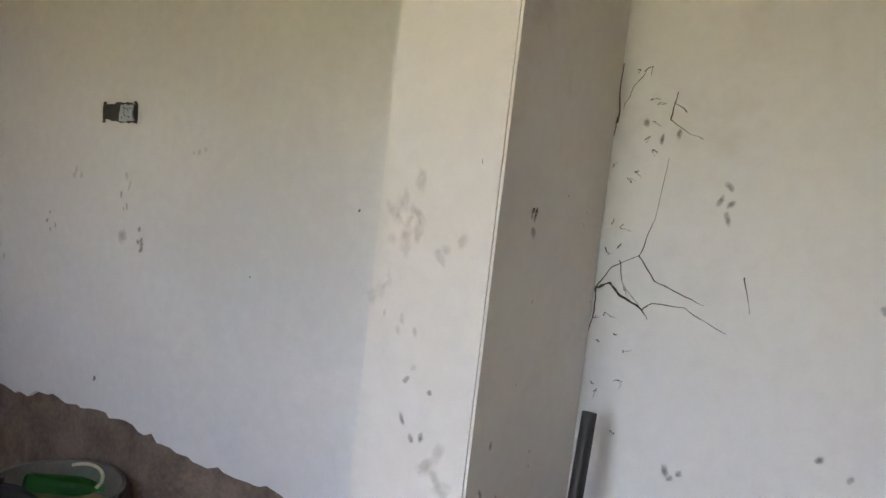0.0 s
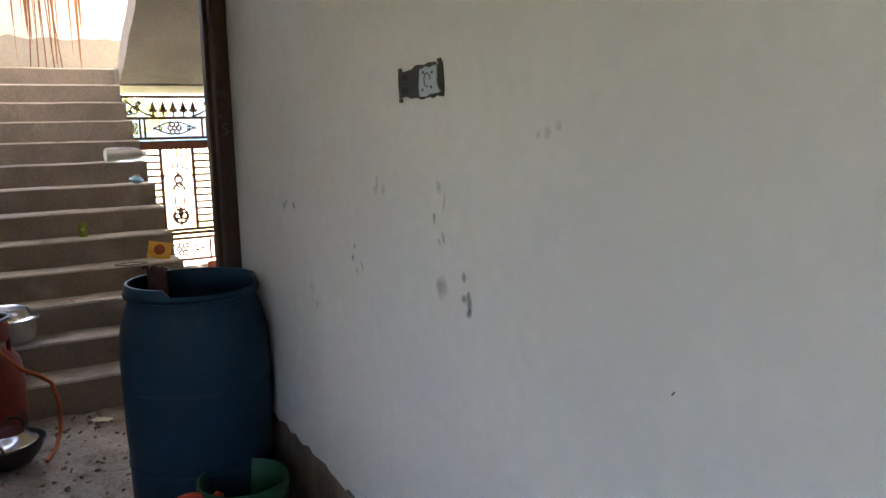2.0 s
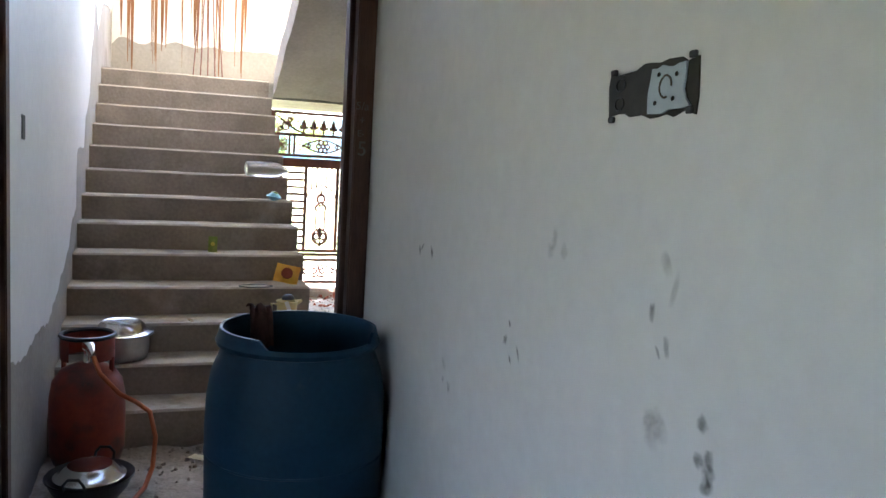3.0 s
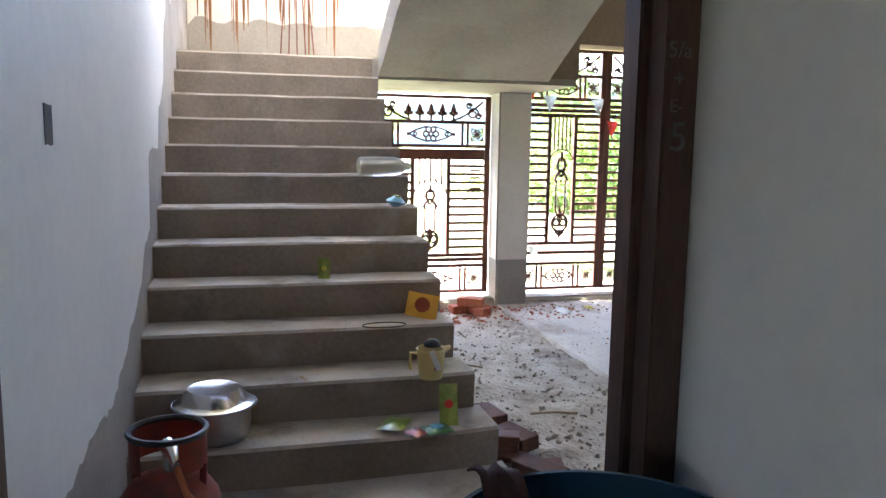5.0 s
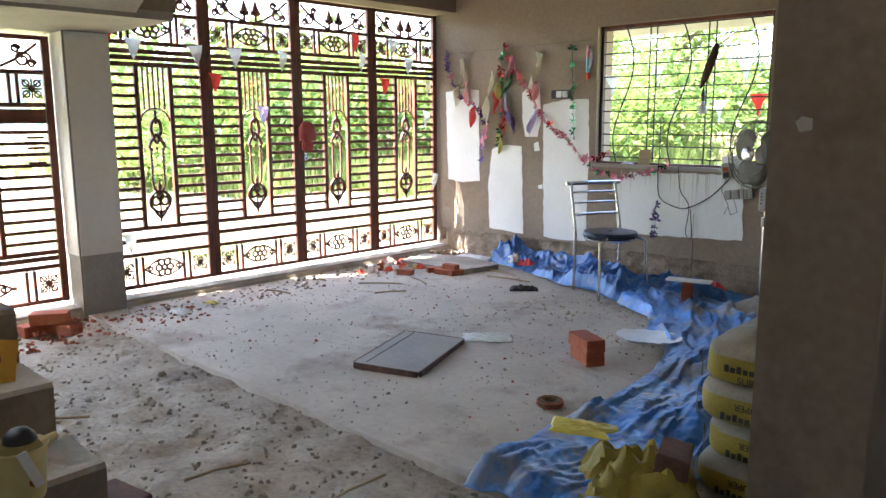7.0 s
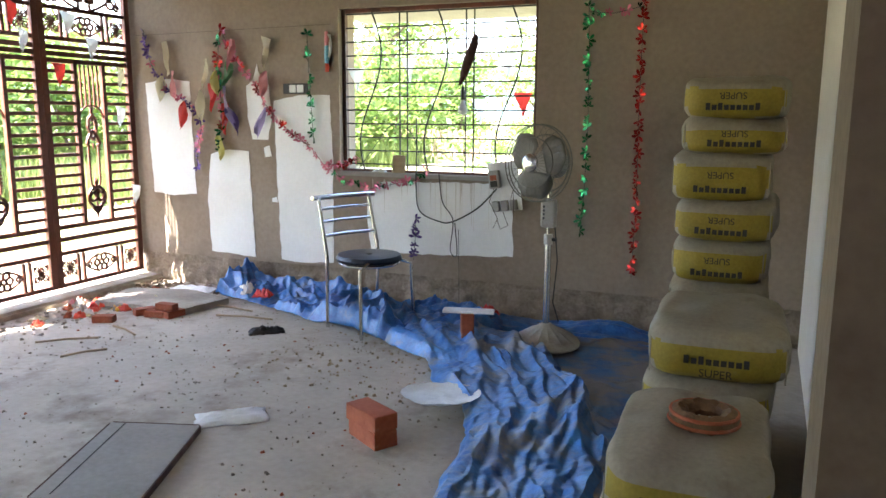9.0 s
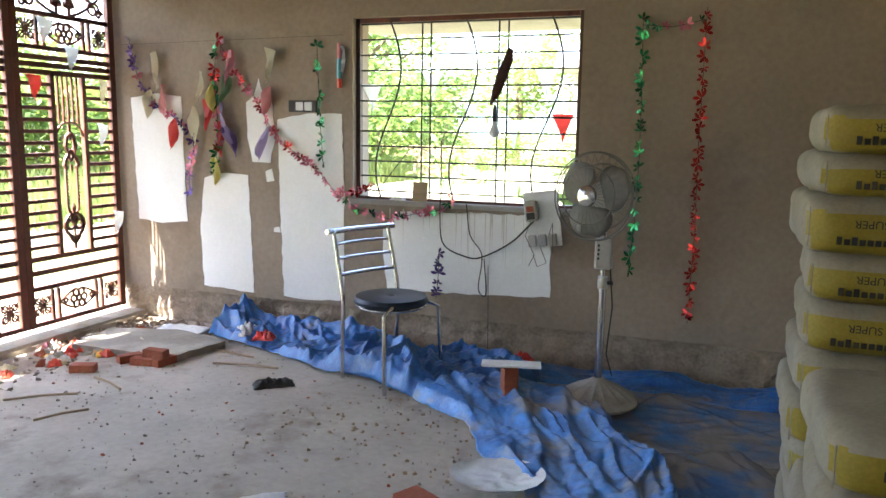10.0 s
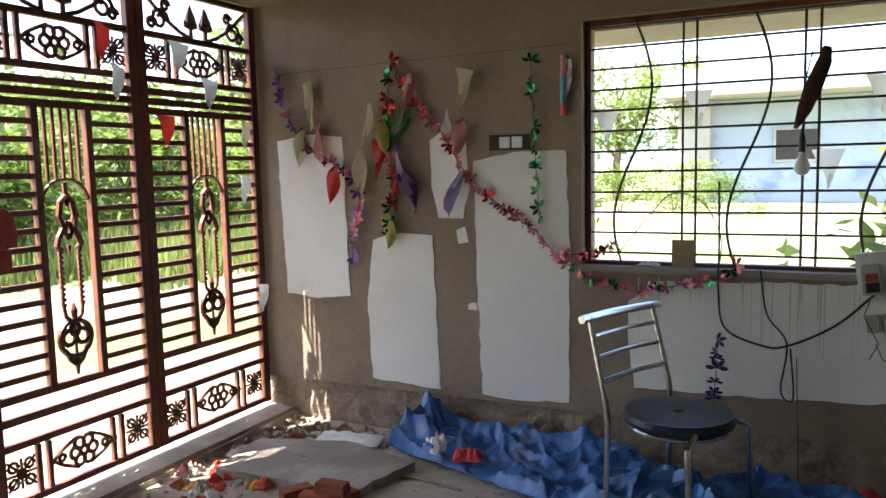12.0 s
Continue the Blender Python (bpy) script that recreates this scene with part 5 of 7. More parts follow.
for x, y, z, r, t in ((-5.62, 2.86, -0.02, 15, 0), (-5.70, 2.98, -0.02, 80, 4), (-5.52, 2.92, 0.055, 30, 3), (-5.85, 2.86, -0.02, 50, 0), (-5.98, 2.80, -0.02, 5, 0), (-5.90, 2.84, 0.055, 70, -4), (-6.12, 2.86, -0.02, 120, 0), (-6.10, 3.02, -0.02, 20, 6), (-6.35, 2.82, -0.02, 60, 0),
                      (-6.42, 2.98, -0.02, 10, 0), (-5.42, 3.05, -0.03, 110, 0)):
    brick(pose(x, y, z, t, 0, r), "dark dirty brick in a heap beside the stairs", True, "brick heap by the stairs")
cp = thing("scrap_plank", pose(-6.24, 6.84, 0.24, 0, 0, 15), "short pale plank balanced on an upright brick", "plank")
part("plank", rbox(0.30, 0.09, 0.014, 0.003, 1), WPLAST, cp)
bd = thing("shuttering_board", pose(-6.955, 4.90, 0.012, 1.5, 0, 112), "weathered grey board lying flat on the hall floor", "board")
part("board", rbox(0.68, 0.39, 0.022, 0.003, 1), BOARDM, bd, "dusty grey face")
for y, l in ((-0.198, 0.66), (0.198, 0.66)):
    part("edge_strip", rbox(l, 0.006, 0.034, 0.002, 1, pose(0, y, -0.011)), WOOD, bd, "dark rough edge")
for x in (-0.343, 0.343):
    part("edge_strip", rbox(0.006, 0.38, 0.034, 0.002, 1, pose(x, 0, -0.011)), WOOD, bd, "dark rough edge")
part("crack", rbox(0.64, 0.004, 0.002, 0, 1, pose(0.01, 0.13, 0.0222)), INK_SHADE, bd, "long dark crack")
part("batten", rbox(0.03, 0.38, 0.012, 0.002, 1, pose(0.2, 0, -0.012)), BOARDM, bd)
st_ = thing("stone_slab", pose(-8.68, 7.05, 0.0, 0, 0, 8), "broken grey stone slab lying near the gate", "slab")
bm = bmesh.new()
ol = ragged([(-0.45, -0.22), (0.30, -0.30), (0.44, 0.10), (0.0, 0.28), (-0.46, 0.20)], 0.07, 0.010, 6)
sheet(bm, ol, 0, 0.045)
bm.transform(Matrix(((1, 0, 0, 0), (0, 0, 1, 0), (0, 1, 0, 0), (0, 0, 0, 1))))
bmesh.ops.recalc_face_normals(bm, faces=bm.faces[:])
part("slab", bm, STONE, st_)


# ---- tarpaulin ----
def tarp(name, label, centre, half, thick, seed, spread, lift=0.0, mat=None, dense=75, fine=1.0):
    """A crumpled sheet along a centre line: a wandering edge, broad mounds and many long creases; spread: how far they stray from the line."""
    e = thing(name, Matrix(), label, "tarpaulin")
    rr = random.Random(seed)
    pts = [Vector((*p, 0)) for p in centre]
    seg = [0.0]
    for a, b in zip(pts, pts[1:]):
        seg.append(seg[-1] + (b - a).length)
    total = seg[-1]
    n, m = int(total / 0.009), int(max(half) * 2 / 0.009)
    P, D, F = [], [], []
    for i in range(n + 1):
        s = total * i / n
        k = min(max(j for j in range(len(seg)) if seg[j] <= s + 1e-9), len(pts) - 2)
        f = (s - seg[k]) / (seg[k + 1] - seg[k])
        c = pts[k].lerp(pts[k + 1], f)
        a0 = (pts[k + 1] - pts[k]).normalized()
        a1 = (pts[min(k + 2, len(pts) - 1)] - pts[min(k + 1, len(pts) - 2)]).normalized()
        d = a0.lerp(a1, f).normalized()
        nrm = Vector((-d.y, d.x, 0))
        hw = half[k] * (1 - f) + half[k + 1] * f
        for j in range(m + 1):
            v = 2 * j / m - 1
            g = 1 if v > 0 else -1
            edge = 1 + 0.24 * noise.noise((s * 2.2 + seed, 4 * g, 0)) + 0.07 * noise.noise((s * 6 + seed, 3 * g, 2)) + 0.02 * noise.noise((s * 19, seed, g))
            end = 0.05 * noise.noise((v * 2.5, seed, 7)) * (1 if i > n / 2 else -1)
            p = c + nrm * hw * v * edge + d * end
            P.append((p.x, p.y))
            D.append(math.atan2(d.y, d.x))
            fade = min(1.0, (1 - abs(v)) * 7 + 0.12, (1 - abs(2 * i / n - 1)) * 14 + 0.12)
            F.append(fade * (0.55 + 0.75 * noise.noise((p.x * 2.1 + seed, p.y * 2.1, seed)) + 0.05 * noise.noise((p.x * 28, p.y * 28, seed))))
    P, F = np.array(P), np.array(F)
    fade = np.clip(F, 0.12, 1.0)
    H = np.zeros(len(P))
    for _ in range(int(total * 2 * sum(half) / len(half) * dense)):
        k = rr.randrange(len(P))
        a = D[k] + rr.gauss(0, spread)
        L, w = rr.uniform(0.10, 0.50), fine * rr.uniform(0.012, 0.030)
        L *= 1.8 if spread < 0.6 else 1.0
        q = P - P[k]
        along, across = q @ np.array((math.cos(a), math.sin(a))), q @ np.array((-math.sin(a), math.cos(a)))
        across = across + (0.35 if spread < 0.6 else 0.9) * rr.uniform(-1, 1) * along ** 2 + 0.012 * np.sin(along * rr.uniform(8, 20) + seed)
        w = w * (1 + 0.8 * along / L)
        w = np.maximum(w, 0.009)
        steep = np.where(across > 0, w, 2.4 * w)
        f = (0.12 + 0.88 * rr.random() ** 1.4) * np.clip(1 - (along / L) ** 2, 0, 1) * np.exp(-(across / steep) ** 2)
        H = np.maximum(H, f) + 0.30 * np.minimum(H, f)
    Z = 0.008 + lift + thick * (0.45 * np.clip(F, 0, 2) + 0.62 * H * fade)
    bm = bmesh.new()
    vs = [bm.verts.new((P[k][0], P[k][1], Z[k])) for k in range(len(P))]
    for i in range(n):
        for j in range(m):
            a = i * (m + 1) + j
            bm.faces.new((vs[a], vs[a + m + 1], vs[a + m + 2], vs[a + 1]))
    bm.normal_update()
    for f in bm.faces:
        if f.normal.z < 0:
            f.normal_flip()
    ob = part("sheet", bm, mat or TARP, e, "", True)
    ob.modifiers.new("thick", "SOLIDIFY").thickness = 0.003
    return e


tarp("blue_tarpaulin", "crumpled dusty blue tarpaulin bunched along the wall", [(-8.5, 7.52), (-8.0, 7.45), (-7.4, 7.32), (-6.85, 7.22), (-6.25, 7.05)], [0.14, 0.20, 0.30, 0.36, 0.40], 0.19, 3.3, 1.1, 0.0, TARPB, 210, 0.72)
tarp("blue_tarpaulin", "crumpled dusty blue tarpaulin trailing across the hall floor", [(-6.65, 7.1), (-6.12, 6.75), (-5.74, 6.25), (-5.50, 5.7), (-5.44, 5.1), (-5.38, 4.5), (-5.30, 3.95)], [0.30, 0.36, 0.34, 0.30, 0.28, 0.34, 0.34], 0.125, 7.1, 0.20, 0.004, None, 80, 0.95)
tarp("blue_tarpaulin", "blue tarpaulin edge folded along the wall base", [(-6.3, 7.48), (-5.7, 7.46), (-5.0, 7.44), (-4.72, 7.44)], [0.16, 0.15, 0.16, 0.12], 0.10, 21.4, 0.22, 0.002, TARPB)
tarp("blue_tarpaulin", "flat dust-caked tarpaulin spread beneath the fan", [(-6.2, 7.12), (-5.6, 7.0), (-4.75, 7.0)], [0.36, 0.44, 0.44], 0.035, 12.7, 0.5, 0.0, TARPD, 40)
tarp("blue_tarpaulin", "flat grey-blue dusty tarpaulin beside the bags", [(-5.4, 6.6), (-5.24, 6.3), (-5.20, 5.8), (-5.16, 5.3)], [0.30, 0.28, 0.26, 0.16], 0.045, 15.2, 0.5, 0.001, TARPD, 40)

# ---- small things on the hall floor ----
pl = thing("paper_plate", pose(-6.04, 5.95, 0.045, 0, 0, 20), "crumpled white foil paper plate on the floor", "plate")
bm = bmesh.new()
R_, A_ = 9, 40
g = [[bm.verts.new((0.19 * (i / R_) * math.cos(k * math.tau / A_) * (1 + 0.05 * math.sin(3 * k * math.tau / A_)), 0.155 * (i / R_) * math.sin(k * math.tau / A_), 0.012 + 0.02 * (i / R_) ** 4 + 0.010 * noise.noise((i * 0.5 * math.cos(k * math.tau / A_), i * 0.5 * math.sin(k * math.tau / A_), 0)))) for k in range(A_)] for i in range(1, R_ + 1)]
mid = bm.verts.new((0, 0, 0.012))
for k in range(A_):
    bm.faces.new((mid, g[0][k], g[0][(k + 1) % A_]))
    for i in range(R_ - 1):
        bm.faces.new((g[i][k], g[i + 1][k], g[i + 1][(k + 1) % A_], g[i][(k + 1) % A_]))
part("plate", bm, WPLAST, pl, "", True)


def film(name, m, w, d, h, mat, label, cat="plastic bag", seed=1.0, group=""):
    """A crumpled piece of thin film or cloth lying on something."""
    e = thing(name, m, label, cat, group)
    bm, n = bmesh.new(), 22
    g = []
    for i in range(n + 1):
        g.append([])
        for j in range(n + 1):
            u, v = 2 * i / n - 1, 2 * j / n - 1
            k = 1 + 0.25 * noise.noise((math.atan2(v, u + 1e-6) * 1.3, seed, 0))
            z = 0.004 + h * max(0, 1 - max(abs(u), abs(v)) ** 3) * (0.45 + 0.8 * abs(noise.noise((u * 2.4 + seed, v * 2.4, 1)))) + 0.2 * h * noise.noise((u * 6, v * 6, seed))
            g[-1].append(bm.verts.new((w / 2 * u * k, d / 2 * v * k, max(0.003, z))))
    for i in range(n):
        for j in range(n):
            bm.faces.new((g[i][j], g[i + 1][j], g[i + 1][j + 1], g[i][j + 1]))
    part("film", bm, mat, e, "", True).modifiers.new("thick", "SOLIDIFY").thickness = 0.002
    return e


film("plastic_sheet", pose(-6.87, 5.46, 0.0, 0, 0, 40), 0.32, 0.18, 0.03, WPLAST, "torn white plastic sheet on the floor", seed=2)
film("dark_bag", pose(-7.56, 6.70, 0.0, 0, 0, 40), 0.22, 0.12, 0.05, BLACK, "small crumpled black plastic bag on the floor", seed=4)
film("red_bag", pose(-8.02, 7.30, 0.06, 0, 0, 20), 0.14, 0.10, 0.07, FRED, "crumpled red plastic bag on the tarpaulin", seed=5)
film("red_bag", pose(-6.35, 7.50, 0.05, 0, 0, 0), 0.14, 0.10, 0.08, FRED, "crumpled dark red plastic bag by the wall", seed=6)
film("white_bag", pose(-8.22, 7.42, 0.05, 0, 0, 70), 0.18, 0.14, 0.09, WPLAST, "crumpled white plastic bag on the tarpaulin", seed=7)
film("white_bag", pose(-8.85, 4.45, 0.0, 0, 0, 10), 0.16, 0.10, 0.05, WPLAST, "crumpled white plastic bag near the pillar", seed=8)
film("yellow_wrapper", pose(-8.95, 4.75, 0.0, 0, 0, 10), 0.12, 0.05, 0.03, YELW, "yellow wrapper near the gate", "wrapper", 9)
film("clear_film", pose(-8.75, 7.40, 0.02, 0, 0, 10), 0.36, 0.16, 0.04, WPLAST, "crumpled clear film near the wall", seed=10)
film("empty_sack", pose(-5.15, 4.30, 0.012, 0, 0, 30), 0.42, 0.36, 0.22, BAGY, "crumpled empty yellow cement sack on the floor", "sack", 11)
film("yellow_paper", pose(-5.52, 4.50, 0.09, 8, 0, 20), 0.26, 0.12, 0.02, YELW, "yellow paper scrap on the tarpaulin", "paper", 12)
brick(pose(-5.05, 4.37, 0.115, 8, 6, 112), "dark brick weighing down the empty sack", True)
rnd = random.Random(31)
for k in range(40):
    mt = rnd.choice((WPLAST, ORANGE,  FPINK, CORAL, PAPER, BRICK, DUSTY, WPLAST, FRED))
    film("litter", pose(-9.10 + rnd.gauss(0, 0.14), 6.70 + rnd.gauss(0, 0.20), 0.0, 0, 0, rnd.uniform(0, 360)), rnd.uniform(0.05, 0.13), rnd.uniform(0.04, 0.10), rnd.uniform(0.02, 0.06), mt, "small crumpled scrap of litter in the heap by the gate", "litter", k * 1.7, "litter heap by the gate")
for x, y, l, r in ((-7.9, 6.92, 0.42, 8), (-8.4, 6.35, 0.30, -20), (-8.55, 6.05, 0.35, 40), (-8.25, 5.9, 0.25, 60), (-8.9, 5.3, 0.25, 12), (-7.4, 3.1, 0.30, 60), (-6.4, 3.35, 0.26, 80), (-5.9, 3.6, 0.35, 95), (-8.2, 7.1, 0.5, -5)):
    s_ = thing("stick", pose(x, y, 0.004, 0, 0, r), "thin broken stick on the floor", "stick", "loose sticks")
    part("stick", tube(bmesh.new(), [(-l / 2, 0, 0.006), (0, 0.012, 0.009), (l / 2, 0, 0.006)], 0.007, 5), WOODL, s_)

# ---- putty patches on the window wall ----
patches = [
    [(-9.34, 1.61), (-9.12, 1.64), (-8.90, 1.62), (-8.88, 0.74), (-9.1, 0.72), (-9.31, 0.74)],
    [(-8.72, 1.06), (-8.55, 1.10), (-8.36, 1.09), (-8.33, 0.27), (-8.55, 0.28), (-8.75, 0.29), (-8.77, 0.72)],
    [(-8.12, 1.47), (-7.9, 1.51), (-7.64, 1.51), (-7.62, 1.0), (-7.63, 0.28), (-7.9, 0.26), (-8.09, 0.27), (-8.11, 0.9)],
    [(-8.36, 1.58), (-8.30, 1.62), (-8.26, 1.74), (-8.23, 1.64), (-8.17, 1.66), (-8.14, 1.34), (-8.18, 1.18), (-8.32, 1.18), (-8.36, 1.35)],
    [(-7.34, 0.80), (-7.22, 0.90), (-6.7, 0.915), (-6.25, 0.92), (-6.235, 0.43), (-6.8, 0.40), (-7.31, 0.39), (-7.34, 0.6)],
    [(-8.22, 1.12), (-8.17, 1.14), (-8.15, 1.06), (-8.21, 1.05)], [(-8.52, 1.87), (-8.47, 1.9), (-8.45, 1.84), (-8.51, 1.83)], [(-8.16, 0.74), (-8.12, 0.75), (-8.11, 0.71), (-8.16, 0.71)],
]
for k, pts in enumerate(patches):
    part("putty_patch", sheet(bmesh.new(), ragged(pts, 0.05, 0.005, k + 40), YW - 0.004, YW - 0.001), PUTTY, wall_window, "hand-trowelled white putty patch")
rnd = random.Random(17)
for k in range(26):
    x = rnd.uniform(-6.8, -6.3) if k < 18 else rnd.uniform(-7.3, -6.8)
    l, w = rnd.uniform(0.08, 0.34), rnd.uniform(0.003, 0.010)
    bm = bmesh.new()
    bm.faces.new([bm.verts.new(p) for p in ((x, YW - 0.0052, 0.915), (x + w, YW - 0.0052, 0.915), (x + w * 0.6, YW - 0.0052, 0.915 - l), (x + w * 0.4, YW - 0.0052, 0.915 - l))])
    part("drip_stain", bm, DRIP, wall_window)
# white putty on the stair wall with a stepped lower edge
pts = [(XD0 - 0.01, 0.70), (-4.25, 0.66), (-4.6, 0.60), (-4.83, 0.64), (-5.2, 0.60), (-5.5, 0.68), (-5.75, 0.76), (-6.05, 0.86), (-6.2, 1.0), (-6.42, 1.05), (-6.45, 1.38), (-6.55, 1.42), (-6.9, 1.42), (-6.98, 1.62), (-7.1, 1.66), (-7.3, 1.80), (-7.42, 2.12), (-7.56, 2.2), (-7.62, 2.45), (-7.75, 2.5), (-7.95, 2.32), (-8.4, 2.6), (-9.59, 2.75), (-9.59, 5.9), (XD0 - 0.01, 5.9)]
low = [p for p in ragged(pts[:-2], 0.04, 0.012, 3) if p[0] <= XD0 - 0.005]
low = low[:max(i for i, p in enumerate(low) if p[0] < -9.4) + 1]
low.sort(key=lambda p: -p[0])
bm = bmesh.new()
for (xa_, za_), (xb_, zb_) in zip(low, low[1:]):
    if xa_ - xb_ > 0.001:
        bm.faces.new([bm.verts.new(p) for p in ((xa_, YL + 0.005, za_), (xa_, YL + 0.005, 5.9), (xb_, YL + 0.005, 5.9), (xb_, YL + 0.005, zb_))])
        bm.faces.new([bm.verts.new(p) for p in ((xa_, YL + 0.005, za_), (xb_, YL + 0.005, zb_), (xb_, YL, zb_), (xa_, YL, za_))])
bmesh.ops.remove_doubles(bm, verts=bm.verts[:], dist=0.0005)
bmesh.ops.recalc_face_normals(bm, faces=bm.faces[:])
part("putty_coat", bm, WHITE, wall_stairs, "white putty coat with a stepped, ragged lower edge")
# landing wall: cream putty, rust streaks, scaffold rods
ol = ragged([(1.30, 2.42), (1.6, 2.46), (1.9, 2.56), (2.2, 2.52), (2.6, 2.50), (2.9, 2.44), (3.6, 2.45)], 0.05, 0.02, 8)
ol = [p for p in ol if p[1] < 2.62][:48]
ol = [(1.30, 2.42)] + [(1.30 + 0.06 * k, 2.47 + 0.06 * noise.noise((k * 0.35, 0, 0)) + 0.02 * noise.noise((k * 1.3, 4, 0))) for k in range(1, 48)] + [(4.2, 2.46), (4.2, 3.118), (1.30, 3.118)]
bm = bmesh.new()
sheet(bm, ol, 0, 0.004)
bm.transform(Matrix(((0, -1, 0, -9.597), (1, 0, 0, 0), (0, 0, 1, 0), (0, 0, 0, 1))))
bmesh.ops.recalc_face_normals(bm, faces=bm.faces[:])
part("putty_coat", bm, CREAM, wall_landing, "cream putty coat")
rnd = random.Random(5)
for k in range(30):
    y = rnd.choice((1.42, 1.62, 1.72, 1.95, 2.05, 2.15, 2.3, 2.5)) + rnd.gauss(0, 0.03)
    w, z1 = rnd.uniform(0.012, 0.04), rnd.uniform(2.15, 2.6)
    bm = bmesh.new()
    x = -9.5962 + rnd.uniform(0, 0.001)
    bm.faces.new([bm.verts.new(p) for p in ((x, y, 3.11), (x, y + w, 3.11), (x, y + w * 0.8, (3.11 + z1) / 2), (x, y + w * 0.55, z1), (x, y + w * 0.4, z1), (x, y + w * 0.1, (3.11 + z1) / 2))])
    part("rust_streak", bm, RUST, wall_landing)
for k in range(5):
    rod = thing("steel_rod", pose(-9.5, 2.12 + 0.035 * k, LZ), "thin rusty steel rod leaning on the landing wall", "rod", "rods on the landing")
    part("rod", tube(bmesh.new(), [(0.05 + 0.03 * k, 0.06 * (k - 2) * 0.6, 0), (-0.07, 0, 1.1)], 0.006, 5), IRON, rod)

# ---- chalk writing on the door post ----
for word, y, z, s in (("5/a", 2.392, 1.612, 0.036), ("+", 2.393, 1.567, 0.036), ("5", 2.396, 1.475, 0.066), ("E-", 2.39, 1.525, 0.03)):
    me = text_mesh(word, s)
    me.materials.clear()
    me.materials.append(CHALK)
    ob = part("chalk_mark", me, CHALK, door)
    ob.matrix_basis = pose(XD1 + 0.0128, y, z, 90, 0, 90)

# ---- window ----
win = thing("window_1", Matrix(), "wide window opening with a dark iron grille, no glass", "window")
win["kind"] = "structure"
for x0, x1, z0, z1 in ((WX0, WX0 + 0.03, WZ0, WZ1), (WX1 - 0.03, WX1, WZ0, WZ1), (WX0 + 0.031, WX1 - 0.031, WZ1 - 0.03, WZ1), (WX0 + 0.031, WX1 - 0.031, WZ0, WZ0 + 0.018)):
    bm = bmesh.new()
    box(bm, x0 + 0.001, YW + 0.05, z0 + 0.001, x1 - 0.001, YW + 0.085, z1 - 0.001)
    part("window_frame", bm, WOOD if x1 - x0 < 0.05 else IRON, win)
bm = bmesh.new()
box(bm, WX0 - 0.03, YW - 0.018, WZ0 - 0.03, WX1 + 0.03, YW + 0.25, WZ0 - 0.001)
bmesh.ops.bevel(bm, geom=bm.edges[:], offset=0.006, segments=2, affect="EDGES")
part("window_sill", bm, GREY, win)
bm = bmesh.new()
box(bm, WX0 - 0.15, YW + 0.231, WZ1 - 0.02, WX1 + 0.15, YW + 0.75, WZ1 + 0.06)
part("sun_shade", bm, GREY, win, "concrete sun shade outside")
hb = solid("grille_bar", tube(bmesh.new(), [(WX0 + 0.02, 0, 0), (WX1 - 0.02, 0, 0)], 0.0055, 6), BLACK)
for k in range(12):
    part("grille_bar", hb, BLACK, win).location = (0, YW + 0.068, WZ0 + 0.055 + k * (WZ1 - WZ0 - 0.09) / 11)
WW = WX1 - WX0
vb = solid("grille_upright", tube(bmesh.new(), [(0, 0, WZ0 + 0.01), (0, 0, WZ1 - 0.02)], 0.006, 6), BLACK)
for f in (0.305, 0.345, 0.645, 0.685):
    part("grille_upright", vb, BLACK, win).location = (WX0 + WW * f, YW + 0.079, 0)
wave = solid("grille_wave", tube(bmesh.new(), [(0.085 * math.sin(math.tau * (0.02 + 0.88 * k / 24)) * (1 if k < 13 else 1.05), 0, WZ1 - 0.02 - (WZ1 - WZ0 - 0.03) * k / 24) for k in range(25)], 0.0065, 6), BLACK)
for f in (0.155, 0.50, 0.86):
    part("grille_wave", wave, BLACK, win).location = (WX0 + WW * f, YW + 0.057, 0)

# ---- garlands ----
def bow_mesh(name, mat, s):
    bm = bmesh.new()
    rr = random.Random(len(name))
    for k in range(4):
        a = rr.uniform(0, math.tau)
        d = Vector((math.cos(a), 0.35 * rr.uniform(-1, 0.2), math.sin(a)))
        n = d.cross(Vector((0, 1, 0))).normalized()
        p = [Vector((0, 0, 0)), d * s * 0.6 + n * s * 0.28, d * s * 1.1 + n * s * 0.12, d * s * 1.1 - n * s * 0.16, d * s * 0.6 - n * s * 0.24]
        if k == 0:
            hub = bm.verts.new(p[0])
        bm.faces.new([hub] + [bm.verts.new(v) for v in p[1:]])
    return solid("bow", bm, mat)


def garland(label, pts, mats, step, s, y, seed):
    e = thing("garland", Matrix(), label, "garland", "tinsel garlands on the wall")
    P = [Vector((x, y, z)) for x, z in pts]
    part("cord", tube(bmesh.new(), P, 0.0022, 4), BLACK, e)
    mesh = [bow_mesh("bow%d" % k, m, s * 0.95) for k, m in enumerate(mats)]
    rr = random.Random(seed)
    for a, b in zip(P, P[1:]):
        n = max(1, round((b - a).length / step))
        for i in range(n):
            ob = part("bow", rr.choice(mesh), mats[0], e)
            ob.matrix_basis = Matrix.Translation(a.lerp(b, (i + rr.uniform(0.2, 0.8)) / n)) @ pose(0, 0, 0, rr.uniform(-30, 30), rr.uniform(0, 360), rr.uniform(-40, 40)) @ Matrix.Scale(rr.uniform(0.7, 1.25), 4)
    return e


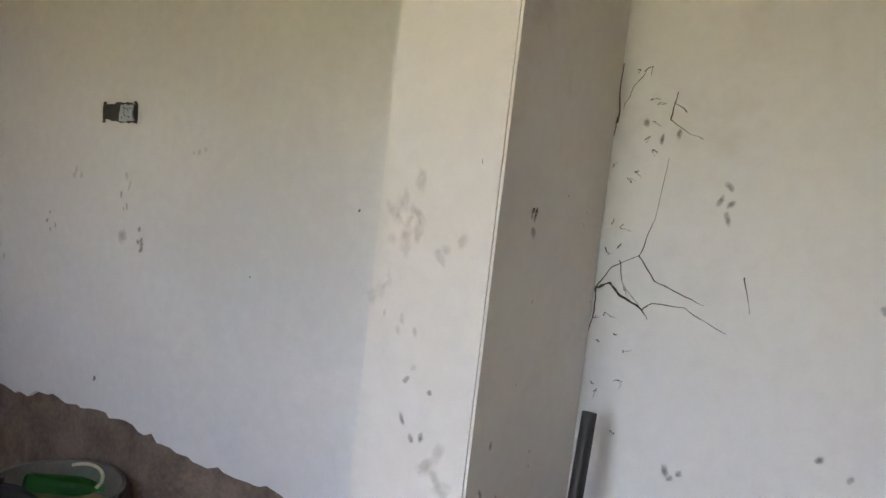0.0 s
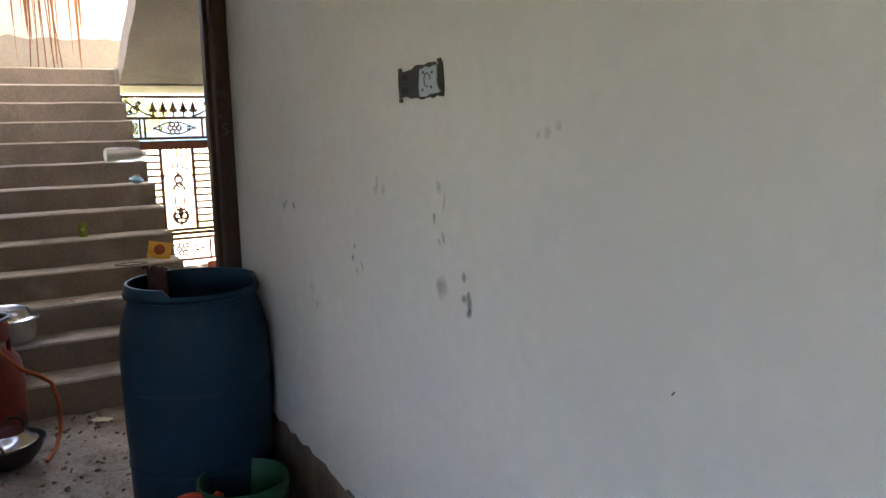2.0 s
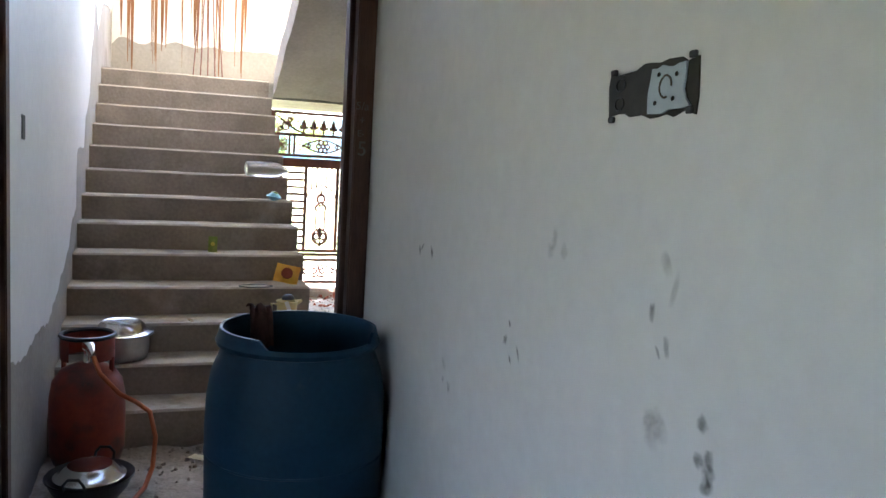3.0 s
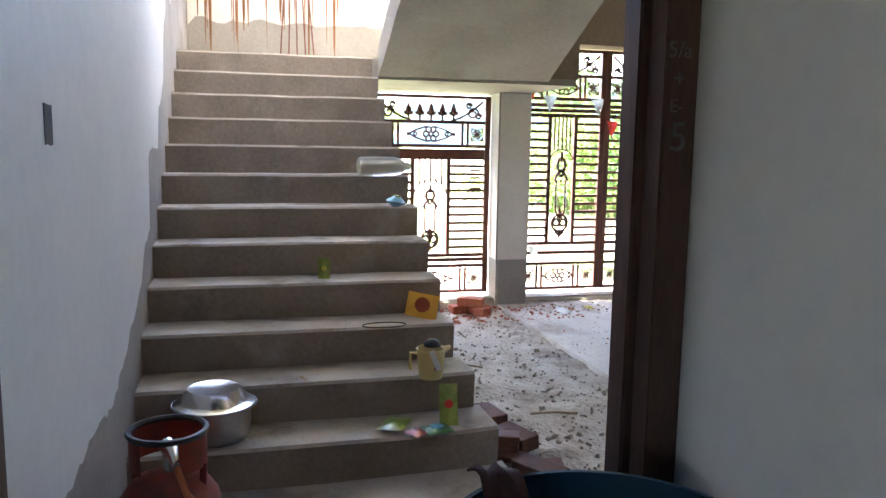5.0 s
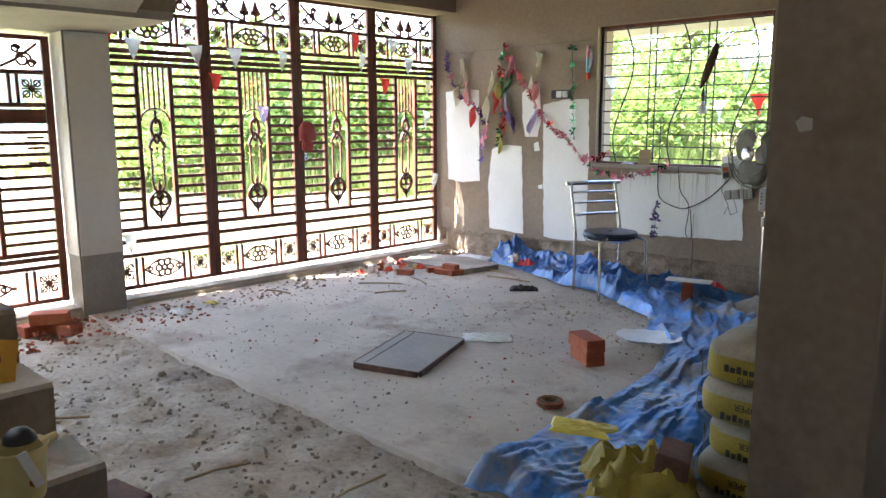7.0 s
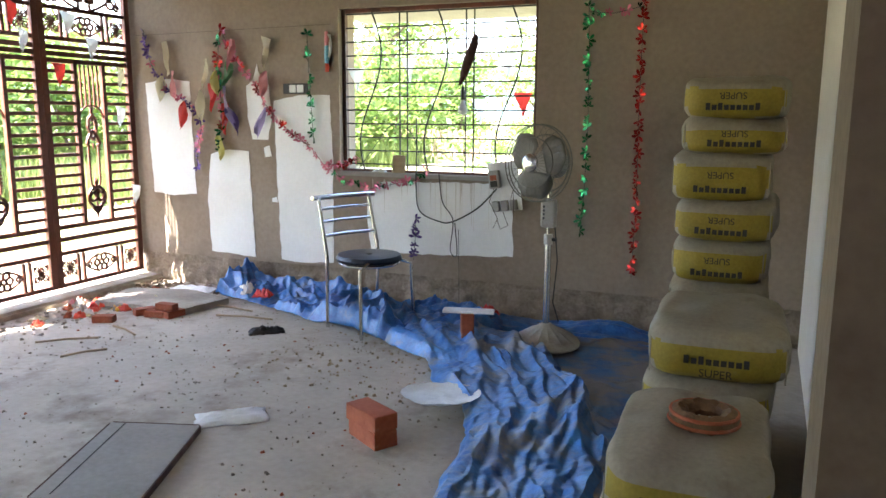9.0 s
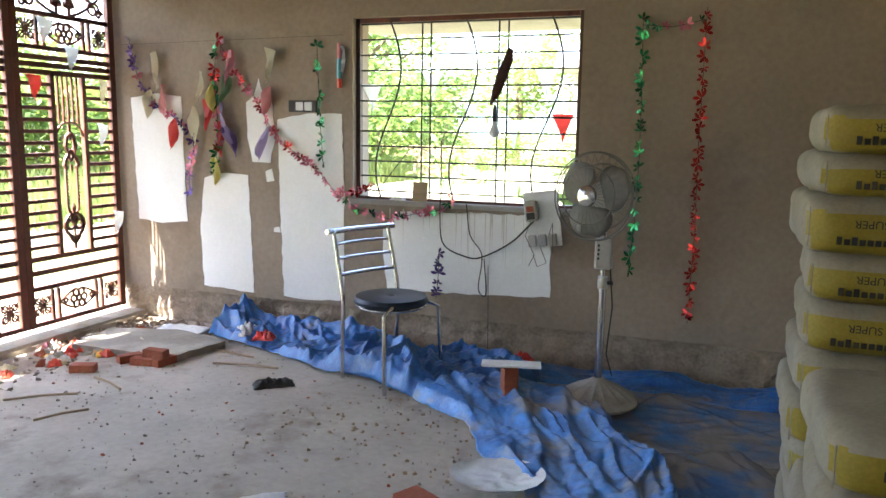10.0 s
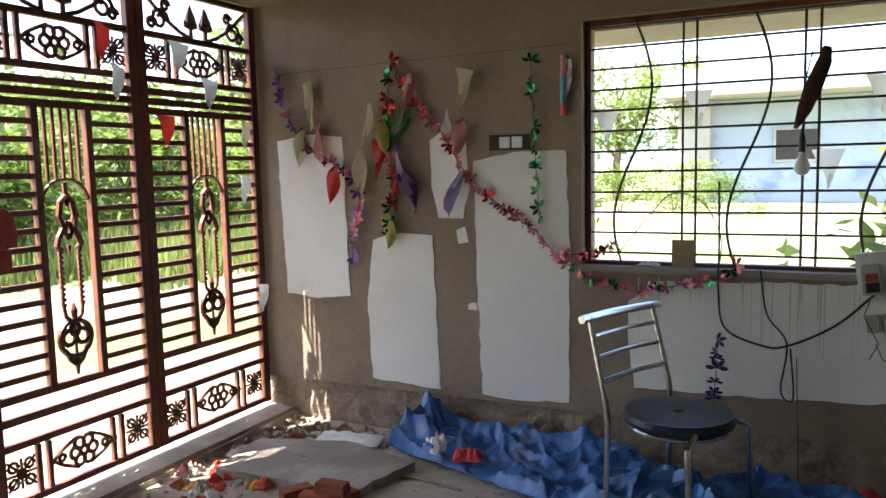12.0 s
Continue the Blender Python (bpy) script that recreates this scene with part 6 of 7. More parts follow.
garland("violet tinsel garland drooping on the wall by the gate", [(-9.31, 2.02), (-9.25, 1.76), (-9.12, 1.57), (-8.92, 1.46), (-8.80, 1.38), (-8.78, 1.26), (-8.82, 1.13), (-8.84, 0.95)], (FOIL_V, FOIL_V, FOIL_P), 0.035, 0.035, YW - 0.03, 1)
garland("red and green tinsel bunch hanging on the wall", [(-8.56, 2.00), (-8.59, 1.79), (-8.58, 1.58), (-8.57, 1.35), (-8.61, 1.08)], (FOIL_R, FOIL_G, FOIL_P), 0.035, 0.04, YW - 0.035, 2)
garland("pink tinsel garland sagging towards the window", [(-8.55, 1.98), (-8.42, 1.75), (-8.26, 1.60), (-8.19, 1.46), (-8.08, 1.33), (-7.93, 1.22), (-7.78, 1.12), (-7.68, 1.01), (-7.48, 1.02), (-7.38, 1.07)], (FOIL_P, FOIL_P, FOIL_R), 0.03, 0.033, YW - 0.03, 3)
garland("pink and green tinsel garland hanging below the sill", [(-7.68, 1.00), (-7.5, 0.90), (-7.29, 0.85), (-7.11, 0.89), (-6.92, 0.93), (-6.86, 1.0)], (FOIL_P, FOIL_G, FOIL_P), 0.035, 0.035, YW - 0.035, 4)
garland("short green tinsel garland hanging straight down", [(-7.80, 1.97), (-7.79, 1.70), (-7.78, 1.45), (-7.76, 1.16)], (FOIL_G,), 0.055, 0.035, YW - 0.03, 5)
garland("long green tinsel garland hanging beside the window", [(-5.77, 2.06), (-5.76, 1.75), (-5.75, 1.32), (-5.76, 0.88), (-5.78, 0.62)], (FOIL_G,), 0.062, 0.036, YW - 0.035, 6)
garland("long red tinsel garland hanging beside the window", [(-5.44, 2.08), (-5.44, 1.74), (-5.44, 1.32), (-5.43, 0.89), (-5.44, 0.36)], (FOIL_R,), 0.055, 0.036, YW - 0.035, 7)
garland("gold and green tinsel strung between two garlands", [(-5.77, 2.0), (-5.61, 1.985), (-5.44, 2.02)], (FOIL_G, FOIL_P), 0.05, 0.03, YW - 0.03, 8)
garland("short violet tinsel hanging from a cable", [(-6.94, 0.68), (-6.94, 0.54), (-6.955, 0.36)], (FOIL_V,), 0.045, 0.04, YW - 0.04, 9)


# ---- paper and film flags ----
def thin(name, colour):
    """Thin film that lets part of the light through."""
    m = bpy.data.materials.new(name)
    m.use_nodes = True
    n, l = m.node_tree.nodes, m.node_tree.links
    tl, mx = n.new("ShaderNodeBsdfTranslucent"), n.new("ShaderNodeMixShader")
    ns, rp = n.new("ShaderNodeTexNoise"), n.new("ShaderNodeValToRGB")
    ns.inputs["Scale"].default_value = 18
    rp.color_ramp.elements[0].color = (*[c * 0.82 for c in colour], 1)
    rp.color_ramp.elements[1].color = (*colour, 1)
    l.new(ns.outputs[0], rp.inputs[0])
    l.new(rp.outputs[0], tl.inputs[0])
    l.new(rp.outputs[0], n["Principled BSDF"].inputs["Base Color"])
    n["Principled BSDF"].inputs["Roughness"].default_value = 0.5
    mx.inputs[0].default_value = 0.5
    l.new(n["Principled BSDF"].outputs[0], mx.inputs[1])
    l.new(tl.outputs[0], mx.inputs[2])
    l.new(mx.outputs[0], n["Material Output"].inputs[0])
    return m


THIN = {m.name: thin("thin_" + m.name, c) for m, c in ((WPLAST, (0.72, 0.72, 0.70)), (PAPER, (0.62, 0.56, 0.38)), (FRED, (0.65, 0.05, 0.04)), (FPINK, (0.60, 0.24, 0.25)), (FPURP, (0.36, 0.29, 0.50)), (FGREEN, (0.10, 0.22, 0.09)), (YELW, (0.55, 0.48, 0.14)), (FOIL_V, (0.12, 0.07, 0.22)))}

def flag(m, w, h, mat, label, tri=True, group="bunting flags"):
    e = thing("paper_flag", m, label, "flag", group)
    bm, n = bmesh.new(), 5
    rows = []
    for i in range(n + 1):
        f = i / n
        hw = w / 2 * ((1 - f) if tri else (min(1, 0.25 + 2.2 * f) * (1 - f) ** 0.8 + 0.06))
        rows.append([bm.verts.new((u * hw + (0.0 if tri else 0.16) * w * math.sin(4 * f + w * 90 + h * 70 + u), 0.014 * math.sin(5 * f + u * 2.5 + h * 40), -h * f * (1 + 0.08 * u))) for u in (-1, -0.3, 0.3, 1)])
    for a, b in zip(rows, rows[1:]):
        for j in range(3):
            bm.faces.new((a[j], a[j + 1], b[j + 1], b[j]))
    part("sheet", bm, mat, e, "", True)
    return e


for x, z, w, h, mt, tri, lb in ((-9.10, 1.92, 0.12, 0.26, PAPER, True, "cream paper kite flag on the wall"), (-8.13, 1.92, 0.14, 0.22, PAPER, True, "cream paper kite flag on the wall"), (-8.17, 1.42, 0.13, 0.24, FPURP, False, "lilac film flag on the wall"),
                                (-9.02, 1.70, 0.15, 0.22, FPINK, False, "faded pink film flag on the wall"), (-9.12, 1.66, 0.10, 0.22, PAPER, False, "cream film flag on the wall"), (-8.90, 1.46, 0.10, 0.22, FRED, False, "red film flag on the wall"),
                                (-8.65, 1.60, 0.13, 0.22, FRED, False, "red film flag in a bunch"), (-8.55, 1.45, 0.12, 0.24, FRED, False, "red film flag in a bunch"), (-8.53, 1.58, 0.10, 0.2, FPURP, False, "lilac film flag in a bunch"), (-8.48, 1.75, 0.13, 0.22, FGREEN, False, "dull green film flag in a bunch"),
                                (-8.68, 1.78, 0.11, 0.24, PAPER, False, "cream film flag in a bunch"), (-8.50, 1.42, 0.11, 0.22, FOIL_V, False, "violet film flag in a bunch"), (-8.58, 1.20, 0.12, 0.2, YELW, False, "yellow-green film flag in a bunch"), (-8.60, 1.70, 0.10, 0.2, YELW, False, "yellow film flag in a bunch"),
                                (-8.44, 1.92, 0.10, 0.26, FPINK, False, "pink film flag on the wall"), (-8.14, 1.68, 0.11, 0.2, FPINK, False, "pink film flag on the wall"), (-8.75, 1.55, 0.12, 0.28, PAPER, False, "cream film flag in a bunch")):
    flag(pose(x, YW - 0.05 + random.uniform(-0.012, 0.012), z, random.uniform(-8, 8), random.uniform(-25, 25), random.uniform(-45, 45)), w * 0.95, h * 0.95, THIN[mt.name], lb, tri, "film flags on the wall")
for y, z, mt, lb in ((4.49, 1.92, WPLAST, "white"), (4.97, 1.90, WPLAST, "white"), (5.13, 1.70, FRED, "red"), (5.31, 1.90, WPLAST, "white"), (5.76, 1.90, WPLAST, "white"), (6.55, 2.10, FRED, "red"), (6.62, 1.93, WPLAST, "white"), (6.89, 1.72, FRED, "red"), (7.20, 1.92, WPLAST, "white"),
                     (7.46, 1.72, PAPER, "cream"), (7.44, 1.42, WPLAST, "white"), (7.55, 0.80, WPLAST, "white"), (4.37, 0.52, WPLAST, "white"), (4.30, 1.98, FRED, "red"), (7.0, 2.08, WPLAST, "white"), (5.55, 1.45, FPURP, "lilac")):
    flag(pose(-9.40, y, z, 0, random.uniform(-10, 10), 90 + random.uniform(-15, 15)), 0.13, 0.15, THIN[mt.name], lb + " triangular bunting flag hanging at the gate", True, "bunting flags at the gate")
for x, z, mt, lb in ((-6.22, 1.52, FRED, "red"), (-7.47, 1.70, WPLAST, "white"), (-7.05, 1.76, WPLAST, "white"), (-6.33, 1.78, WPLAST, "white"), (-6.52, 1.48, WPLAST, "white")):
    flag(pose(x, YW + 0.10, z, 0, 0, random.uniform(-15, 15)), 0.13, 0.16, THIN[mt.name], lb + " triangular bunting flag hanging at the window", True, "bunting flags at the window")
ln = thing("string_line", Matrix(), "thin string along the wall for decorations", "string")
part("string", tube(bmesh.new(), [(-9.4, YW - 0.012, 1.98), (-8.55, YW - 0.012, 1.99), (-7.62, YW - 0.012, 2.0)], 0.0018, 4), GRIME, ln)
ts = thing("tassel", pose(-7.645, YW - 0.02, 1.95), "hanging tassel of red, white, blue and orange film", "tassel")
for z0, z1, mt, r in ((0, -0.10, FPINK, 0.018), (-0.09, -0.22, CYAN, 0.020), (-0.215, -0.28, CORAL, 0.016)):
    part("band", tube(bmesh.new(), [(0, 0, z0), (0.004, 0, (z0 + z1) / 2), (0, 0, z1)], [r * 0.7, r, r * 0.8], 7), mt, ts)
flag(pose(-7.615, YW - 0.022, 1.93, 0, 5, 0), 0.05, 0.2, WPLAST, "white film strip beside the tassel", False, "")

# ---- switch plate, meter board, cables, bulb, cap ----
sp = thing("switch_plate", pose(-7.925, YW, 1.555), "open black switch box with two white switches", "switch box")
part("box", rbox(0.21, 0.012, 0.075, 0.002, 1, pose(0, -0.002, -0.037)), BLACK, sp)
for u in (-0.02, 0.045):
    part("switch", rbox(0.055, 0.010, 0.055, 0.003, 1, pose(u, -0.012, -0.027)), WPLAST, sp)
mb = thing("meter_board", pose(-6.29, YW - 0.03, 0.90, 0, -8, 0), "white plastic meter board with meter, fuses and loose wires", "meter board")
part("board", rbox(0.21, 0.012, 0.33, 0.006, 2, pose(0, 0, -0.16)), WPLAST, mb)
part("meter", rbox(0.075, 0.05, 0.12, 0.010, 3, pose(-0.055, -0.032, 0.0)), DUSTY, mb, "small grey meter with a red window")
part("meter_window", rbox(0.045, 0.004, 0.035, 0.002, 1, pose(-0.055, -0.059, 0.055)), BRICK, mb)
part("meter_base", rbox(0.05, 0.004, 0.04, 0.002, 1, pose(-0.055, -0.059, 0.012)), INK_SHADE, mb)
for k in range(3):
    part("fuse", rbox(0.048, 0.035, 0.07, 0.006, 2, pose(-0.07 + 0.062 * k, -0.022, -0.155)), DUSTY, mb)
for k, pts in enumerate(([(-0.06, -0.05, 0), (-0.10, -0.06, -0.08), (-0.06, -0.05, -0.2), (-0.10, -0.05, -0.26)], [(0.03, -0.03, -0.1), (0.07, -0.05, -0.02), (0.05, -0.04, -0.2)], [(-0.02, -0.04, -0.16), (0.01, -0.06, -0.25), (-0.05, -0.05, -0.27), (-0.07, -0.04, -0.2)])):
    part("wire", tube(bmesh.new(), pts, 0.0025, 5), GRIME, mb)


def slack(pts, k=6):
    """A smooth line through the points."""
    q = [Vector(p) for p in pts]
    q = [2 * q[0] - q[1]] + q + [2 * q[-1] - q[-2]]
    out = []
    for a, b, c, d in zip(q, q[1:], q[2:], q[3:]):
        for i in range(k):
            t = i / k
            out.append(0.5 * (2 * b + (c - a) * t + (2 * a - 5 * b + 4 * c - d) * t ** 2 + (3 * b - a - 3 * c + d) * t ** 3))
    return out + [q[-2]]


def cable(label, pts, r=0.004):
    pts = slack(pts)
    e = thing("cable", Matrix(), label, "cable")
    part("cable", tube(bmesh.new(), pts, r, 6), BLACK, e, "", True)


cable("black cable looping from the window to the meter board", [(-6.945, YW - 0.01, 1.35), (-6.94, YW - 0.02, 1.07), (-6.94, YW - 0.03, 0.88), (-6.91, YW - 0.035, 0.71), (-6.76, YW - 0.04, 0.645), (-6.66, YW - 0.04, 0.65), (-6.48, YW - 0.045, 0.75), (-6.34, YW - 0.05, 0.89)], 0.005)
cable("thin cable hanging from the sill to the floor", [(-6.77, YW - 0.025, 0.97), (-6.74, YW - 0.03, 0.78), (-6.66, YW - 0.035, 0.66), (-6.68, YW - 0.03, 0.45), (-6.63, YW - 0.03, 0.42), (-6.645, YW - 0.035, 0.64)])
cable("thin pale wire hanging to the floor", [(-6.62, YW - 0.03, 0.60), (-6.61, YW - 0.04, 0.3), (-6.6, YW - 0.06, 0.06)], 0.002)
cable("bent wire loop at the window", [(-7.42, YW + 0.03, 0.99), (-7.25, YW + 0.03, 1.2), (-7.15, YW + 0.03, 1.30), (-7.02, YW + 0.03, 1.26), (-6.94, YW + 0.01, 1.12), (-6.935, YW - 0.015, 1.0)], 0.0025)
bl_ = thing("hanging_bulb", pose(-6.62, YW + 0.03, 1.47), "dead light bulb hanging from a holder at the window", "bulb")
part("holder", tube(bmesh.new(), [(0, 0, 0.10), (0, 0, 0.05), (0, 0, 0.0)], [0.006, 0.016, 0.014], 10), BLACK, bl_, "", True)
part("glass", lathe(bmesh.new(), [(0.013, 0.0), (0.016, -0.02), (0.030, -0.05), (0.032, -0.07), (0.022, -0.09), (0, -0.098)], 18), WPLAST, bl_, "frosted glass", True)
part("flex", tube(bmesh.new(), [(0, 0, 0.10), (-0.015, 0.02, 0.2), (0.03, 0.03, 0.42)], 0.003, 5), BLACK, bl_)
rg_ = thing("dark_cloth", pose(-6.575, YW + 0.04, 1.90), "dark maroon cloth tied to the window grille", "cloth")
bm = bmesh.new()
tube(bm, [(0.04, 0, 0.0), (0.03, 0, -0.06), (-0.01, 0, -0.16), (-0.04, 0, -0.25), (-0.075, 0, -0.33)], [0.018, 0.03, 0.034, 0.028, 0.008], 9)
for v in bm.verts:
    v.co.y *= 0.5
    v.co += 0.006 * Vector((noise.noise(v.co * 20), 0, noise.noise(v.co * 25)))
part("cloth", bm, MAROON, rg_, "", True)
cd = thing("card", pose(-7.10, YW + 0.02, WZ0, -10, 0, 4), "small brown card standing on the window sill", "card")
part("card", rbox(0.10, 0.004, 0.125, 0.001, 1), WOODL, cd)
film("white_scrap", pose(-7.25, YW + 0.02, WZ0, 0, 0, 0), 0.10, 0.04, 0.025, WPLAST, "white plastic scrap on the window sill", "scrap", 3)
cap = thing("cap", pose(XG + 0.06, 6.0, 1.22), "faded red cap hung on the gate", "cap")
bm = bmesh.new()
lathe(bm, [(0, 0.11), (0.05, 0.10), (0.078, 0.06), (0.085, 0.0), (0.082, -0.06)], 18)
for v in bm.verts:
    v.co.x *= 0.5
    v.co += 0.008 * Vector((0, noise.noise(v.co * 14), noise.noise(v.co * 12)))
part("crown", bm, CAPM, cap, "", True)
bm = bmesh.new()
box(bm, -0.015, -0.06, -0.15, 0.03, 0.05, -0.055)
bmesh.ops.bevel(bm, geom=bm.edges[:], offset=0.014, segments=2, affect="EDGES")
part("peak", bm, CAPM, cap, "", True)
lk = thing("padlock", pose(XG + 0.03, 6.0, 0.99), "steel padlock on the gate", "padlock")
part("body", rbox(0.014, 0.045, 0.045, 0.006, 2), STEEL, lk, "", True)
part("shackle", tube(bmesh.new(), [(0, -0.014, 0.04), (0, -0.013, 0.065), (0, 0.013, 0.065), (0, 0.014, 0.04)], 0.004, 6), STEEL, lk)
for z, y in ((1.22, 3.80), (1.15, 3.80), (1.05, 3.80)):
    lt = thing("gate_bolt", pose(XG + 0.03, y, z), "dark iron bolt on the wicket gate", "bolt", "wicket gate bolts")
    part("bolt", rbox(0.02, 0.11, 0.018, 0.003, 1), IRON, lt)

# ---- wall scar on the hall pillar ----
part("putty_patch", (lambda bm: (sheet(bm, ragged([(-4.54, 1.33), (-4.525, 1.342), (-4.50, 1.338), (-4.502, 1.312), (-4.53, 1.305)], 0.015, 0.005, 9), 3.897, 3.899), bm)[1])(bmesh.new()), GREY, wall_bags, "pale putty scar")

# ---- rubble and crumbs on the floors ----
def crumbs(name, label, n, area, size, mat, z, seed, clump=0.0):
    rr = random.Random(seed)
    verts, faces = [], []
    for _ in range(n):
        x, y = rr.uniform(area[0], area[1]), rr.uniform(area[2], area[3])
        if clump and noise.noise((x * 2.2, y * 2.2, seed)) < clump:
            continue
        s = size * rr.uniform(0.3, 1.0) ** 2 * 1.6
        b = len(verts)
        a = rr.uniform(0, 6.28)
        for k in range(4):
            q = a + k * 1.57 + rr.uniform(-0.4, 0.4)
            verts.append((x + s * math.cos(q) * rr.uniform(0.6, 1.2), y + s * math.sin(q) * rr.uniform(0.6, 1.2), z - 0.003))
        for k in range(4):
            v = verts[b + k]
            verts.append((x + 0.6 * (v[0] - x), y + 0.6 * (v[1] - y), z + s * rr.uniform(0.3, 0.8)))
        faces += [(b + 4, b + 5, b + 6, b + 7)] + [(b + k, b + (k + 1) % 4, b + 4 + (k + 1) % 4, b + 4 + k) for k in range(4)]
    me = bpy.data.meshes.new(name)
    me.from_pydata(verts, [], faces)
    me.materials.append(mat)
    return tagged(new(name, me), label, "rubble", "", "stuff")


crumbs("rubble", "loose earth clods and chips on the rough strip", 3400, (-9.2, -3.8, 1.35, 4.0), 0.011, DIRT, -0.025, 1)
crumbs("rubble", "brick and cement chips on the rough strip", 260, (-9.2, -4.2, 2.7, 4.05), 0.020, DIRT, -0.025, 2, -0.05)
crumbs("crumbs", "dust crumbs scattered on the concrete floor", 900, (-9.1, -4.7, 4.0, 7.5), 0.008, DIRT, 0.0, 3, -0.1)
crumbs("crumbs", "brick crumbs scattered on the concrete floor", 160, (-8.9, -5.4, 4.1, 7.3), 0.009, BRICK, 0.0, 4)
crumbs("crumbs", "dark crumbs by the pillar and gate sill", 260, (-9.2, -8.6, 3.2, 4.6), 0.016, BRICK, 0.0, 5)
crumbs("crumbs", "crumbs and clods along the gate sill", 500, (-9.25, -8.8, 4.2, 7.5), 0.014, DIRT, 0.0, 6)
crumbs("rubble", "fallen plaster lumps along the window wall", 420, (-9.3, -4.6, 7.42, 7.66), 0.022, PLINTH, 0.004, 8, -0.15)
crumbs("rubble", "mortar and brick lumps in the corner by the gate", 240, (-9.28, -8.75, 6.9, 7.62), 0.024, PLINTH, 0.004, 9)
crumbs("crumbs", "fine grit scattered over the concrete floor", 2600, (-9.1, -4.7, 4.0, 7.5), 0.005, RUBBLE, 0.002, 10, -0.2)
crumbs("crumbs", "dry straw-coloured chips on the concrete floor", 300, (-7.3, -5.9, 5.9, 7.0), 0.009, WOODL, 0.002, 11, 0.0)
crumbs("crumbs", "grit on the room floor along the wall", 700, (-3.7, -1.2, 1.3, 2.4), 0.010, DIRT, 0.0, 7)

# ---- outside ----
def leaf_material(name, c1, c2, glow):
    """Thin leaves: part of the sunlight comes through, yellower than what they reflect."""
    m = material(name, c1, c2, 0.55, 1.5, 12, 0.0)
    n, l = m.node_tree.nodes, m.node_tree.links
    tr, mx = n.new("ShaderNodeBsdfTranslucent"), n.new("ShaderNodeMixShader")
    tr.inputs["Color"].default_value = (*glow, 1)
    mx.inputs[0].default_value = 0.5
    l.new(n["Principled BSDF"].outputs[0], mx.inputs[1])
    l.new(tr.outputs[0], mx.inputs[2])
    l.new(mx.outputs[0], n["Material Output"].inputs[0])
    return m


LEAF = leaf_material("leaf_green", (0.09, 0.15, 0.025), (0.16, 0.22, 0.05), (0.21, 0.28, 0.08))
LEAFD = leaf_material("leaf_dark", (0.05, 0.10, 0.02), (0.10, 0.15, 0.035), (0.17, 0.25, 0.05))
BARK = material("bark", (0.10, 0.07, 0.045), (0.17, 0.12, 0.08), 0.95, 6, 40, 0.6)
PALEBLUE = material("pale_blue_wall", (0.28, 0.345, 0.45), (0.33, 0.40, 0.50), 0.8, 0.8, 10, 0.1, stain=(0.18, 0.26, 0.38), stain_scale=0.5)
CONCG = material("weathered_concrete", (0.32, 0.31, 0.29), (0.42, 0.41, 0.38), 0.9, 0.8, 10, 0.2)
HILL = material("hazy_hill", (0.22, 0.32, 0.34), (0.27, 0.37, 0.38), 1.0, 0.02, 0.2, 0.0)


def leaves(n, rx, rz, cz, size, seed, mat, flat=0.0):
    rr = random.Random(seed)
    verts, faces = [], []
    clumps = [(rr.gauss(0, 0.5), rr.gauss(0, 0.5), rr.uniform(-0.8, 0.9)) for _ in range(16)]
    for _ in range(n):
        c = rr.choice(clumps)
        p = Vector((rx * (c[0] + rr.gauss(0, 0.22)), rx * (c[1] + rr.gauss(0, 0.22)), max(0.05, cz + rz * (c[2] + rr.gauss(0, 0.2)))))
        u = Vector((rr.gauss(0, 1), rr.gauss(0, 1), rr.gauss(0, 0.6))).normalized()
        w = u.orthogonal().normalized()
        w = (w + 0.6 * Vector((rr.gauss(0, 1), rr.gauss(0, 1), rr.gauss(0, 1)))).normalized()
        s = size * rr.uniform(0.6, 1.3)
        b = len(verts)
        verts += [tuple(p - u * s), tuple(p + w * s * 0.4), tuple(p + u * s), tuple(p - w * s * 0.4)]
        faces.append((b, b + 1, b + 2, b + 3))
    me = bpy.data.meshes.new("crown")
    me.from_pydata(verts, [], faces)
    me.materials.append(mat)
    return me


def tree(m, h, seed, mat, label):
    e = thing("tree", m, label, "tree", "trees beyond the yard")
    rr = random.Random(seed)
    part("trunk", tube(bmesh.new(), [(0, 0, -0.2), (0.05 * h * 0.3, 0, h * 0.25), (0.02 * h, 0.03 * h, h * 0.5), (0, 0, h * 0.8)], [0.035 * h, 0.026 * h, 0.018 * h, 0.006 * h], 8), BARK, e, "", True)
    for k in range(6):
        a, z = k * 1.1 + rr.random(), h * rr.uniform(0.3, 0.6)
        l = h * rr.uniform(0.2, 0.32)
        part("limb", tube(bmesh.new(), [(0, 0, z), (l * 0.5 * math.cos(a), l * 0.5 * math.sin(a), z + l * 0.5), (l * math.cos(a), l * math.sin(a), z + l * 0.8)], [0.012 * h, 0.009 * h, 0.004 * h], 6), BARK, e)
    part("crown", leaves(3600, h * 0.34, h * 0.30, h * 0.66, 0.022 * h, seed, mat), mat, e)
    return e


def shrub(m, r, h, seed, mat, label, n=1600, size=0.09):
    e = thing("shrub", m, label, "shrub", "shrubs beyond the yard")
    for k in range(4):
        part("stem", tube(bmesh.new(), [(0, 0, -0.15), (0.3 * r * math.cos(k * 1.6), 0.3 * r * math.sin(k * 1.6), h * 0.6)], [0.03, 0.012], 5), BARK, e)
    part("crown", leaves(n, r, h * 0.45, h * 0.5, size, seed, mat), mat, e)
    return e


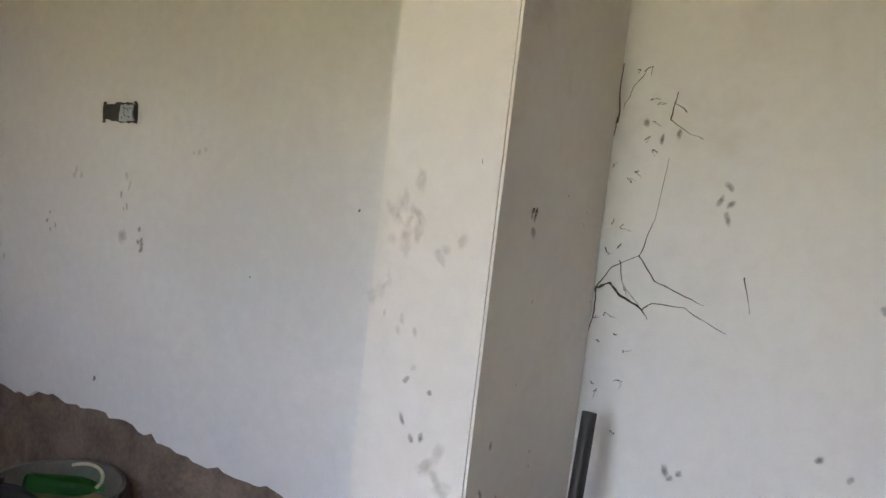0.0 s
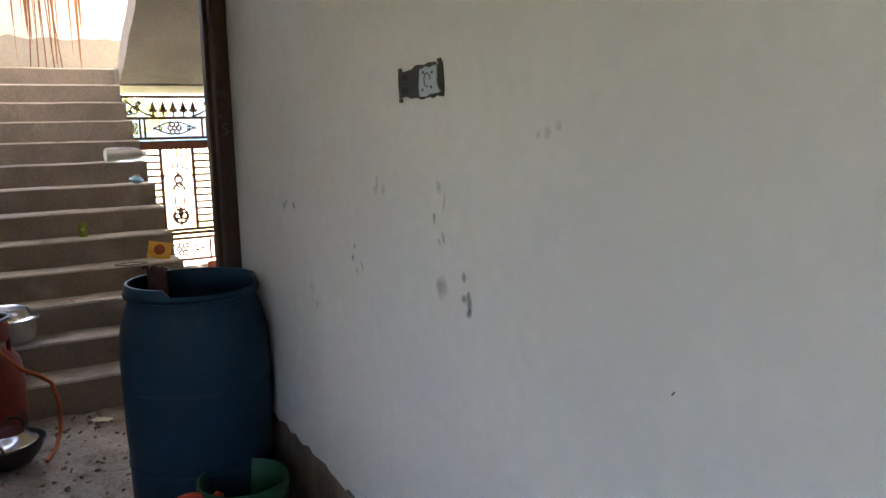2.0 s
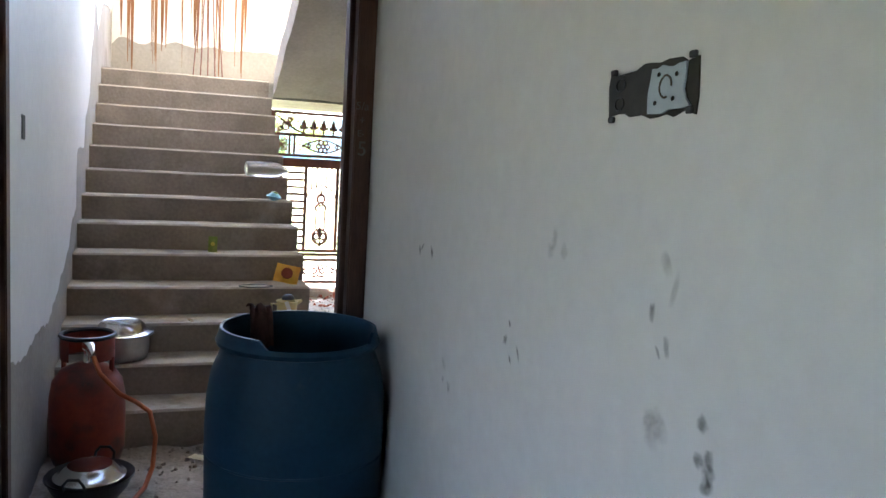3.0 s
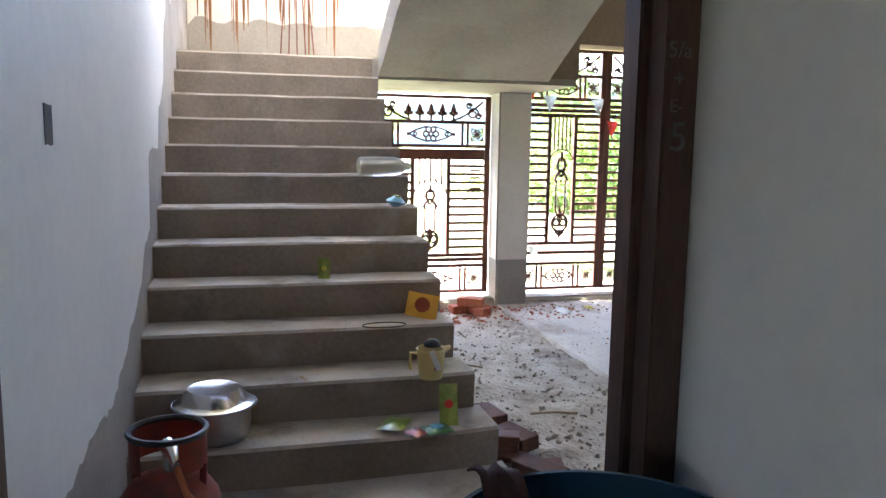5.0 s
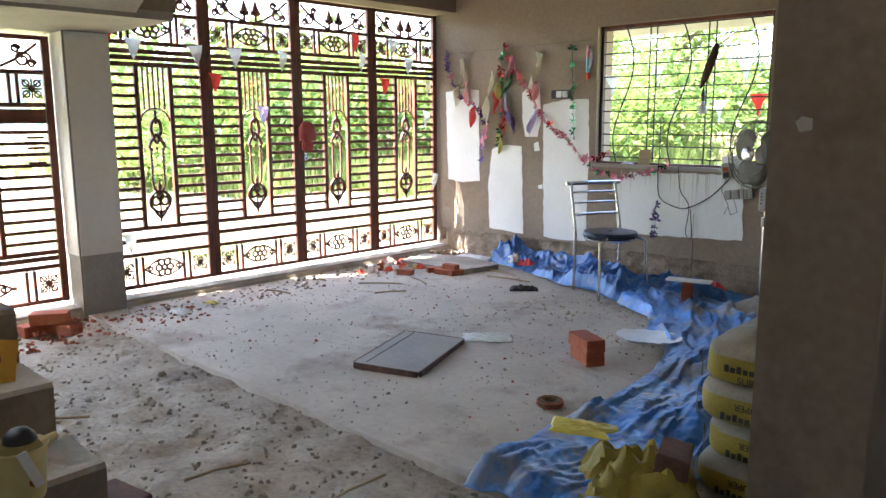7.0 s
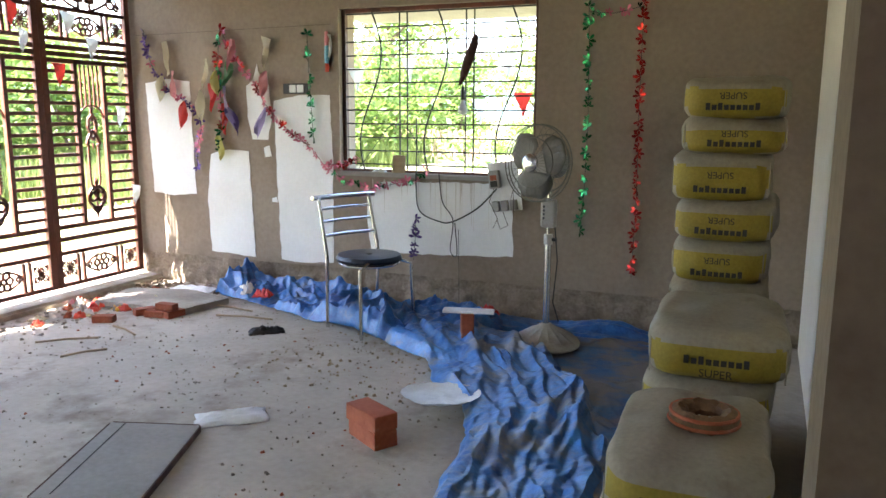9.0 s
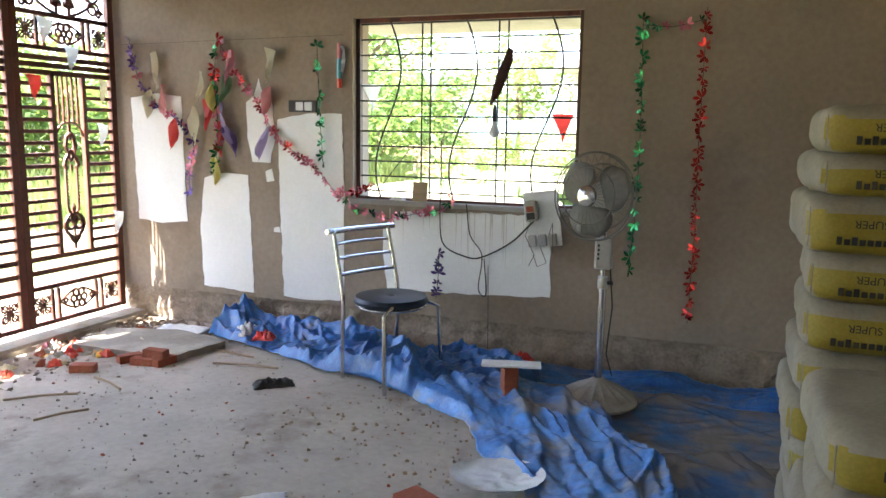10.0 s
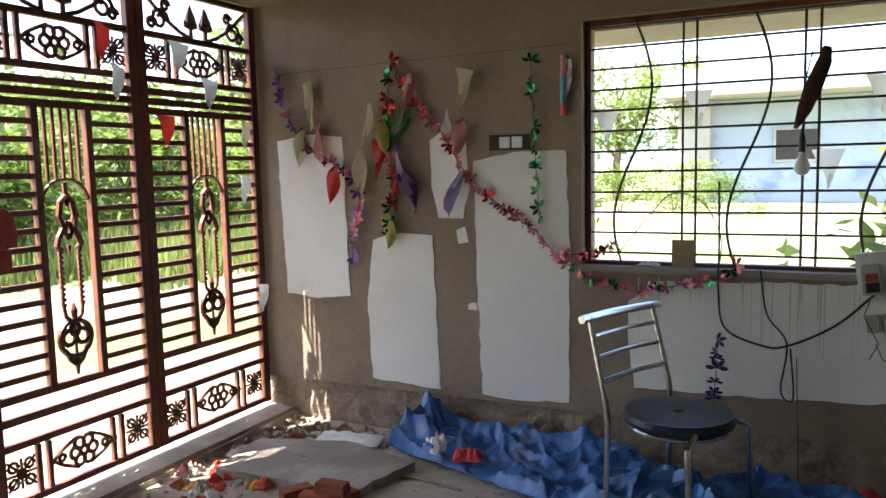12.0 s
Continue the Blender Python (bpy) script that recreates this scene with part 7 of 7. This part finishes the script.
t1 = tree(pose(-19, 31, -0.1), 7.5, 1, LEAF, "leafy green tree in bright sun beyond the yard")
t2 = tree(pose(-24, 26, -0.1), 8.0, 2, LEAFD, "tall dense green tree beyond the yard")
rnd = random.Random(77)
for k, (x, y, s) in enumerate(((-14.5, 37, 0.8), (-16.5, 33, 0.55), (-22, 34, 0.7), (-28, 30, 0.7), (-30, 22, 0.55), (-31, 14, 0.62), (-33, 6, 0.55), (-30, -1, 0.6), (-34, -8, 0.7), (-27, 19, 0.5), (-12.5, 44, 0.9), (-36, 26, 0.8))):
    copy_thing((t1, t2)[k % 2], pose(x, y, -0.1, 0, 0, rnd.uniform(0, 360)) @ Matrix.Scale(s, 4))
s1 = shrub(pose(-19.5, 9, -0.1), 1.9, 2.3, 5, LEAF, "bushy green shrub at the edge of the yard", 2600, 0.10)
s2 = shrub(pose(-20.5, 11.5, -0.1), 1.8, 2.6, 6, LEAFD, "dense dark green shrub at the edge of the yard", 2600, 0.10)
for k in range(22):
    y = 9.5 + k * 0.95
    x = -20 + rnd.uniform(-2.5, 1.5) + (0.25 * max(0, y - 16))
    copy_thing((s1, s2)[k % 2], pose(x, y, -0.1, 0, 0, rnd.uniform(0, 360)) @ Matrix.Scale(rnd.uniform(0.8, 1.5), 4))
for k in range(10):
    copy_thing((s1, s2)[k % 2], pose(-26 + k * 1.9 + rnd.uniform(-0.5, 0.5), 30 + rnd.uniform(-2, 4), -0.1, 0, 0, rnd.uniform(0, 360)) @ Matrix.Scale(rnd.uniform(0.45, 0.9), 4))
pl_ = shrub(pose(-6.30, 8.72, -0.1), 0.30, 1.42, 9, LEAF, "broad-leaved green plant close outside the window", 260, 0.085)
verts, faces = [], []
for k in range(26000):
    x, y = rnd.uniform(-27, -14.5), rnd.uniform(9.5, 27)
    if noise.noise((x * 0.35, y * 0.35, 3)) < -0.12 + 0.10 * (x + 15):
        continue
    h, a, w = rnd.uniform(0.25, 0.85), rnd.uniform(0, 6.28), rnd.uniform(0.012, 0.03)
    lx, ly = rnd.gauss(0, 0.2) * h, rnd.gauss(0, 0.2) * h
    c, q, b = w * math.cos(a), w * math.sin(a), len(verts)
    verts += [(x - c, y - q, -0.13), (x + c, y + q, -0.13), (x + 0.6 * c + 0.5 * lx, y + 0.6 * q + 0.5 * ly, -0.13 + 0.6 * h), (x + lx, y + ly, -0.13 + h)]
    faces += [(b, b + 1, b + 2), (b, b + 2, b + 3)]
me = bpy.data.meshes.new("tall_grass")
me.from_pydata(verts, [], faces)
me.materials.append(leaf_material("grass_blades", (0.09, 0.13, 0.03), (0.16, 0.19, 0.06), (0.22, 0.27, 0.08)))
tagged(new("tall_grass", me), "tall sunlit yellow-green grass beyond the gates", "grass", "", "stuff")
# pale blue house
hs_ = thing("house", pose(-11.7, 36, -0.12), "pale blue plastered house with a flat concrete roof", "house")
bm = bmesh.new()
box(bm, 1.2, 0, 0, 26, 9, 3.93)
part("wall", bm, PALEBLUE, hs_)
bm = bmesh.new()
box(bm, 0, -0.6, 0, 1.2, 9, 3.9)
part("porch_wall", bm, CONCG, hs_, "pale grey porch wall")
bm = bmesh.new()
box(bm, -0.4, -2.6, 3.95, 26.4, 9.4, 4.25)
part("roof", bm, CONCG, hs_)
bm = bmesh.new()
box(bm, -0.3, -2.5, 4.26, 26.2, -2.3, 4.9)
part("parapet", bm, PALEBLUE, hs_)
for x in (4.2, 9.0, 14.0):
    fr = part("window", rbox(1.6, 0.12, 1.3, 0.02, 1, pose(x, -0.05, 1.5)), CONCG, hs_)
    part("pane", rbox(1.4, 0.05, 1.1, 0.01, 1, pose(x, -0.13, 1.6)), BLACK, fr)
# low fence of the field
fc = thing("yard_fence", pose(-26, 27.5, -0.12), "low weathered paling fence along the yard", "fence")
pm = solid("paling", rbox(0.16, 0.03, 1.0, 0.01, 1), WOODL)
for k in range(64):
    part("paling", pm, WOODL, fc).location = (k * 0.2, 0.02 * math.sin(k), 0)
part("rail", rbox(13, 0.05, 0.06, 0.01, 1, pose(6.4, 0.05, 0.75)), WOODL, fc)
# far hills, the haze put into their colour
bm = bmesh.new()
pv = None
for k in range(61):
    a = radians(60 + k * 4)
    r = 420
    top = bm.verts.new((r * math.cos(a), r * math.sin(a), 26 + 16 * noise.noise((k * 0.16, 0, 0)) + 5 * noise.noise((k * 0.6, 2, 0))))
    low = bm.verts.new((r * math.cos(a), r * math.sin(a), -2))
    if pv:
        bm.faces.new((pv[1], low, top, pv[0]))
    pv = (top, low)
tagged(part("backdrop", bm, HILL), "hazy blue-green hills far away", "backdrop", "", "structure")
